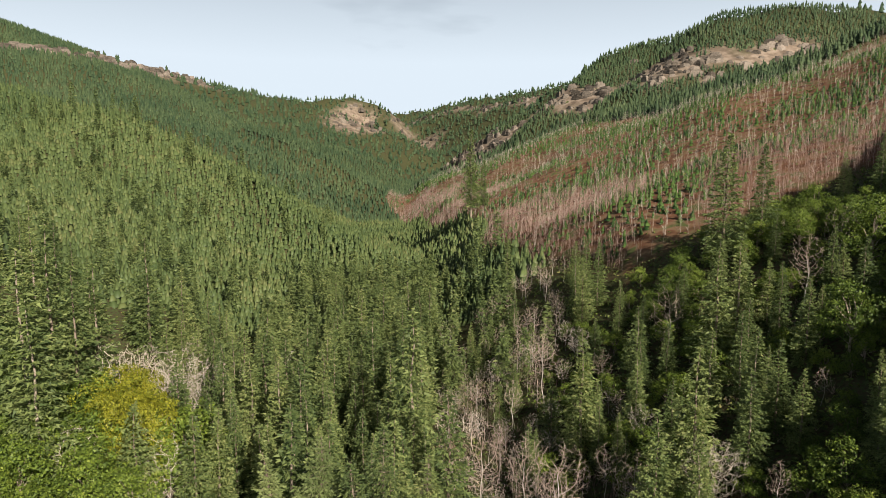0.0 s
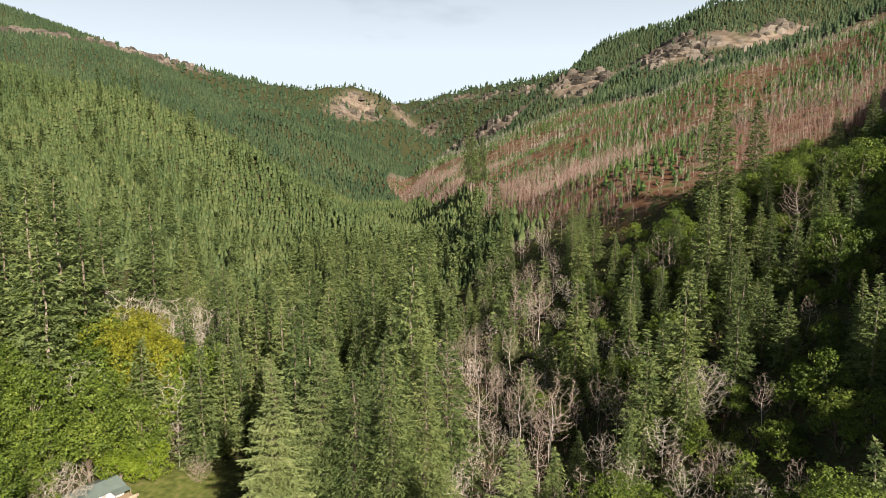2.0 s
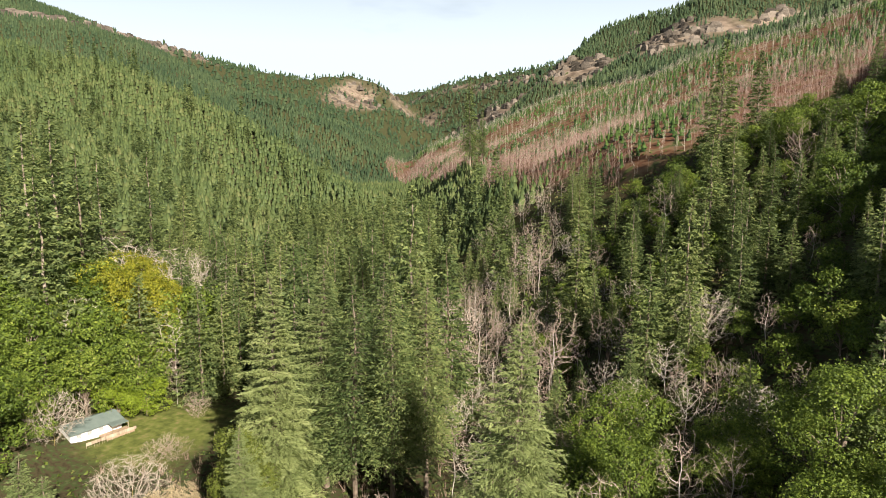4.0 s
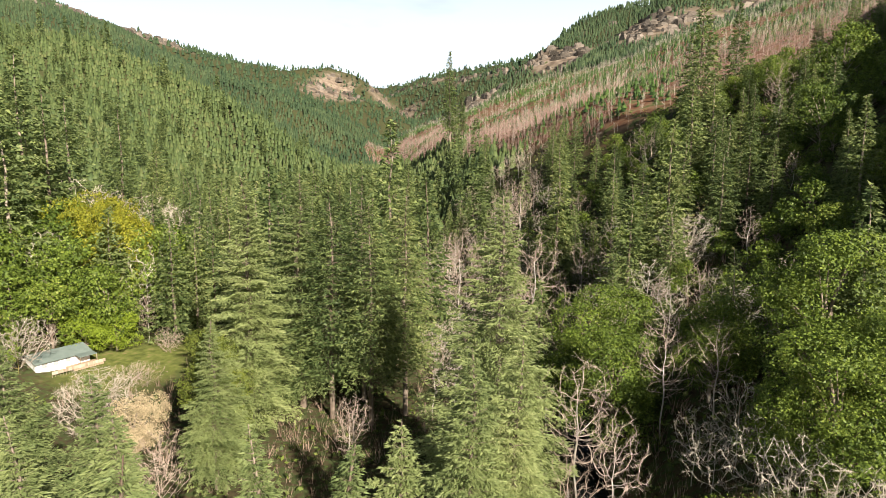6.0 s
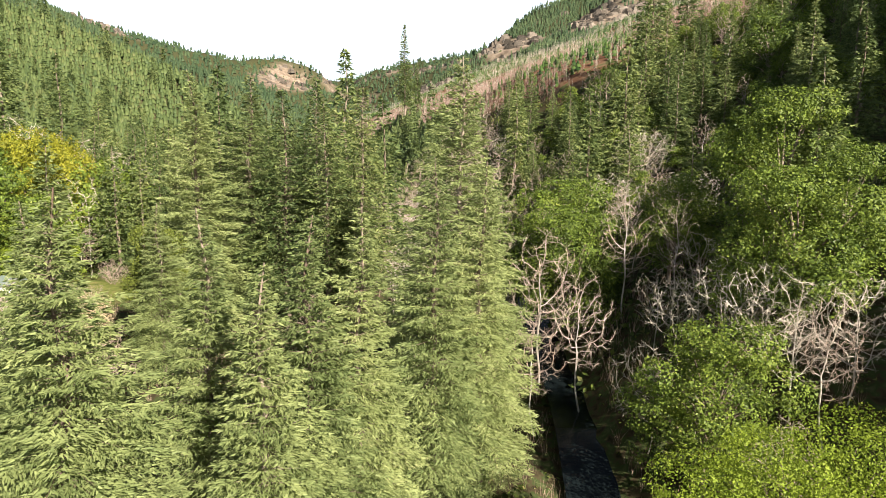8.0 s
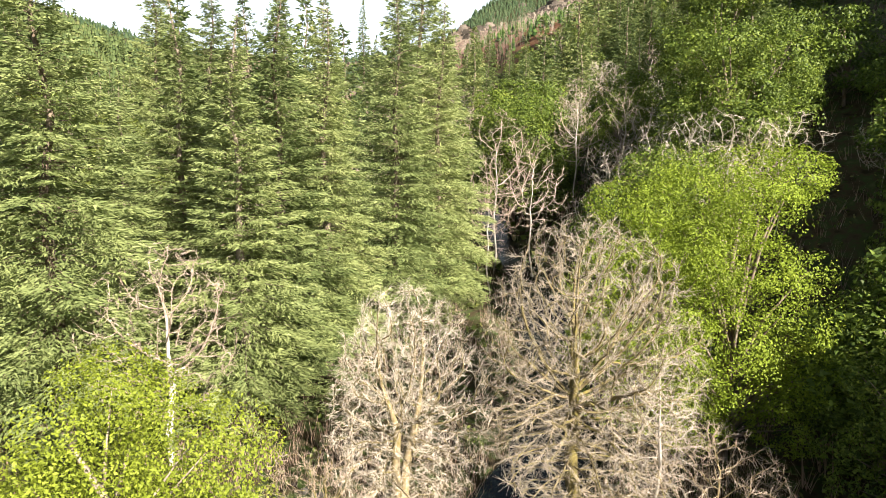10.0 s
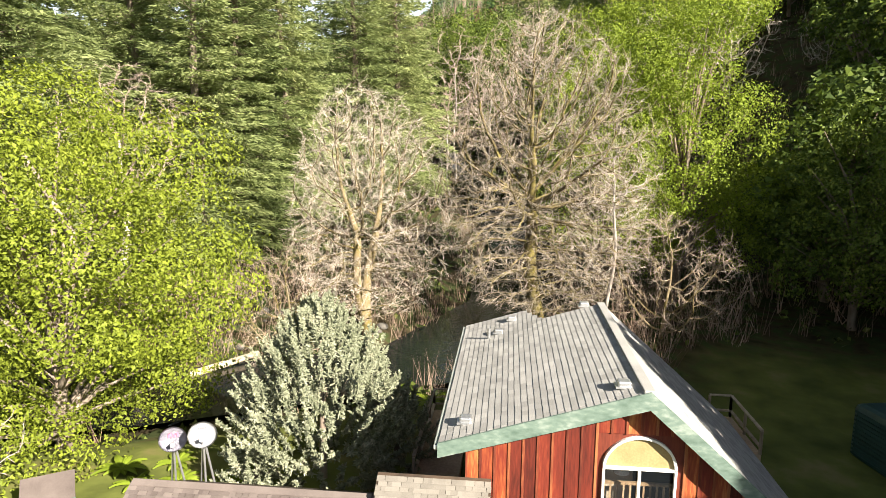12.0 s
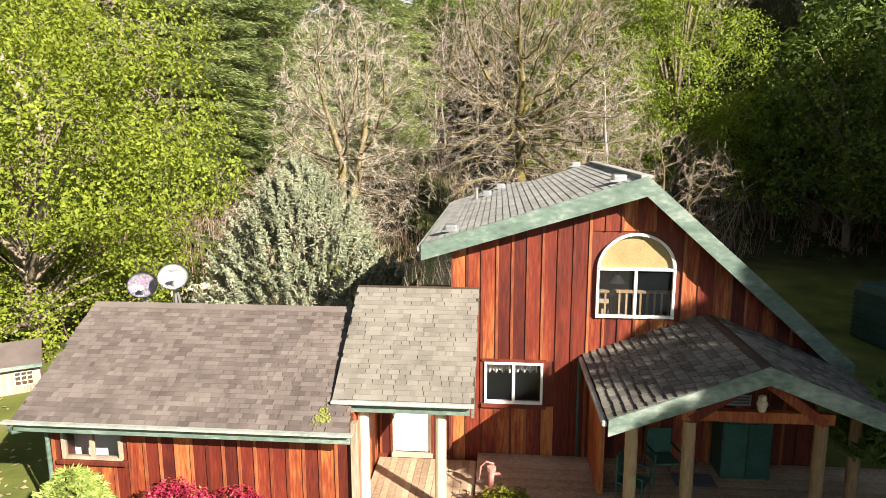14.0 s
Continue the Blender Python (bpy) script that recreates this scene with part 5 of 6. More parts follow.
# Door wall with a white door set in it.
bm = bmesh.new()
box(bm, -1.95, -1.63, 12.80, 12.92, GROUND, 2.9)
box(bm, -0.80, -0.37, 12.80, 12.92, GROUND, 2.9)
box(bm, -1.63, -0.80, 12.80, 12.92, 1.78, 2.9)
box(bm, -1.63, -0.80, 12.80, 12.92, GROUND, DECK)
dwall = part("door_wall", bm, cedar_dark, entry)
for a, b in ((-1.90, -1.66), (-0.78, -0.40)):
    boards(dwall, a, b, 12.80, DECK, lambda x: 2.4, (), 0.26)
door = new("door")
door.parent = entry
bm = bmesh.new()
box(bm, -1.60, -0.83, 12.83, 12.88, DECK + 0.03, 1.75, 0.006)
part("leaf", bm, white_paint, door, "plain white door leaf")
bm = bmesh.new()
box(bm, -1.64, -1.60, 12.78, 12.92, DECK, 1.79)
box(bm, -0.83, -0.79, 12.78, 12.92, DECK, 1.79)
part("frame", bm, cream_post, door)
bm = bmesh.new()
bmesh.ops.create_uvsphere(bm, u_segments=10, v_segments=6, radius=0.035, matrix=Matrix.Translation((-0.90, 12.79, 0.72)))
part("knob", bm, zinc, door)
bm = bmesh.new()
box(bm, -1.66, -0.77, 12.70, 12.80, DECK - 0.06, DECK + 0.03, 0.01)
part("threshold", bm, old_wood, door)

# ---- garage wing ----
garage = tagged(new("garage_wing"), "low red board wing with brown shingle roof and green gutter", "house wing")
gx0, gx1, gy0 = -7.66, -1.97, 10.5
bm = bmesh.new()
slab(bm, [(-8.08, 10.07, 1.49), (-1.90, 10.07, 1.49), (-2.46, 12.70, 2.94), (-8.02, 12.70, 2.94)], (0, 0, -0.10))
slab(bm, [(-8.02, 12.70, 2.94), (-2.46, 12.70, 2.94), (-2.46, 15.3, 1.49), (-8.08, 15.3, 1.49)], (0, 0, -0.10))
groof = part("roof", bm, shadow_wood, garage)
tiles(groof, (-8.07, 10.05, 1.49), (1, 0, 0), (0, 2.63, 1.45), 6.16, 3.0, 0.107, [0.10, 0.15, 0.21, 0.28], 0.005, shingle_brown, 300, 7, grow=-0.45)
bm = bmesh.new()
slab(bm, [(-8.05, 12.58, 2.92), (-2.44, 12.58, 2.92), (-2.44, 12.72, 2.995), (-8.05, 12.72, 2.995)], (0, 0.0, -0.03))
slab(bm, [(-8.05, 12.72, 2.995), (-2.44, 12.72, 2.995), (-2.44, 12.86, 2.92), (-8.05, 12.86, 2.92)], (0, 0.0, -0.03))
part("ridge_cap", bm, shingle_brown, groof)
bm = bmesh.new()
slab(bm, [(-8.20, 9.95, 1.455), (-1.86, 9.95, 1.455), (-1.86, 9.95, 1.50), (-8.20, 9.95, 1.50)], (0, 0.11, 0))
part("gutter", bm, gutter_white, groof, "dirty white and green gutter")
bm = bmesh.new()
box(bm, -8.06, -1.92, 10.07, 10.11, 1.28, 1.43)
part("fascia", bm, trim_green, groof)
bm = bmesh.new()
pipe(bm, [(-8.10, 10.0, 1.40), (-8.08, 10.05, 1.26), (-7.70, 10.40, 1.18), (-7.70, 10.42, -0.6)], 0.04)
part("downspout", bm, trim_green, groof)
bm = bmesh.new()
box(bm, gx0, -7.46, gy0, gy0 + 0.12, GROUND, 1.6)
box(bm, -6.30, gx1, gy0, gy0 + 0.12, GROUND, 1.6)
box(bm, -7.46, -6.30, gy0, gy0 + 0.12, GROUND, 0.58)
box(bm, -7.46, -6.30, gy0, gy0 + 0.12, 1.22, 1.6)
gwall = part("front_wall", bm, cedar_dark, garage)
boards(gwall, gx0, gx1, gy0, GROUND + 0.08, lambda x: 1.42, [(-7.48, -6.28, 0.55, 1.25)], 0.30, 4)
for x0 in (gx0, gx1 - 0.12):
    bm = bmesh.new()
    slab(bm, [(x0, gy0 + 0.12, GROUND), (x0, 15.0, GROUND), (x0, 15.0, 1.45), (x0, 12.70, 2.80), (x0, gy0 + 0.12, 1.60)], (0.12, 0, 0))
    part("side_wall", bm, cedar, garage)
bm = bmesh.new()
box(bm, gx0, gx1, 15.0, 15.1, GROUND, 1.5)
part("back_wall", bm, cedar, garage)
bm = bmesh.new()
box(bm, gx1 - 0.02, gx1 + 0.10, gy0 - 0.10, gy0 + 0.06, GROUND, 1.5, 0.01)
part("corner_board", bm, old_wood, garage)
# White wall added just behind the front, to brighten the window panes.
bm = bmesh.new()
box(bm, gx0 + 0.12, gx1 - 0.12, gy0 + 0.40, gy0 + 0.48, GROUND, 1.6)
part("inner_wall", bm, white_paint, garage)
sliding_window(garage, -7.46, -6.30, 0.58, 1.22, gy0 - 0.02, old_wood)
bm = bmesh.new()
box(bm, -7.56, -6.20, gy0 - 0.12, gy0 - 0.02, 0.49, 0.575, 0.01)
part("sill", bm, cedar_dark, garage)
bm = bmesh.new()
rr = random.Random(3)
for k in range(60):
    x, y = -2.45 + rr.gauss(0, 0.07), 10.30 + rr.gauss(0, 0.09)
    bmesh.ops.create_icosphere(bm, subdivisions=1, radius=rr.uniform(0.012, 0.03), matrix=Matrix.Translation((x, max(10.1, y), 1.53 + 0.551 * (max(10.1, y) - 10.07))))
lone("roof_moss", bm, moss, "yellow green moss clump on the low roof", "moss", kind="stuff")

# ---- front porch: gable roof on log posts ----
porch = tagged(new("front_porch"), "open front porch with shingled gable roof on log posts", "porch")
px, pz, pl, pr, pe, pf = 4.80, 2.94, 2.37, 7.23, 1.99, 9.86
bm = bmesh.new()
slab(bm, [(pl, pf, pe), (px, pf, pz), (px, 12.99, pz), (pl, 12.99, pe)], (0, 0, -0.09))
slab(bm, [(px, pf, pz), (pr, pf, pe), (pr, 12.99, pe), (px, 12.99, pz)], (0, 0, -0.09))
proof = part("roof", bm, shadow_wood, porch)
pup = Vector((px - pl, 0, pz - pe))
tiles(proof, (pl, 12.98, pe), (0, -1, 0), pup, 12.98 - pf, pup.length, 0.165, [0.14, 0.18, 0.24], 0.026, shingle_porch, 300, 8, cover=1.1, seam=0.012, ragged=0.012)
tiles(proof, (pr, pf, pe), (0, 1, 0), Vector((px - pr, 0, pz - pe)), 12.98 - pf, pup.length, 0.165, [0.14, 0.18, 0.24], 0.026, shingle_porch, 200, 9, cover=1.1, seam=0.012, ragged=0.012)
for a, b in (((pl, pe), (px, pz)), ((px, pz), (pr, pe))):
    bm = bmesh.new()
    slab(bm, [(a[0], pf - 0.04, a[1] - 0.27), (b[0], pf - 0.04, b[1] - 0.27), (b[0], pf - 0.04, b[1] + 0.02), (a[0], pf - 0.04, a[1] + 0.02)], (0, 0.05, 0))
    part("rake_board", bm, trim_green, proof, "green rake board")
bm = bmesh.new()
box(bm, pl - 0.10, pl - 0.01, pf, 12.95, pe - 0.12, pe - 0.02, 0.02)
part("gutter", bm, gutter_white, proof)
for x, y in ((2.83, 10.25), (3.76, 10.25), (5.86, 10.3), (6.75, 10.9)):
    bm = bmesh.new()
    pipe(bm, [(x, y, -0.75), (x + 0.01, y, 0.5), (x, y, 1.86)], 0.105, 14)
    part("post", bm, log_post, porch, "peeled log post")
bm = bmesh.new()
beam(bm, (3.6, 10.25, 1.98), (6.0, 10.25, 1.98), 0.14, 0.18)
part("tie_beam", bm, cedar, porch)
for a, b in (((3.75, 10.22, 1.9), (4.75, 10.22, 2.62)), ((5.86, 10.22, 1.9), (4.85, 10.22, 2.62))):
    bm = bmesh.new()
    beam(bm, a, b, 0.10, 0.16)
    part("brace", bm, cedar, porch)
bm = bmesh.new()
beam(bm, (2.55, 10.25, 1.80), (2.55, 12.9, 1.80), 0.12, 0.16)
beam(bm, (7.05, 10.25, 1.80), (7.05, 12.9, 1.80), 0.12, 0.16)
part("side_beam", bm, cedar_dark, porch)
bm = bmesh.new()
box(bm, 2.52, 2.62, 11.5, 12.95, GROUND, 1.75)
part("side_wall", bm, cedar, porch, "dark red board side wall")
bm = bmesh.new()
pipe(bm, [(2.28, 12.85, 1.9), (2.28, 12.85, -0.2)], 0.035)
part("downspout", bm, green_metal, porch)
# On the porch: cabinet, chairs, owl carving, mat.
cab = tagged(new("porch_cabinet"), "dark green cabinet standing against the porch wall", "cabinet")
bm = bmesh.new()
box(bm, 5.05, 6.0, 12.3, 12.93, DECK, 0.95, 0.01)
part("body", bm, green_metal, cab)
for x in (5.08, 5.54):
    bm = bmesh.new()
    box(bm, x, x + 0.43, 12.275, 12.298, DECK + 0.05, 0.90, 0.004)
    part("door", bm, green_metal, cab)
bm = bmesh.new()
box(bm, -32.2, -30.2, 66.0, 67.6, 0.0, 3.2)
slab(bm, [(-32.5, 65.8, 3.2), (-29.9, 65.8, 3.2), (-29.9, 66.8, 4.0), (-32.5, 66.8, 4.0)], (0, 0, -0.08))
lone("white_outbuilding", bm, house_white, "small white outbuilding half hidden among the firs", "shed")
sign = tagged(new("porch_sign"), "small pale blue sign board with unreadable lines on the porch wall", "sign")
bm = bmesh.new()
box(bm, 5.30, 5.78, 12.90, 12.94, 1.02, 1.26)
part("panel", bm, dish_dim, sign)
for z in (1.07, 1.13, 1.19):
    bm = bmesh.new()
    box(bm, 5.34, 5.74, 12.886, 12.896, z, z + 0.03)
    part("line", bm, mark_dark, sign)
chair = tagged(new("porch_chair"), "dark green metal porch armchair", "chair", "porch chairs")
for nm, b_ in (("seat", (-0.25, 0.25, -0.25, 0.25, 0.40, 0.44)), ("backrest", (-0.25, 0.25, 0.23, 0.27, 0.44, 0.95)), ("armrest", (-0.29, -0.24, -0.25, 0.25, 0.62, 0.65)), ("armrest", (0.24, 0.29, -0.25, 0.25, 0.62, 0.65))):
    bm = bmesh.new()
    box(bm, *b_, 0.012)
    part(nm, bm, green_metal, chair)
for x in (-0.26, 0.26):
    for y in (-0.23, 0.24):
        bm = bmesh.new()
        pipe(bm, [(x, y, 0), (x, y, 0.63)], 0.018, 8)
        part("leg", bm, green_metal, chair)
chair.matrix_basis = pose(3.15, 11.3, DECK, 0, 0, 60)
copy_thing(chair, pose(3.9, 12.2, DECK, 0, 0, 10))
bm = bmesh.new()
for z, r in ((0.0, 0.07), (0.08, 0.09), (0.17, 0.07)):
    bmesh.ops.create_icosphere(bm, subdivisions=2, radius=r, matrix=Matrix.Translation((4.86, 10.20, 2.13 + z)))
lone("carved_owl", bm, log_pale, "small pale carved bird figure on the porch beam", "figurine")
bm = bmesh.new()
box(bm, 4.1, 4.9, 11.9, 12.4, DECK + 0.004, DECK + 0.02, 0.004)
lone("door_mat", bm, mark_dark, "dark door mat on the porch floor", "mat")

# ---- decks ----
deck = tagged(new("front_deck"), "worn tan deck boards before the red house", "deck", kind="structure")
bm = bmesh.new()
box(bm, 0.19, 8.6, 9.6, 12.94, GROUND, DECK - 0.04)
box(bm, -1.92, 0.17, 9.6, 12.76, GROUND, DECK - 0.10)
part("deck_frame", bm, old_wood, deck)
for k in range(24):
    bm = bmesh.new()
    y = 9.62 + 0.139 * k
    box(bm, 0.19, 8.6, y, y + 0.132, DECK - 0.038, DECK - rng.uniform(0, 0.004), 0.004)
    part("plank", bm, deck_wood, deck)
for k in range(15):
    bm = bmesh.new()
    x = -1.92 + 0.139 * k
    box(bm, x, x + 0.132, 9.6, 12.70, DECK - 0.098, DECK - 0.06 - rng.uniform(0, 0.004), 0.004)
    part("plank", bm, deck_wood, deck)
back_deck = tagged(new("back_deck"), "weathered back deck with a board railing", "deck", kind="structure")
for a, b in (((-2.5, 19.0), (-1.0, 24.8)), ((8.8, 22.4), (9.7, 25.6))):
    bm = bmesh.new()
    box(bm, a[0], b[0], a[1], b[1], GROUND - 0.3, DECK - 0.02)
    part("platform", bm, deck_wood, back_deck)
for p, q in (((-2.45, 19.0), (-2.45, 24.8)), ((-2.45, 24.8), (-1.0, 24.8)), ((9.65, 22.4), (9.65, 25.6)), ((9.65, 25.6), (8.8, 25.6))):
    for z, h in ((0.62, 0.05), (-0.02, 0.06)):
        bm = bmesh.new()
        beam(bm, (*p, z), (*q, z), 0.12, h)
        part("rail", bm, old_wood, back_deck)
    n = max(1, round(math.dist(p, q) / 1.4))
    for k in range(n + 1):
        x, y = p[0] + (q[0] - p[0]) * k / n, p[1] + (q[1] - p[1]) * k / n
        bm = bmesh.new()
        box(bm, x - 0.045, x + 0.045, y - 0.045, y + 0.045, DECK - 0.02, 0.60)
        part("post", bm, old_wood, back_deck)

# ---- things round the house ----
pump = tagged(new("hand_pump"), "faded red cast iron hand pump on the deck corner", "pump")
bm = bmesh.new()
pipe(bm, [(0, 0, 0), (0, 0, 0.10)], 0.10, 14)
pipe(bm, [(0, 0, 0.10), (0, 0, 0.42)], 0.055, 14)
pipe(bm, [(0, 0, 0.42), (0, 0, 0.50)], 0.085, 14)
part("body", bm, pump_pink, pump)
bm = bmesh.new()
pipe(bm, [(0, 0, 0.34), (0.16, 0, 0.36), (0.22, 0, 0.30)], 0.03, 10)
part("spout", bm, pump_pink, pump)
bm = bmesh.new()
pipe(bm, [(0.05, 0, 0.56), (-0.10, 0, 0.60), (-0.20, 0, 0.50), (-0.24, 0, 0.22)], 0.018, 8)
part("handle", bm, pump_pink, pump)
pump.matrix_basis = pose(0.50, 11.45, DECK, 0, 0, 0)


def dish(at, facing, size, mat, marks, label):
    root = tagged(new("satellite_dish"), label, "satellite dish", "satellite dishes")
    bm = bmesh.new()
    rings = []
    for k in range(7):
        r = size * k / 6
        rings.append([bm.verts.new((math.cos(a) * r, math.sin(a) * r * 0.92, 0.32 * r * r / size)) for a in (6.2832 * j / 28 for j in range(28))] if k else [bm.verts.new((0, 0, 0))])
    for j in range(28):
        bm.faces.new((rings[0][0], rings[1][j], rings[1][(j + 1) % 28]))
        for k in range(1, 6):
            bm.faces.new((rings[k][j], rings[k + 1][j], rings[k + 1][(j + 1) % 28], rings[k][(j + 1) % 28]))
    bmesh.ops.solidify(bm, geom=bm.faces[:], thickness=0.015)
    for f_ in bm.faces:
        f_.smooth = True
    bowl = part("reflector", bm, mat, root)
    d = Vector(facing).normalized()
    side = Vector((0, 0, 1)).cross(d).normalized()
    bowl.matrix_basis = Matrix.Translation(at) @ Matrix((side, d.cross(side), d)).transposed().to_4x4()
    for k, (x, y, w, h) in enumerate(marks[1]):
        bm = bmesh.new()
        box(bm, x - w / 2, x + w / 2, y - h / 2, y + h / 2, 0.32 * (x * x + y * y) / size + 0.010, 0.32 * (x * x + y * y) / size + 0.018)
        part("marking", bm, marks[0], bowl)
    a = Vector(at)
    tip = a + d * size * 0.95 - Vector((0, 0, size * 0.35))
    bm = bmesh.new()
    pipe(bm, [a - Vector((0, 0, size * 0.85)) + d * 0.1, tip], 0.022, 8)
    part("feed_arm", bm, zinc, root)
    bm = bmesh.new()
    pipe(bm, [tip - d * 0.06, tip + d * 0.12], 0.055, 10)
    part("receiver", bm, white_paint, root)
    foot = float(height(a.x, a.y))
    for dx, dy in ((0, 0), (0.5, 0.3), (-0.5, 0.35)):
        bm = bmesh.new()
        pipe(bm, [a - d * 0.1, (a.x - d.x * 0.2 + dx, a.y - d.y * 0.2 + dy, foot - 0.1)], 0.03, 8)
        part("leg", bm, zinc, root)


dish((-7.45, 14.9, 3.05), (0.35, -0.86, 0.42), 0.37, dish_grey, (mark_dark, [(-0.10 + 0.045 * k, 0.17, 0.035, 0.045) for k in range(5)]), "grey oval satellite dish on a pole behind the wing")
dish((-8.40, 15.1, 2.78), (0.40, -0.80, 0.30), 0.36, dish_dim, (mark_pink, [(-0.10, 0.09, 0.05, 0.12), (-0.03, 0.10, 0.03, 0.14), (0.04, 0.09, 0.05, 0.10), (0.12, 0.11, 0.05, 0.14)]), "dull grey oval satellite dish with a faded red marking")

# Small shed with a grid window.
shed = tagged(new("garden_shed"), "small weathered board shed with a green edged roof", "shed")
bm = bmesh.new()
box(bm, -0.75, 0.75, 0.0, 1.4, 0, 1.0)
part("body", bm, old_wood, shed)
for k in range(9):
    bm = bmesh.new()
    box(bm, -0.75 + k * 0.167, -0.75 + k * 0.167 + 0.16, -0.02, 0.0, 0.02, 0.98)
    part("board", bm, old_wood, shed)
bm = bmesh.new()
slab(bm, [(-0.84, -0.25, 1.02), (0.84, -0.25, 1.02), (0.84, 0.75, 1.55), (-0.84, 0.75, 1.55)], (0, 0, -0.05))
slab(bm, [(-0.84, 0.75, 1.55), (0.84, 0.75, 1.55), (0.84, 1.7, 1.02), (-0.84, 1.7, 1.02)], (0, 0, -0.05))
sroof = part("roof", bm, shingle_brown, shed)
bm = bmesh.new()
box(bm, -0.85, 0.85, -0.30, -0.26, 0.90, 1.02)
part("fascia", bm, trim_green, sroof)
win = new("window")
win.parent = shed
# A dark panel on the boards stands for the shade inside the window.
bm = bmesh.new()
box(bm, 0.03, 0.53, -0.03, -0.021, 0.30, 0.75)
part("opening", bm, shadow_wood, win)
for z in (0.30, 0.45, 0.60, 0.73):
    bm = bmesh.new()
    box(bm, 0.0, 0.56, -0.05, -0.03, z, z + 0.04)
    part("bar", bm, log_pale, win)
for x in (0.0, 0.18, 0.35, 0.52):
    bm = bmesh.new()
    box(bm, x, x + 0.04, -0.055, -0.035, 0.30, 0.77)
    part("bar", bm, log_pale, win)
shed.matrix_basis = pose(-12.80, 15.80, float(height(-12.80, 15.80)) - 0.05, 0, 0, 34)
shed.scale = (0.84, 0.84, 0.9)

# Ribbed steel container beyond the yard.
tank = tagged(new("steel_container"), "dark green ribbed steel container with a rounded top", "container")
bm = bmesh.new()
box(bm, 0, 5.0, 0, 2.6, 0, 2.15, 0.25)
part("body", bm, tank_green, tank)
for k in range(11):
    bm = bmesh.new()
    box(bm, 0.25, 4.9, -0.03, 0.0, 0.22 + 0.16 * k, 0.28 + 0.16 * k)
    part("rib", bm, tank_green, tank)
    bm = bmesh.new()
    box(bm, -0.03, 0.0, 0.25, 2.4, 0.22 + 0.16 * k, 0.28 + 0.16 * k)
    part("rib", bm, tank_green, tank)
tank.matrix_basis = pose(13.85, 21.2, float(height(13.5, 21.5)) - 0.05, 0, 0, 12)

# Flag by the porch: plain stripes on a short stick.
flag = tagged(new("small_flag"), "small striped flag on a stick beside the porch", "flag")
bm = bmesh.new()
pipe(bm, [(0, 0, 0), (0.05, 0, 0.75)], 0.008, 6)
part("stick", bm, log_pale, flag)
for k in range(7):
    bm = bmesh.new()
    slab(bm, [(0.04, 0.0, 0.42 + 0.043 * k), (0.34, 0.05, 0.34 + 0.043 * k), (0.34, 0.05, 0.382 + 0.043 * k), (0.04, 0.0, 0.462 + 0.043 * k)], (0, 0.006, 0))
    part("stripe", bm, mark_pink if k % 2 == 0 else white_paint, flag)
flag.matrix_basis = pose(6.35, 9.75, GROUND + 0.45, 0, 0, 0)

# ---- the white house across the lawn ----
far = tagged(new("white_house"), "low white house with grey roof and a fenced deck", "house")
bm = bmesh.new()
box(bm, -8, 8, -3.5, 3.5, -0.6, 2.6)
part("wall", bm, house_white, far)
bm = bmesh.new()
slab(bm, [(-8.6, -4.2, 2.5), (8.6, -4.2, 2.5), (8.6, 0, 4.0), (-8.6, 0, 4.0)], (0, 0, -0.15))
slab(bm, [(-8.6, 0, 4.0), (8.6, 0, 4.0), (8.6, 4.2, 2.5), (-8.6, 4.2, 2.5)], (0, 0, -0.15))
slab(bm, [(3.0, -6.4, 2.4), (8.4, -6.4, 2.4), (8.4, -4.1, 2.6), (3.0, -4.1, 2.6)], (0, 0, -0.12))
part("roof", bm, roof_slate, far)
for x in (-5.5, -2.2, 1.4, 5.5):
    w_ = new("window")
    w_.parent = far
    bm = bmesh.new()
    box(bm, x - 0.8, x + 0.8, -3.56, -3.5, 0.9, 2.1)
    part("frame", bm, white_paint, w_)
    bm = bmesh.new()
    box(bm, x - 0.7, x + 0.7, -3.60, -3.565, 1.0, 2.0)
    part("pane", bm, glass, w_)
bm = bmesh.new()
box(bm, 0.5, 9.5, -7.4, -3.6, -0.3, 0.1)
part("deck", bm, deck_wood, far)
for k in range(20):
    bm = bmesh.new()
    box(bm, -6 + 0.8 * k, -5.94 + 0.8 * k, -7.5, -7.42, -0.8, 1.1)
    box(bm, -6 + 0.8 * k, -5.2 + 0.8 * k, -7.47, -7.44, 0.2, 1.0)
    part("fence_panel", bm, old_wood, far)
for x in (3.1, 8.2):
    bm = bmesh.new()
    box(bm, x, x + 0.15, -6.3, -6.15, 0.1, 2.4)
    part("post", bm, old_wood, far)
far.matrix_basis = pose(-127.5, 117.2, float(height(-126, 119)) + 0.3, 0, 0, 74)
far.scale = (0.74, 1.0, 0.95)

# Fallen leaves on the grass beside the wing.
rr = random.Random(5)
lv, lf = [], []
for k in range(420):
    x, y = rr.uniform(-15, -7.9), rr.uniform(7.5, 17)
    z, a, q = float(height(x, y)) + 0.03, rr.random() * 6.28, rr.uniform(0.04, 0.10)
    o = len(lv)
    lv += [(x + math.cos(a + j * 1.571) * q * (1 if j % 2 else 0.6), y + math.sin(a + j * 1.571) * q * (1 if j % 2 else 0.6), z + rr.uniform(0, 0.03)) for j in range(4)]
    lf.append((o, o + 1, o + 2, o + 3))
tagged(new("fallen_leaves", raw_mesh("fallen_leaves", lv, lf, leaves_dry)), "dry fallen leaves on the lawn", "leaves", kind="stuff")

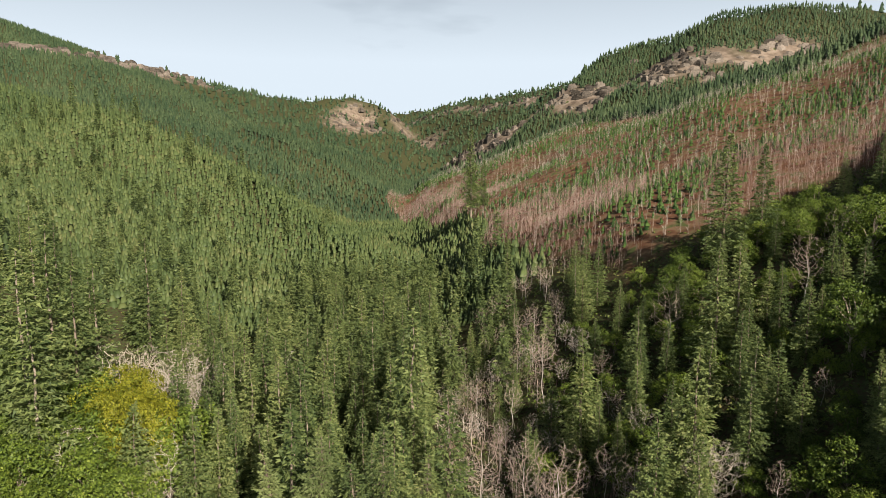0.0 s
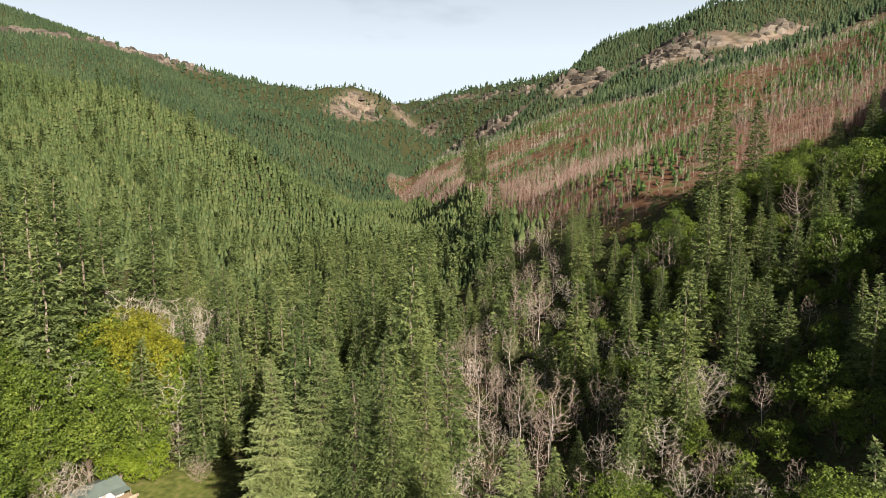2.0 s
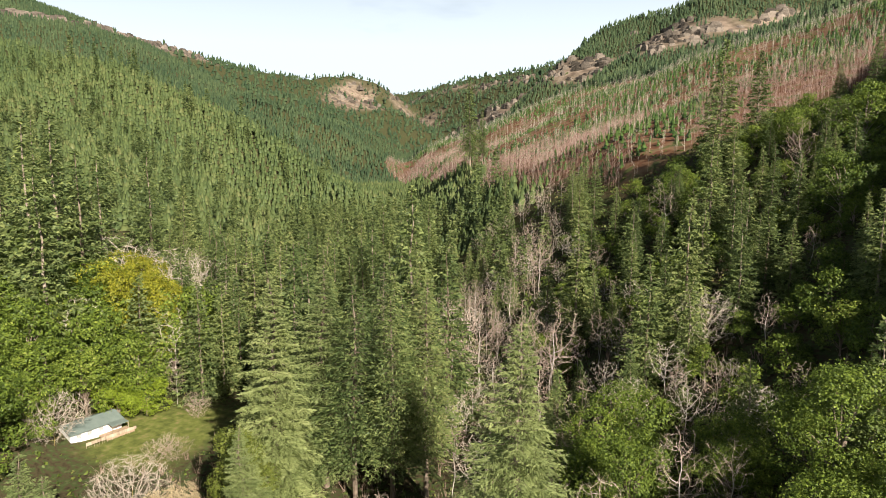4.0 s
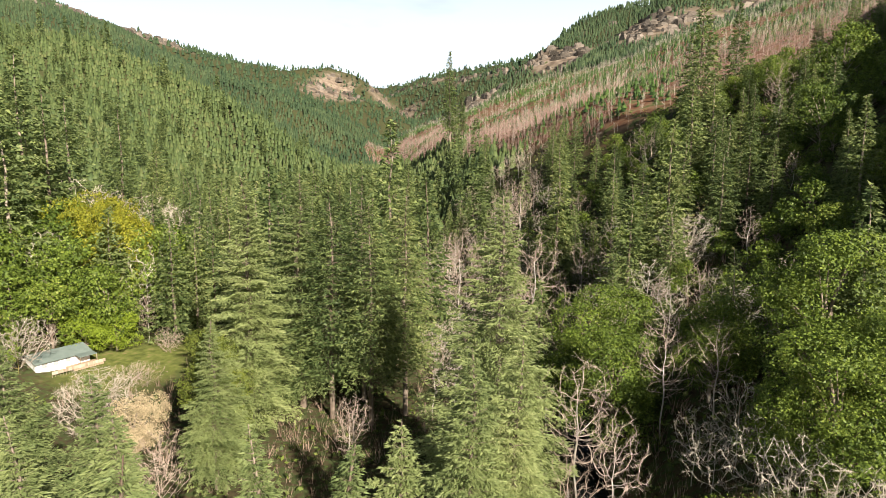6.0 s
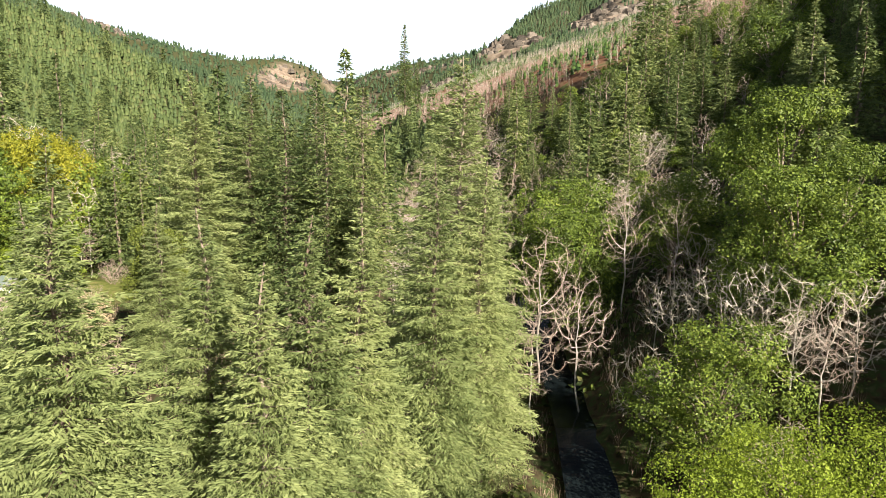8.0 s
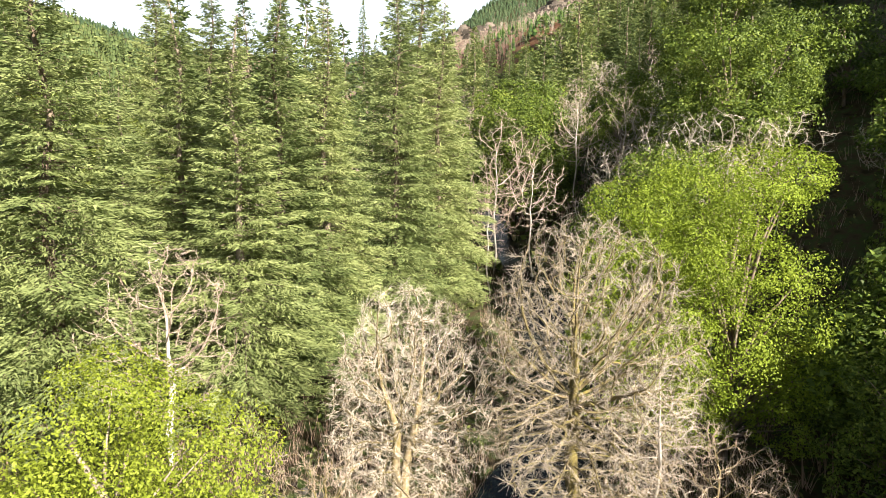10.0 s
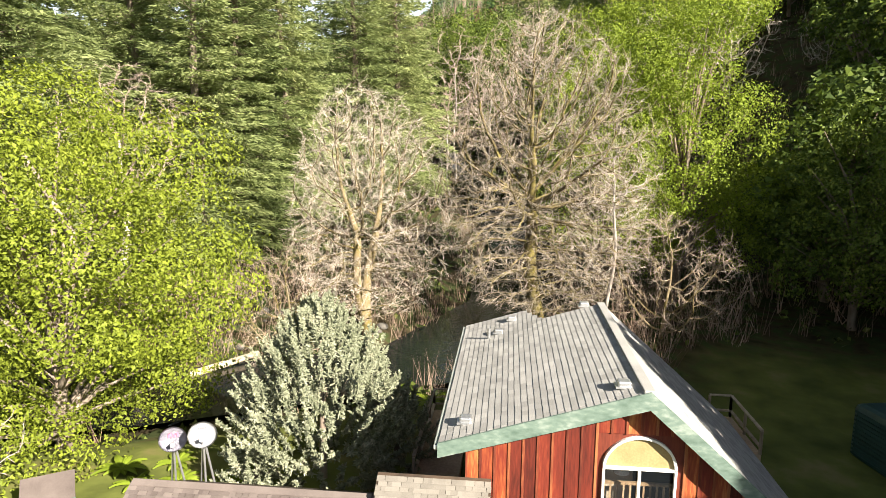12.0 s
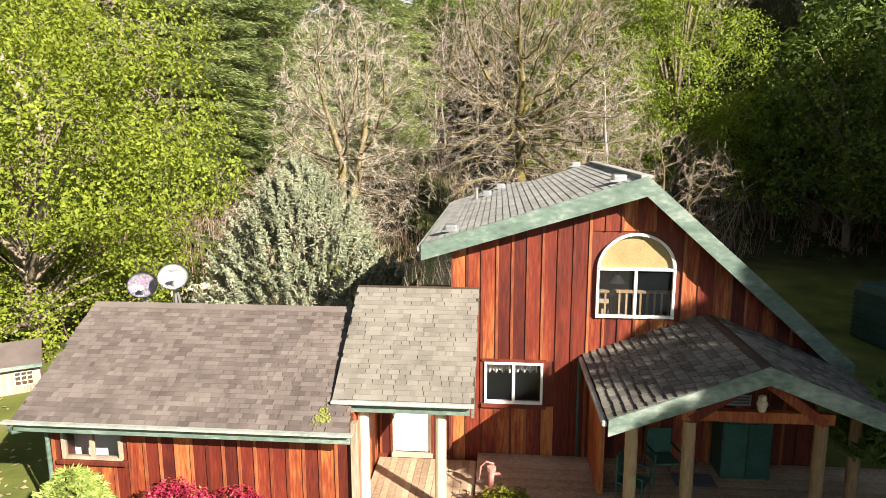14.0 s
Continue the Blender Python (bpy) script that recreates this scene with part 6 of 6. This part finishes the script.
# ---- creek ----
pts = [Vector((x, y, 0)) for x, y, _ in CREEK]
fine = []
for a, b in zip(pts, pts[1:]):
    for k in range(8):
        fine.append(a.lerp(b, k / 8))
bm = bmesh.new()
last = None
for k, p in enumerate(fine):
    d = (fine[min(k + 1, len(fine) - 1)] - fine[max(0, k - 1)]).normalized()
    s = Vector((-d.y, d.x, 0))
    z = float(height(p.x, p.y, False)) + 0.75
    row = [bm.verts.new((*(p + s * w)[:2], z)) for w in (-3.4, -1.5, 1.5, 3.4)]
    if last:
        for j in range(3):
            bm.faces.new((last[j], last[j + 1], row[j + 1], row[j]))
    last = row
lone("creek", bm, water, "dark slow creek water between wooded banks", "creek", kind="structure")
bm = bmesh.new()
rr = random.Random(9)
for k in range(26):
    x, y = -17 + rr.gauss(0, 3.0), 26.3 + rr.gauss(0, 0.9)
    bmesh.ops.create_icosphere(bm, subdivisions=2, radius=1, matrix=Matrix.Translation((x, y, -1.92)) @ Matrix.Rotation(rr.uniform(0, 3), 4, "Z") @ Matrix.Diagonal((rr.uniform(0.3, 0.9), rr.uniform(0.08, 0.2), 0.06, 1)))
lone("rapids", bm, foam_white, "white water where the creek runs over stones", "rapids", kind="stuff")
bm = bmesh.new()
for k in range(70):
    t_ = rr.random()
    x, y = -40 + 48 * t_ + rr.gauss(0, 1), 20 + 22 * t_ + rr.gauss(0, 3.2)
    r_ = rr.uniform(0.12, 0.5)
    bmesh.ops.create_icosphere(bm, subdivisions=2, radius=r_, matrix=Matrix.Translation((x, y, float(height(x, y, False)) + r_ * 0.2)) @ Matrix.Diagonal((1, rr.uniform(0.6, 1), 0.6, 1)))
lone("creek_stones", bm, noisy("grey creek stones", [(0.3, (0.05, 0.047, 0.042)), (0.7, (0.17, 0.16, 0.14))], 1.5, 0.8, 0.4, 8, per="island"), "grey rounded stones along the creek bed", "stones", kind="stuff")
log = tagged(new("fallen_log"), "pale fallen log lying across the creek", "log")
v_, f_ = tube([(-15.6, 29.4, -1.15), (-14.4, 31.0, -1.05), (-13.2, 32.6, -0.95)], [0.2, 0.19, 0.15], 12)
o_ = new("stem", raw_mesh("stem", v_, f_, log_pale, True))
o_.parent = log

# ---- trees and shrubs near the house ----


def set_down(ob, x, y, turn=0.0, sink=0.2, scale=1.0):
    ob.matrix_basis = pose(x, y, float(height(x, y, False)) - sink, 0, 0, turn)
    ob.scale = (scale, scale, scale)
    return ob


maple = bare_tree(101, 19.5, 6.6, 3800, 0.33, 0.40, (bark_moss, bough_moss), "large leafless bigleaf maple with mossy limbs", low=0.08, trunk_to=0.52, tip=0.014, twig=0.75, per=5, split=twigs_pale, stems=2, rise=0.02, sag=0.2)
set_down(maple, 2.3, 37.0)
maple_b = bare_tree(102, 15.2, 4.8, 2500, 0.31, 0.30, (bark_moss, bough_moss), "leafless maple with upright pale crown and mossy limbs", low=0.07, trunk_to=0.5, tip=0.013, twig=0.75, per=5, split=twigs_pale, stems=2, rise=0.10, sag=0.2)
set_down(maple_b, -7.9, 36.2)
maple_c = bare_tree(103, 15.5, 5.0, 700, 0.45, 0.24, (bark_pale, twigs_red), "leafless brownish alder crown beside the firs", low=0.2, trunk_to=0.5, tip=0.012, per=5, split=twigs_red)
set_down(maple_c, -24.2, 38.2)
birch = bare_tree(104, 11.5, 2.4, 260, 0.4, 0.10, (bark_pale, bark_pale), "slender leafless white birch beside the maple", low=0.25, trunk_to=0.85, tip=0.010, per=7, split=twigs_pale, rise=0.25)
set_down(birch, 6.0, 34.9)
low_bare = bare_tree(105, 7.5, 4.6, 620, 0.38, 0.13, (bark_moss, bark_moss), "low spreading leafless tree with drooping twigs", low=0.08, trunk_to=0.3, tip=0.010, per=5, split=twigs_red, rise=0.0, sag=0.15)
set_down(low_bare, 9.2, 35.5)
low_bare2 = bare_tree(106, 7.0, 4.2, 560, 0.38, 0.12, (bark_moss, bark_moss), "low leafless bank tree with tangled brown twigs", low=0.06, trunk_to=0.3, tip=0.010, per=5, split=twigs_red, rise=0.0, sag=0.15)
set_down(low_bare2, -11.8, 33.0)

laurel_lobes = round_tree(110, 15.6, 6.8, 80000, 0.082, leaves_laurel, "big yellow green broadleaf tree full of glossy leaves", lobes_n=44, low=-0.04)
set_down(laurel_lobes, -16.6, 21.6)
bright_a = round_tree(111, 24.0, 7.2, 62000, 0.088, leaves_bright, "tall bright green broadleaf tree behind the maple", lobes_n=40, low=0.05)
set_down(bright_a, 12.6, 46.2)
bright_b = round_tree(112, 22.5, 5.6, 42000, 0.088, leaves_bright, "tall bright green broadleaf tree behind the maple", lobes_n=32, low=0.05)
set_down(bright_b, 6.6, 44.0)
dark_a = round_tree(113, 15.0, 5.6, 22000, 0.115, leaves_dark, "dark evergreen broadleaf tree in shade", lobes_n=24, three=True)
set_down(dark_a, 21.0, 39.0)
set_down(copy_thing(dark_a, Matrix()), 23.0, 34.0, 130, scale=0.9)
set_down(copy_thing(dark_a, Matrix()), 25.5, 47.0, 70, scale=1.15)


def tufted(seed, tall, wide, count, long_, mat, name, label, category, trunk_r=0.16, power=0.8, squash=1.0, bushy=0.0, lean=0.6):
    """A dense needle shrub or small conifer: short needle shoots over a full crown, each of three blades."""
    r = random.Random(seed)
    v, f = [], []
    for _ in range(count):
        t = 1 - (1 - r.random()) ** 0.75
        a = r.random() * 6.283
        bumps = 1 + 0.20 * math.sin(3 * a + 5 * t) + 0.16 * math.sin(7 * a - 9 * t + seed)
        rad = wide * (math.sin(math.pi * min(1, 0.5 + 0.5 * t)) ** power if bushy else (1 - t) ** power + 0.05) * bumps * r.uniform(0.72, 1.05)
        p = Vector((math.cos(a) * rad, math.sin(a) * rad, tall * t * squash + 0.05))
        way = Vector((math.cos(a), math.sin(a), lean + r.uniform(-0.3, 0.5))).normalized()
        for k in range(3):
            d = (way + 0.55 * Vector((r.gauss(0, 1), r.gauss(0, 1), r.gauss(0, 1)))).normalized()
            s = d.orthogonal().normalized() * long_ * 0.22
            b = len(v)
            tip = p + d * long_ * r.uniform(0.7, 1.3)
            v += [p - s, p + s, tip]
            f.append((b, b + 1, b + 2))
    trunk = tube([(0, 0, -0.3), (0.03, 0, tall * 0.4), (0, 0.02, tall * 0.9)], [trunk_r, trunk_r * 0.7, 0.02], 7)
    return stand_tree(name, trunk, (v, f), (bark_fir, mat), label, category, "")


def plumed(seed, tall, wide, plumes, label):
    """A bushy spruce built of upright, finger-like plumes of short needle shoots."""
    r = random.Random(seed)
    v, f = [], []
    for k in range(plumes):
        t = (k + r.random()) / plumes
        a = k * 2.39996 + r.uniform(-0.3, 0.3)
        rad = wide * (math.sin(math.pi * (0.30 + 0.70 * t)) ** 0.75) * r.uniform(0.55, 1.05)
        p = Vector((math.cos(a) * rad, math.sin(a) * rad, 0.15 + tall * 0.86 * t + r.uniform(-0.2, 0.2)))
        way = Vector((math.cos(a) * (0.9 - 0.75 * t), math.sin(a) * (0.9 - 0.75 * t), 0.45 + 0.75 * t)).normalized()
        long_ = r.uniform(0.45, 0.95)
        for m_ in range(70):
            q = r.random()
            s = p + way * long_ * q
            d = (way * 0.7 + Vector((r.gauss(0, 1), r.gauss(0, 1), r.gauss(0, 1)))).normalized()
            end = s + d * 0.15 * (1.1 - 0.6 * q)
            e = d.orthogonal().normalized() * 0.020
            b = len(v)
            v += [s - e, s + e, end + e * 0.7, end - e * 0.7]
            f.append((b, b + 1, b + 2, b + 3))
    trunk = tube([(0, 0, -0.3), (0.03, 0, tall * 0.4), (0, 0.02, tall * 0.9)], [0.16, 0.1, 0.02], 7)
    return stand_tree("blue_spruce", trunk, (v, f), (bark_fir, needles_blue), label, "conifer", "")


set_down(plumed(120, 6.7, 2.75, 760, "silvery blue bushy spruce beside the red house"), -5.6, 19.4)
set_down(plumed(121, 3.0, 1.3, 90, "small silvery spruce beside the larger one"), -3.3, 20.6)
set_down(plumed(124, 2.2, 1.2, 70, "low silvery spruce bough spreading beside the wing"), -7.2, 17.6)
cypress = tufted(122, 1.95, 1.0, 6000, 0.11, foliage("lime green needles", (0.15, 0.21, 0.035), (0.38, 0.45, 0.13), None, 0.3, 0.6, 2.0, 0), "golden_shrub", "lime green drooping garden conifer before the window", "shrub", 0.06, 0.7, bushy=0, lean=-0.2)
set_down(cypress, -6.45, 9.25)
pine = tufted(123, 1.4, 0.9, 3600, 0.17, foliage("long pine needles", (0.08, 0.13, 0.03), (0.20, 0.28, 0.07), None, 0.3, 0.5, 1.0, 0), "small_pine", "small pine with long green needles beside the porch", "pine", 0.07, 0.6, bushy=1)
pine.matrix_basis = pose(7.55, 10.9, 1.0)
stem = new("stem", raw_mesh("stem", *tube([(0, 0, -1.9), (0.03, 0, -0.8), (0, 0, 0.3)], [0.11, 0.1, 0.06], 9), bark_fir, True))
stem.parent = pine


def leafy_bush(seed, wide, tall, count, size, mat, label, name="garden_shrub", category="shrub"):
    r = random.Random(seed)
    lobes = [(r.uniform(-1, 1) * wide * 0.55, r.uniform(-1, 1) * wide * 0.4, tall * r.uniform(0.35, 0.7), wide * r.uniform(0.3, 0.45)) for _ in range(7)]
    out = [[], []]
    for x, y, z, rad in lobes:
        v, f = tube([(x * 0.2, y * 0.2, -0.1), (x * 0.6, y * 0.6, z * 0.6), (x, y, z)], [0.03, 0.022, 0.012], 5)
        o = len(out[0])
        out[0].extend(v)
        out[1].extend(tuple(i + o for i in q) for q in f)
    root = new(name)
    tagged(root, label, category)
    for nm, data, mt in (("stems", out, bark_fir), ("leaves", leaf_blob(r, lobes, count, size, 0.8), mat)):
        o = new(nm, raw_mesh(nm, *data, mt))
        o.parent = root
    return root


set_down(leafy_bush(130, 1.3, 1.9, 8000, 0.034, leaves_red, "crimson leaved shrub before the red wing"), -4.35, 9.45)
set_down(leafy_bush(131, 0.8, 1.6, 4500, 0.034, leaves_red, "crimson and yellow shrub before the red wing"), -5.75, 9.3)
set_down(leafy_bush(132, 0.6, 0.75, 900, 0.05, leaves_gold, "small yellow green shrub at the deck edge"), 0.75, 10.55, sink=-0.3)
set_down(leafy_bush(133, 0.7, 0.8, 900, 0.06, leaves_dark, "small dark green shrub at the porch edge"), 2.6, 9.6)


def fern(seed):
    r = random.Random(seed)
    v, f = [], []
    for k in range(13):
        a, long_ = 6.283 * k / 13 + r.uniform(-0.2, 0.2), r.uniform(0.6, 1.0)
        d, s = Vector((math.cos(a), math.sin(a), 0)), Vector((-math.sin(a), math.cos(a), 0))
        prev = None
        for j in range(7):
            q = j / 6
            p = d * long_ * q + Vector((0, 0, 0.75 * long_ * (q - 0.85 * q * q)))
            w = 0.13 * math.sin(math.pi * (0.12 + 0.85 * q))
            o = len(v)
            v += [p - s * w - Vector((0, 0, 0.03)), p + Vector((0, 0, 0.02)), p + s * w - Vector((0, 0, 0.03))]
            if prev is not None:
                f += [(prev, prev + 1, o + 1, o), (prev + 1, prev + 2, o + 2, o + 1)]
            prev = o
    root = tagged(new("fern"), "bright green sword fern clump by the creek", "fern", "creek ferns")
    o = new("fronds", raw_mesh("fronds", v, f, leaves_bright))
    o.parent = root
    return root


fern_a = fern(1)
ferns = [(-11.6, 18.2), (-10.3, 18.6), (-9.4, 18.1), (-12.6, 19.0), (-8.6, 18.9), (-10.9, 19.6), (-2.9, 26.4), (-1.6, 26.9)]
for k, (x, y) in enumerate(ferns):
    set_down(fern_a if k == 0 else copy_thing(fern_a, Matrix()), x, y, 47 * k, 0.02, 0.8 + 0.08 * (k % 4))

# Unseen trees added beyond the yard and behind the view, to shade it in the afternoon.
shade_trees = [round_tree(96 + k, 18, 3.4, 4600, 0.34, label="dense evergreen tree out of view beside the yard", lobes_n=24, three=True) for k in range(2)]
# The six from x 36 to 56 are there to cut sky light.
for x, y, h, w in ((14.2, -0.3, 12.9, 0.8), (15.0, 1.0, 14.3, 1.15), (15.6, 2.9, 14.2, 1.2), (22, -1.0, 20.6, 0.72), (22.5, -2.7, 19.3, 0.42), (36, 2, 24, 1.6), (42, 8, 26, 1.6), (46, -4, 26, 1.6), (50, 12, 27, 1.6), (38, 14, 25, 1.6), (56, 4, 28, 1.6), (22, 0.4, 21, 0.85), (22, 2.4, 21.5, 0.9), (22, 4.8, 22.5, 0.95), (24, 7.5, 21, 0.9), (18.5, 7.0, 15, 1.0)):
    plant(shade_trees, x, y, h, 18, wide=w)
for x, y, h, w in ((24, 9.5, 18, 0.8), (26, 13, 18, 0.9), (29, 16, 18.5, 0.9), (31, 20, 20, 0.9), (34, 24, 20.5, 1.0), (37, 29, 21.5, 1.0), (40, 34, 22.5, 1.0), (44, 39, 24, 1.0), (27, 5, 17, 0.7)):
    plant(broad_far, x, y, h, 15, wide=w)
set_down(bare_tree(107, 5.0, 2.6, 220, 0.3, 0.07, (bark_pale, bark_pale), "pale leafless shrub beside the shed", low=0.08, trunk_to=0.2, tip=0.007, twig=0.4, per=3, split=twigs_red), -15.6, 14.6)


def clumps(name, seed, box_, step, keep, size, quads, leaf, mat, label, sink=0.3):
    """Undergrowth as one mesh: low mounds of tilted leaf quads."""
    x, y = strewn(seed, *box_, step, keep)
    r = np.random.default_rng(seed)
    n = len(x)
    z = height(x, y, False) - sink
    rad = size * r.uniform(0.5, 1.3, n)
    d = r.normal(0, 1, (n, quads, 3))
    d /= np.linalg.norm(d, axis=-1, keepdims=True)
    d[..., 2] = np.abs(d[..., 2])
    p = np.stack([x, y, z], -1)[:, None] + d * rad[:, None, None] * r.uniform(0.5, 1.0, (n, quads, 1))
    nr = d + 0.8 * r.normal(0, 1, d.shape)
    a = np.cross(nr, r.normal(0, 1, d.shape))
    a /= np.linalg.norm(a, axis=-1, keepdims=True)
    b = np.cross(nr, a)
    b /= np.linalg.norm(b, axis=-1, keepdims=True)
    s = (leaf * r.uniform(0.6, 1.4, (n, quads, 1)))
    V = np.stack([p - a * s, p - b * s * 0.6, p + a * s, p + b * s * 0.6], 2).reshape(-1, 3)
    F = np.arange(len(V)).reshape(-1, 4)
    tagged(new(name, raw_mesh(name, V, F, mat)), label, "undergrowth", kind="stuff")


def stems_stuff(name, seed, box_, step, keep, tall, per, width, mat, label):
    """Leafless brush as one mesh: sheaves of thin upright stems."""
    x, y = strewn(seed, *box_, step, keep)
    r = np.random.default_rng(seed)
    n = len(x)
    z = height(x, y, False) - 0.1
    p = np.stack([x, y, z], -1)[:, None] + np.concatenate([r.normal(0, min(0.25, tall * 0.6), (n, per, 2)), np.zeros((n, per, 1))], -1)
    t = tall * r.uniform(0.5, 1.2, (n, per, 1))
    q = p + np.concatenate([r.normal(0, 0.28, (n, per, 2)), np.ones((n, per, 1))], -1) * t
    s = np.concatenate([r.normal(0, 1, (n, per, 2)), np.zeros((n, per, 1))], -1)
    s = s / np.linalg.norm(s, axis=-1, keepdims=True) * width
    V = np.stack([p - s, p + s, q], 2).reshape(-1, 3)
    F = np.arange(len(V)).reshape(-1, 3)
    tagged(new(name, raw_mesh(name, V, F, mat)), label, "brush", kind="stuff")


def free_ground(x, y):
    d, _ = way_to(x, y, CREEK)
    return (d > 3.2) & (lawn_at(x, y) < 0.25) & (np.hypot(x + 1, y - 13) > 12)


brush_green = foliage("undergrowth leaves", (0.035, 0.055, 0.012), (0.12, 0.16, 0.03), (0.22, 0.19, 0.08), 0.2, 0.7, 0.05, 0)
twig_brush = noisy("brown brush twigs", [(0.3, (0.15, 0.10, 0.075)), (0.7, (0.36, 0.27, 0.21))], 0.05, 0.9, 0.0, 0.5, per="island", sway=0.6)
clumps("bank_undergrowth", 11, (-60, 60, 20, 130), 1.9, lambda x, y, r: free_ground(x, y) & (r < 0.75) & (uw(x, y)[1] > -12), 0.9, 12, 0.20, brush_green, "mixed green undergrowth on the creek banks")
clumps("slope_undergrowth", 12, (-80, 140, 90, 350), 3.4, lambda x, y, r: (cut_at(x, y) < 0.4) & (uw(x, y)[1] > 18) & (uw(x, y)[0] > 80) & (r < 0.9), 2.0, 11, 0.55, brush_green, "dense green undergrowth on the shaded slope")
clumps("floor_undergrowth", 13, (-260, 20, 30, 330), 3.2, lambda x, y, r: free_ground(x, y) & (uw(x, y)[1] < 20) & (r < 0.7), 1.3, 9, 0.42, brush_green, "undergrowth between the valley firs")
stems_stuff("bank_brush", 14, (-60, 60, 22, 120), 2.2, lambda x, y, r: free_ground(x, y) & (r < 0.6), 2.2, 12, 0.022, twig_brush, "leafless brown brush along the creek")
stems_stuff("valley_brush", 15, (-110, 40, 40, 260), 3.2, lambda x, y, r: free_ground(x, y) & (r < 0.5) & (rough(x, y, 14, 3) > 0), 3.4, 12, 0.05, twig_brush, "leafless reddish brush on the valley floor")
clumps("cut_shrubs", 16, (-420, 400, 300, 1100), 6.5, lambda x, y, r: (cut_at(x, y) > 0.3) & (r < 0.45 + 0.8 * rough(x, y, 30, 5)), 1.7, 8, 0.7, brush_green, "green shrubs on the logged slope", 0.5)
stems_stuff("creek_brush", 17, (-24, 14, 27, 45), 1.15, lambda x, y, r: free_ground(x, y) & (r < 0.7), 2.3, 12, 0.016, twig_brush, "tangled brown brush under the leafless maples")
stems_stuff("lawn_grass", 18, (-17, -7.4, 5.5, 17.5), 0.13, lambda x, y, r: (lawn_at(x, y) > 0.3) & ~((x > -8.2) & (y > 9.8)), 0.09, 6, 0.006, foliage("lawn blades", (0.075, 0.090, 0.022), (0.15, 0.17, 0.045), (0.24, 0.20, 0.09), 0.2, 0.6, 0.5, 0), "short worn lawn grass beside the wing")
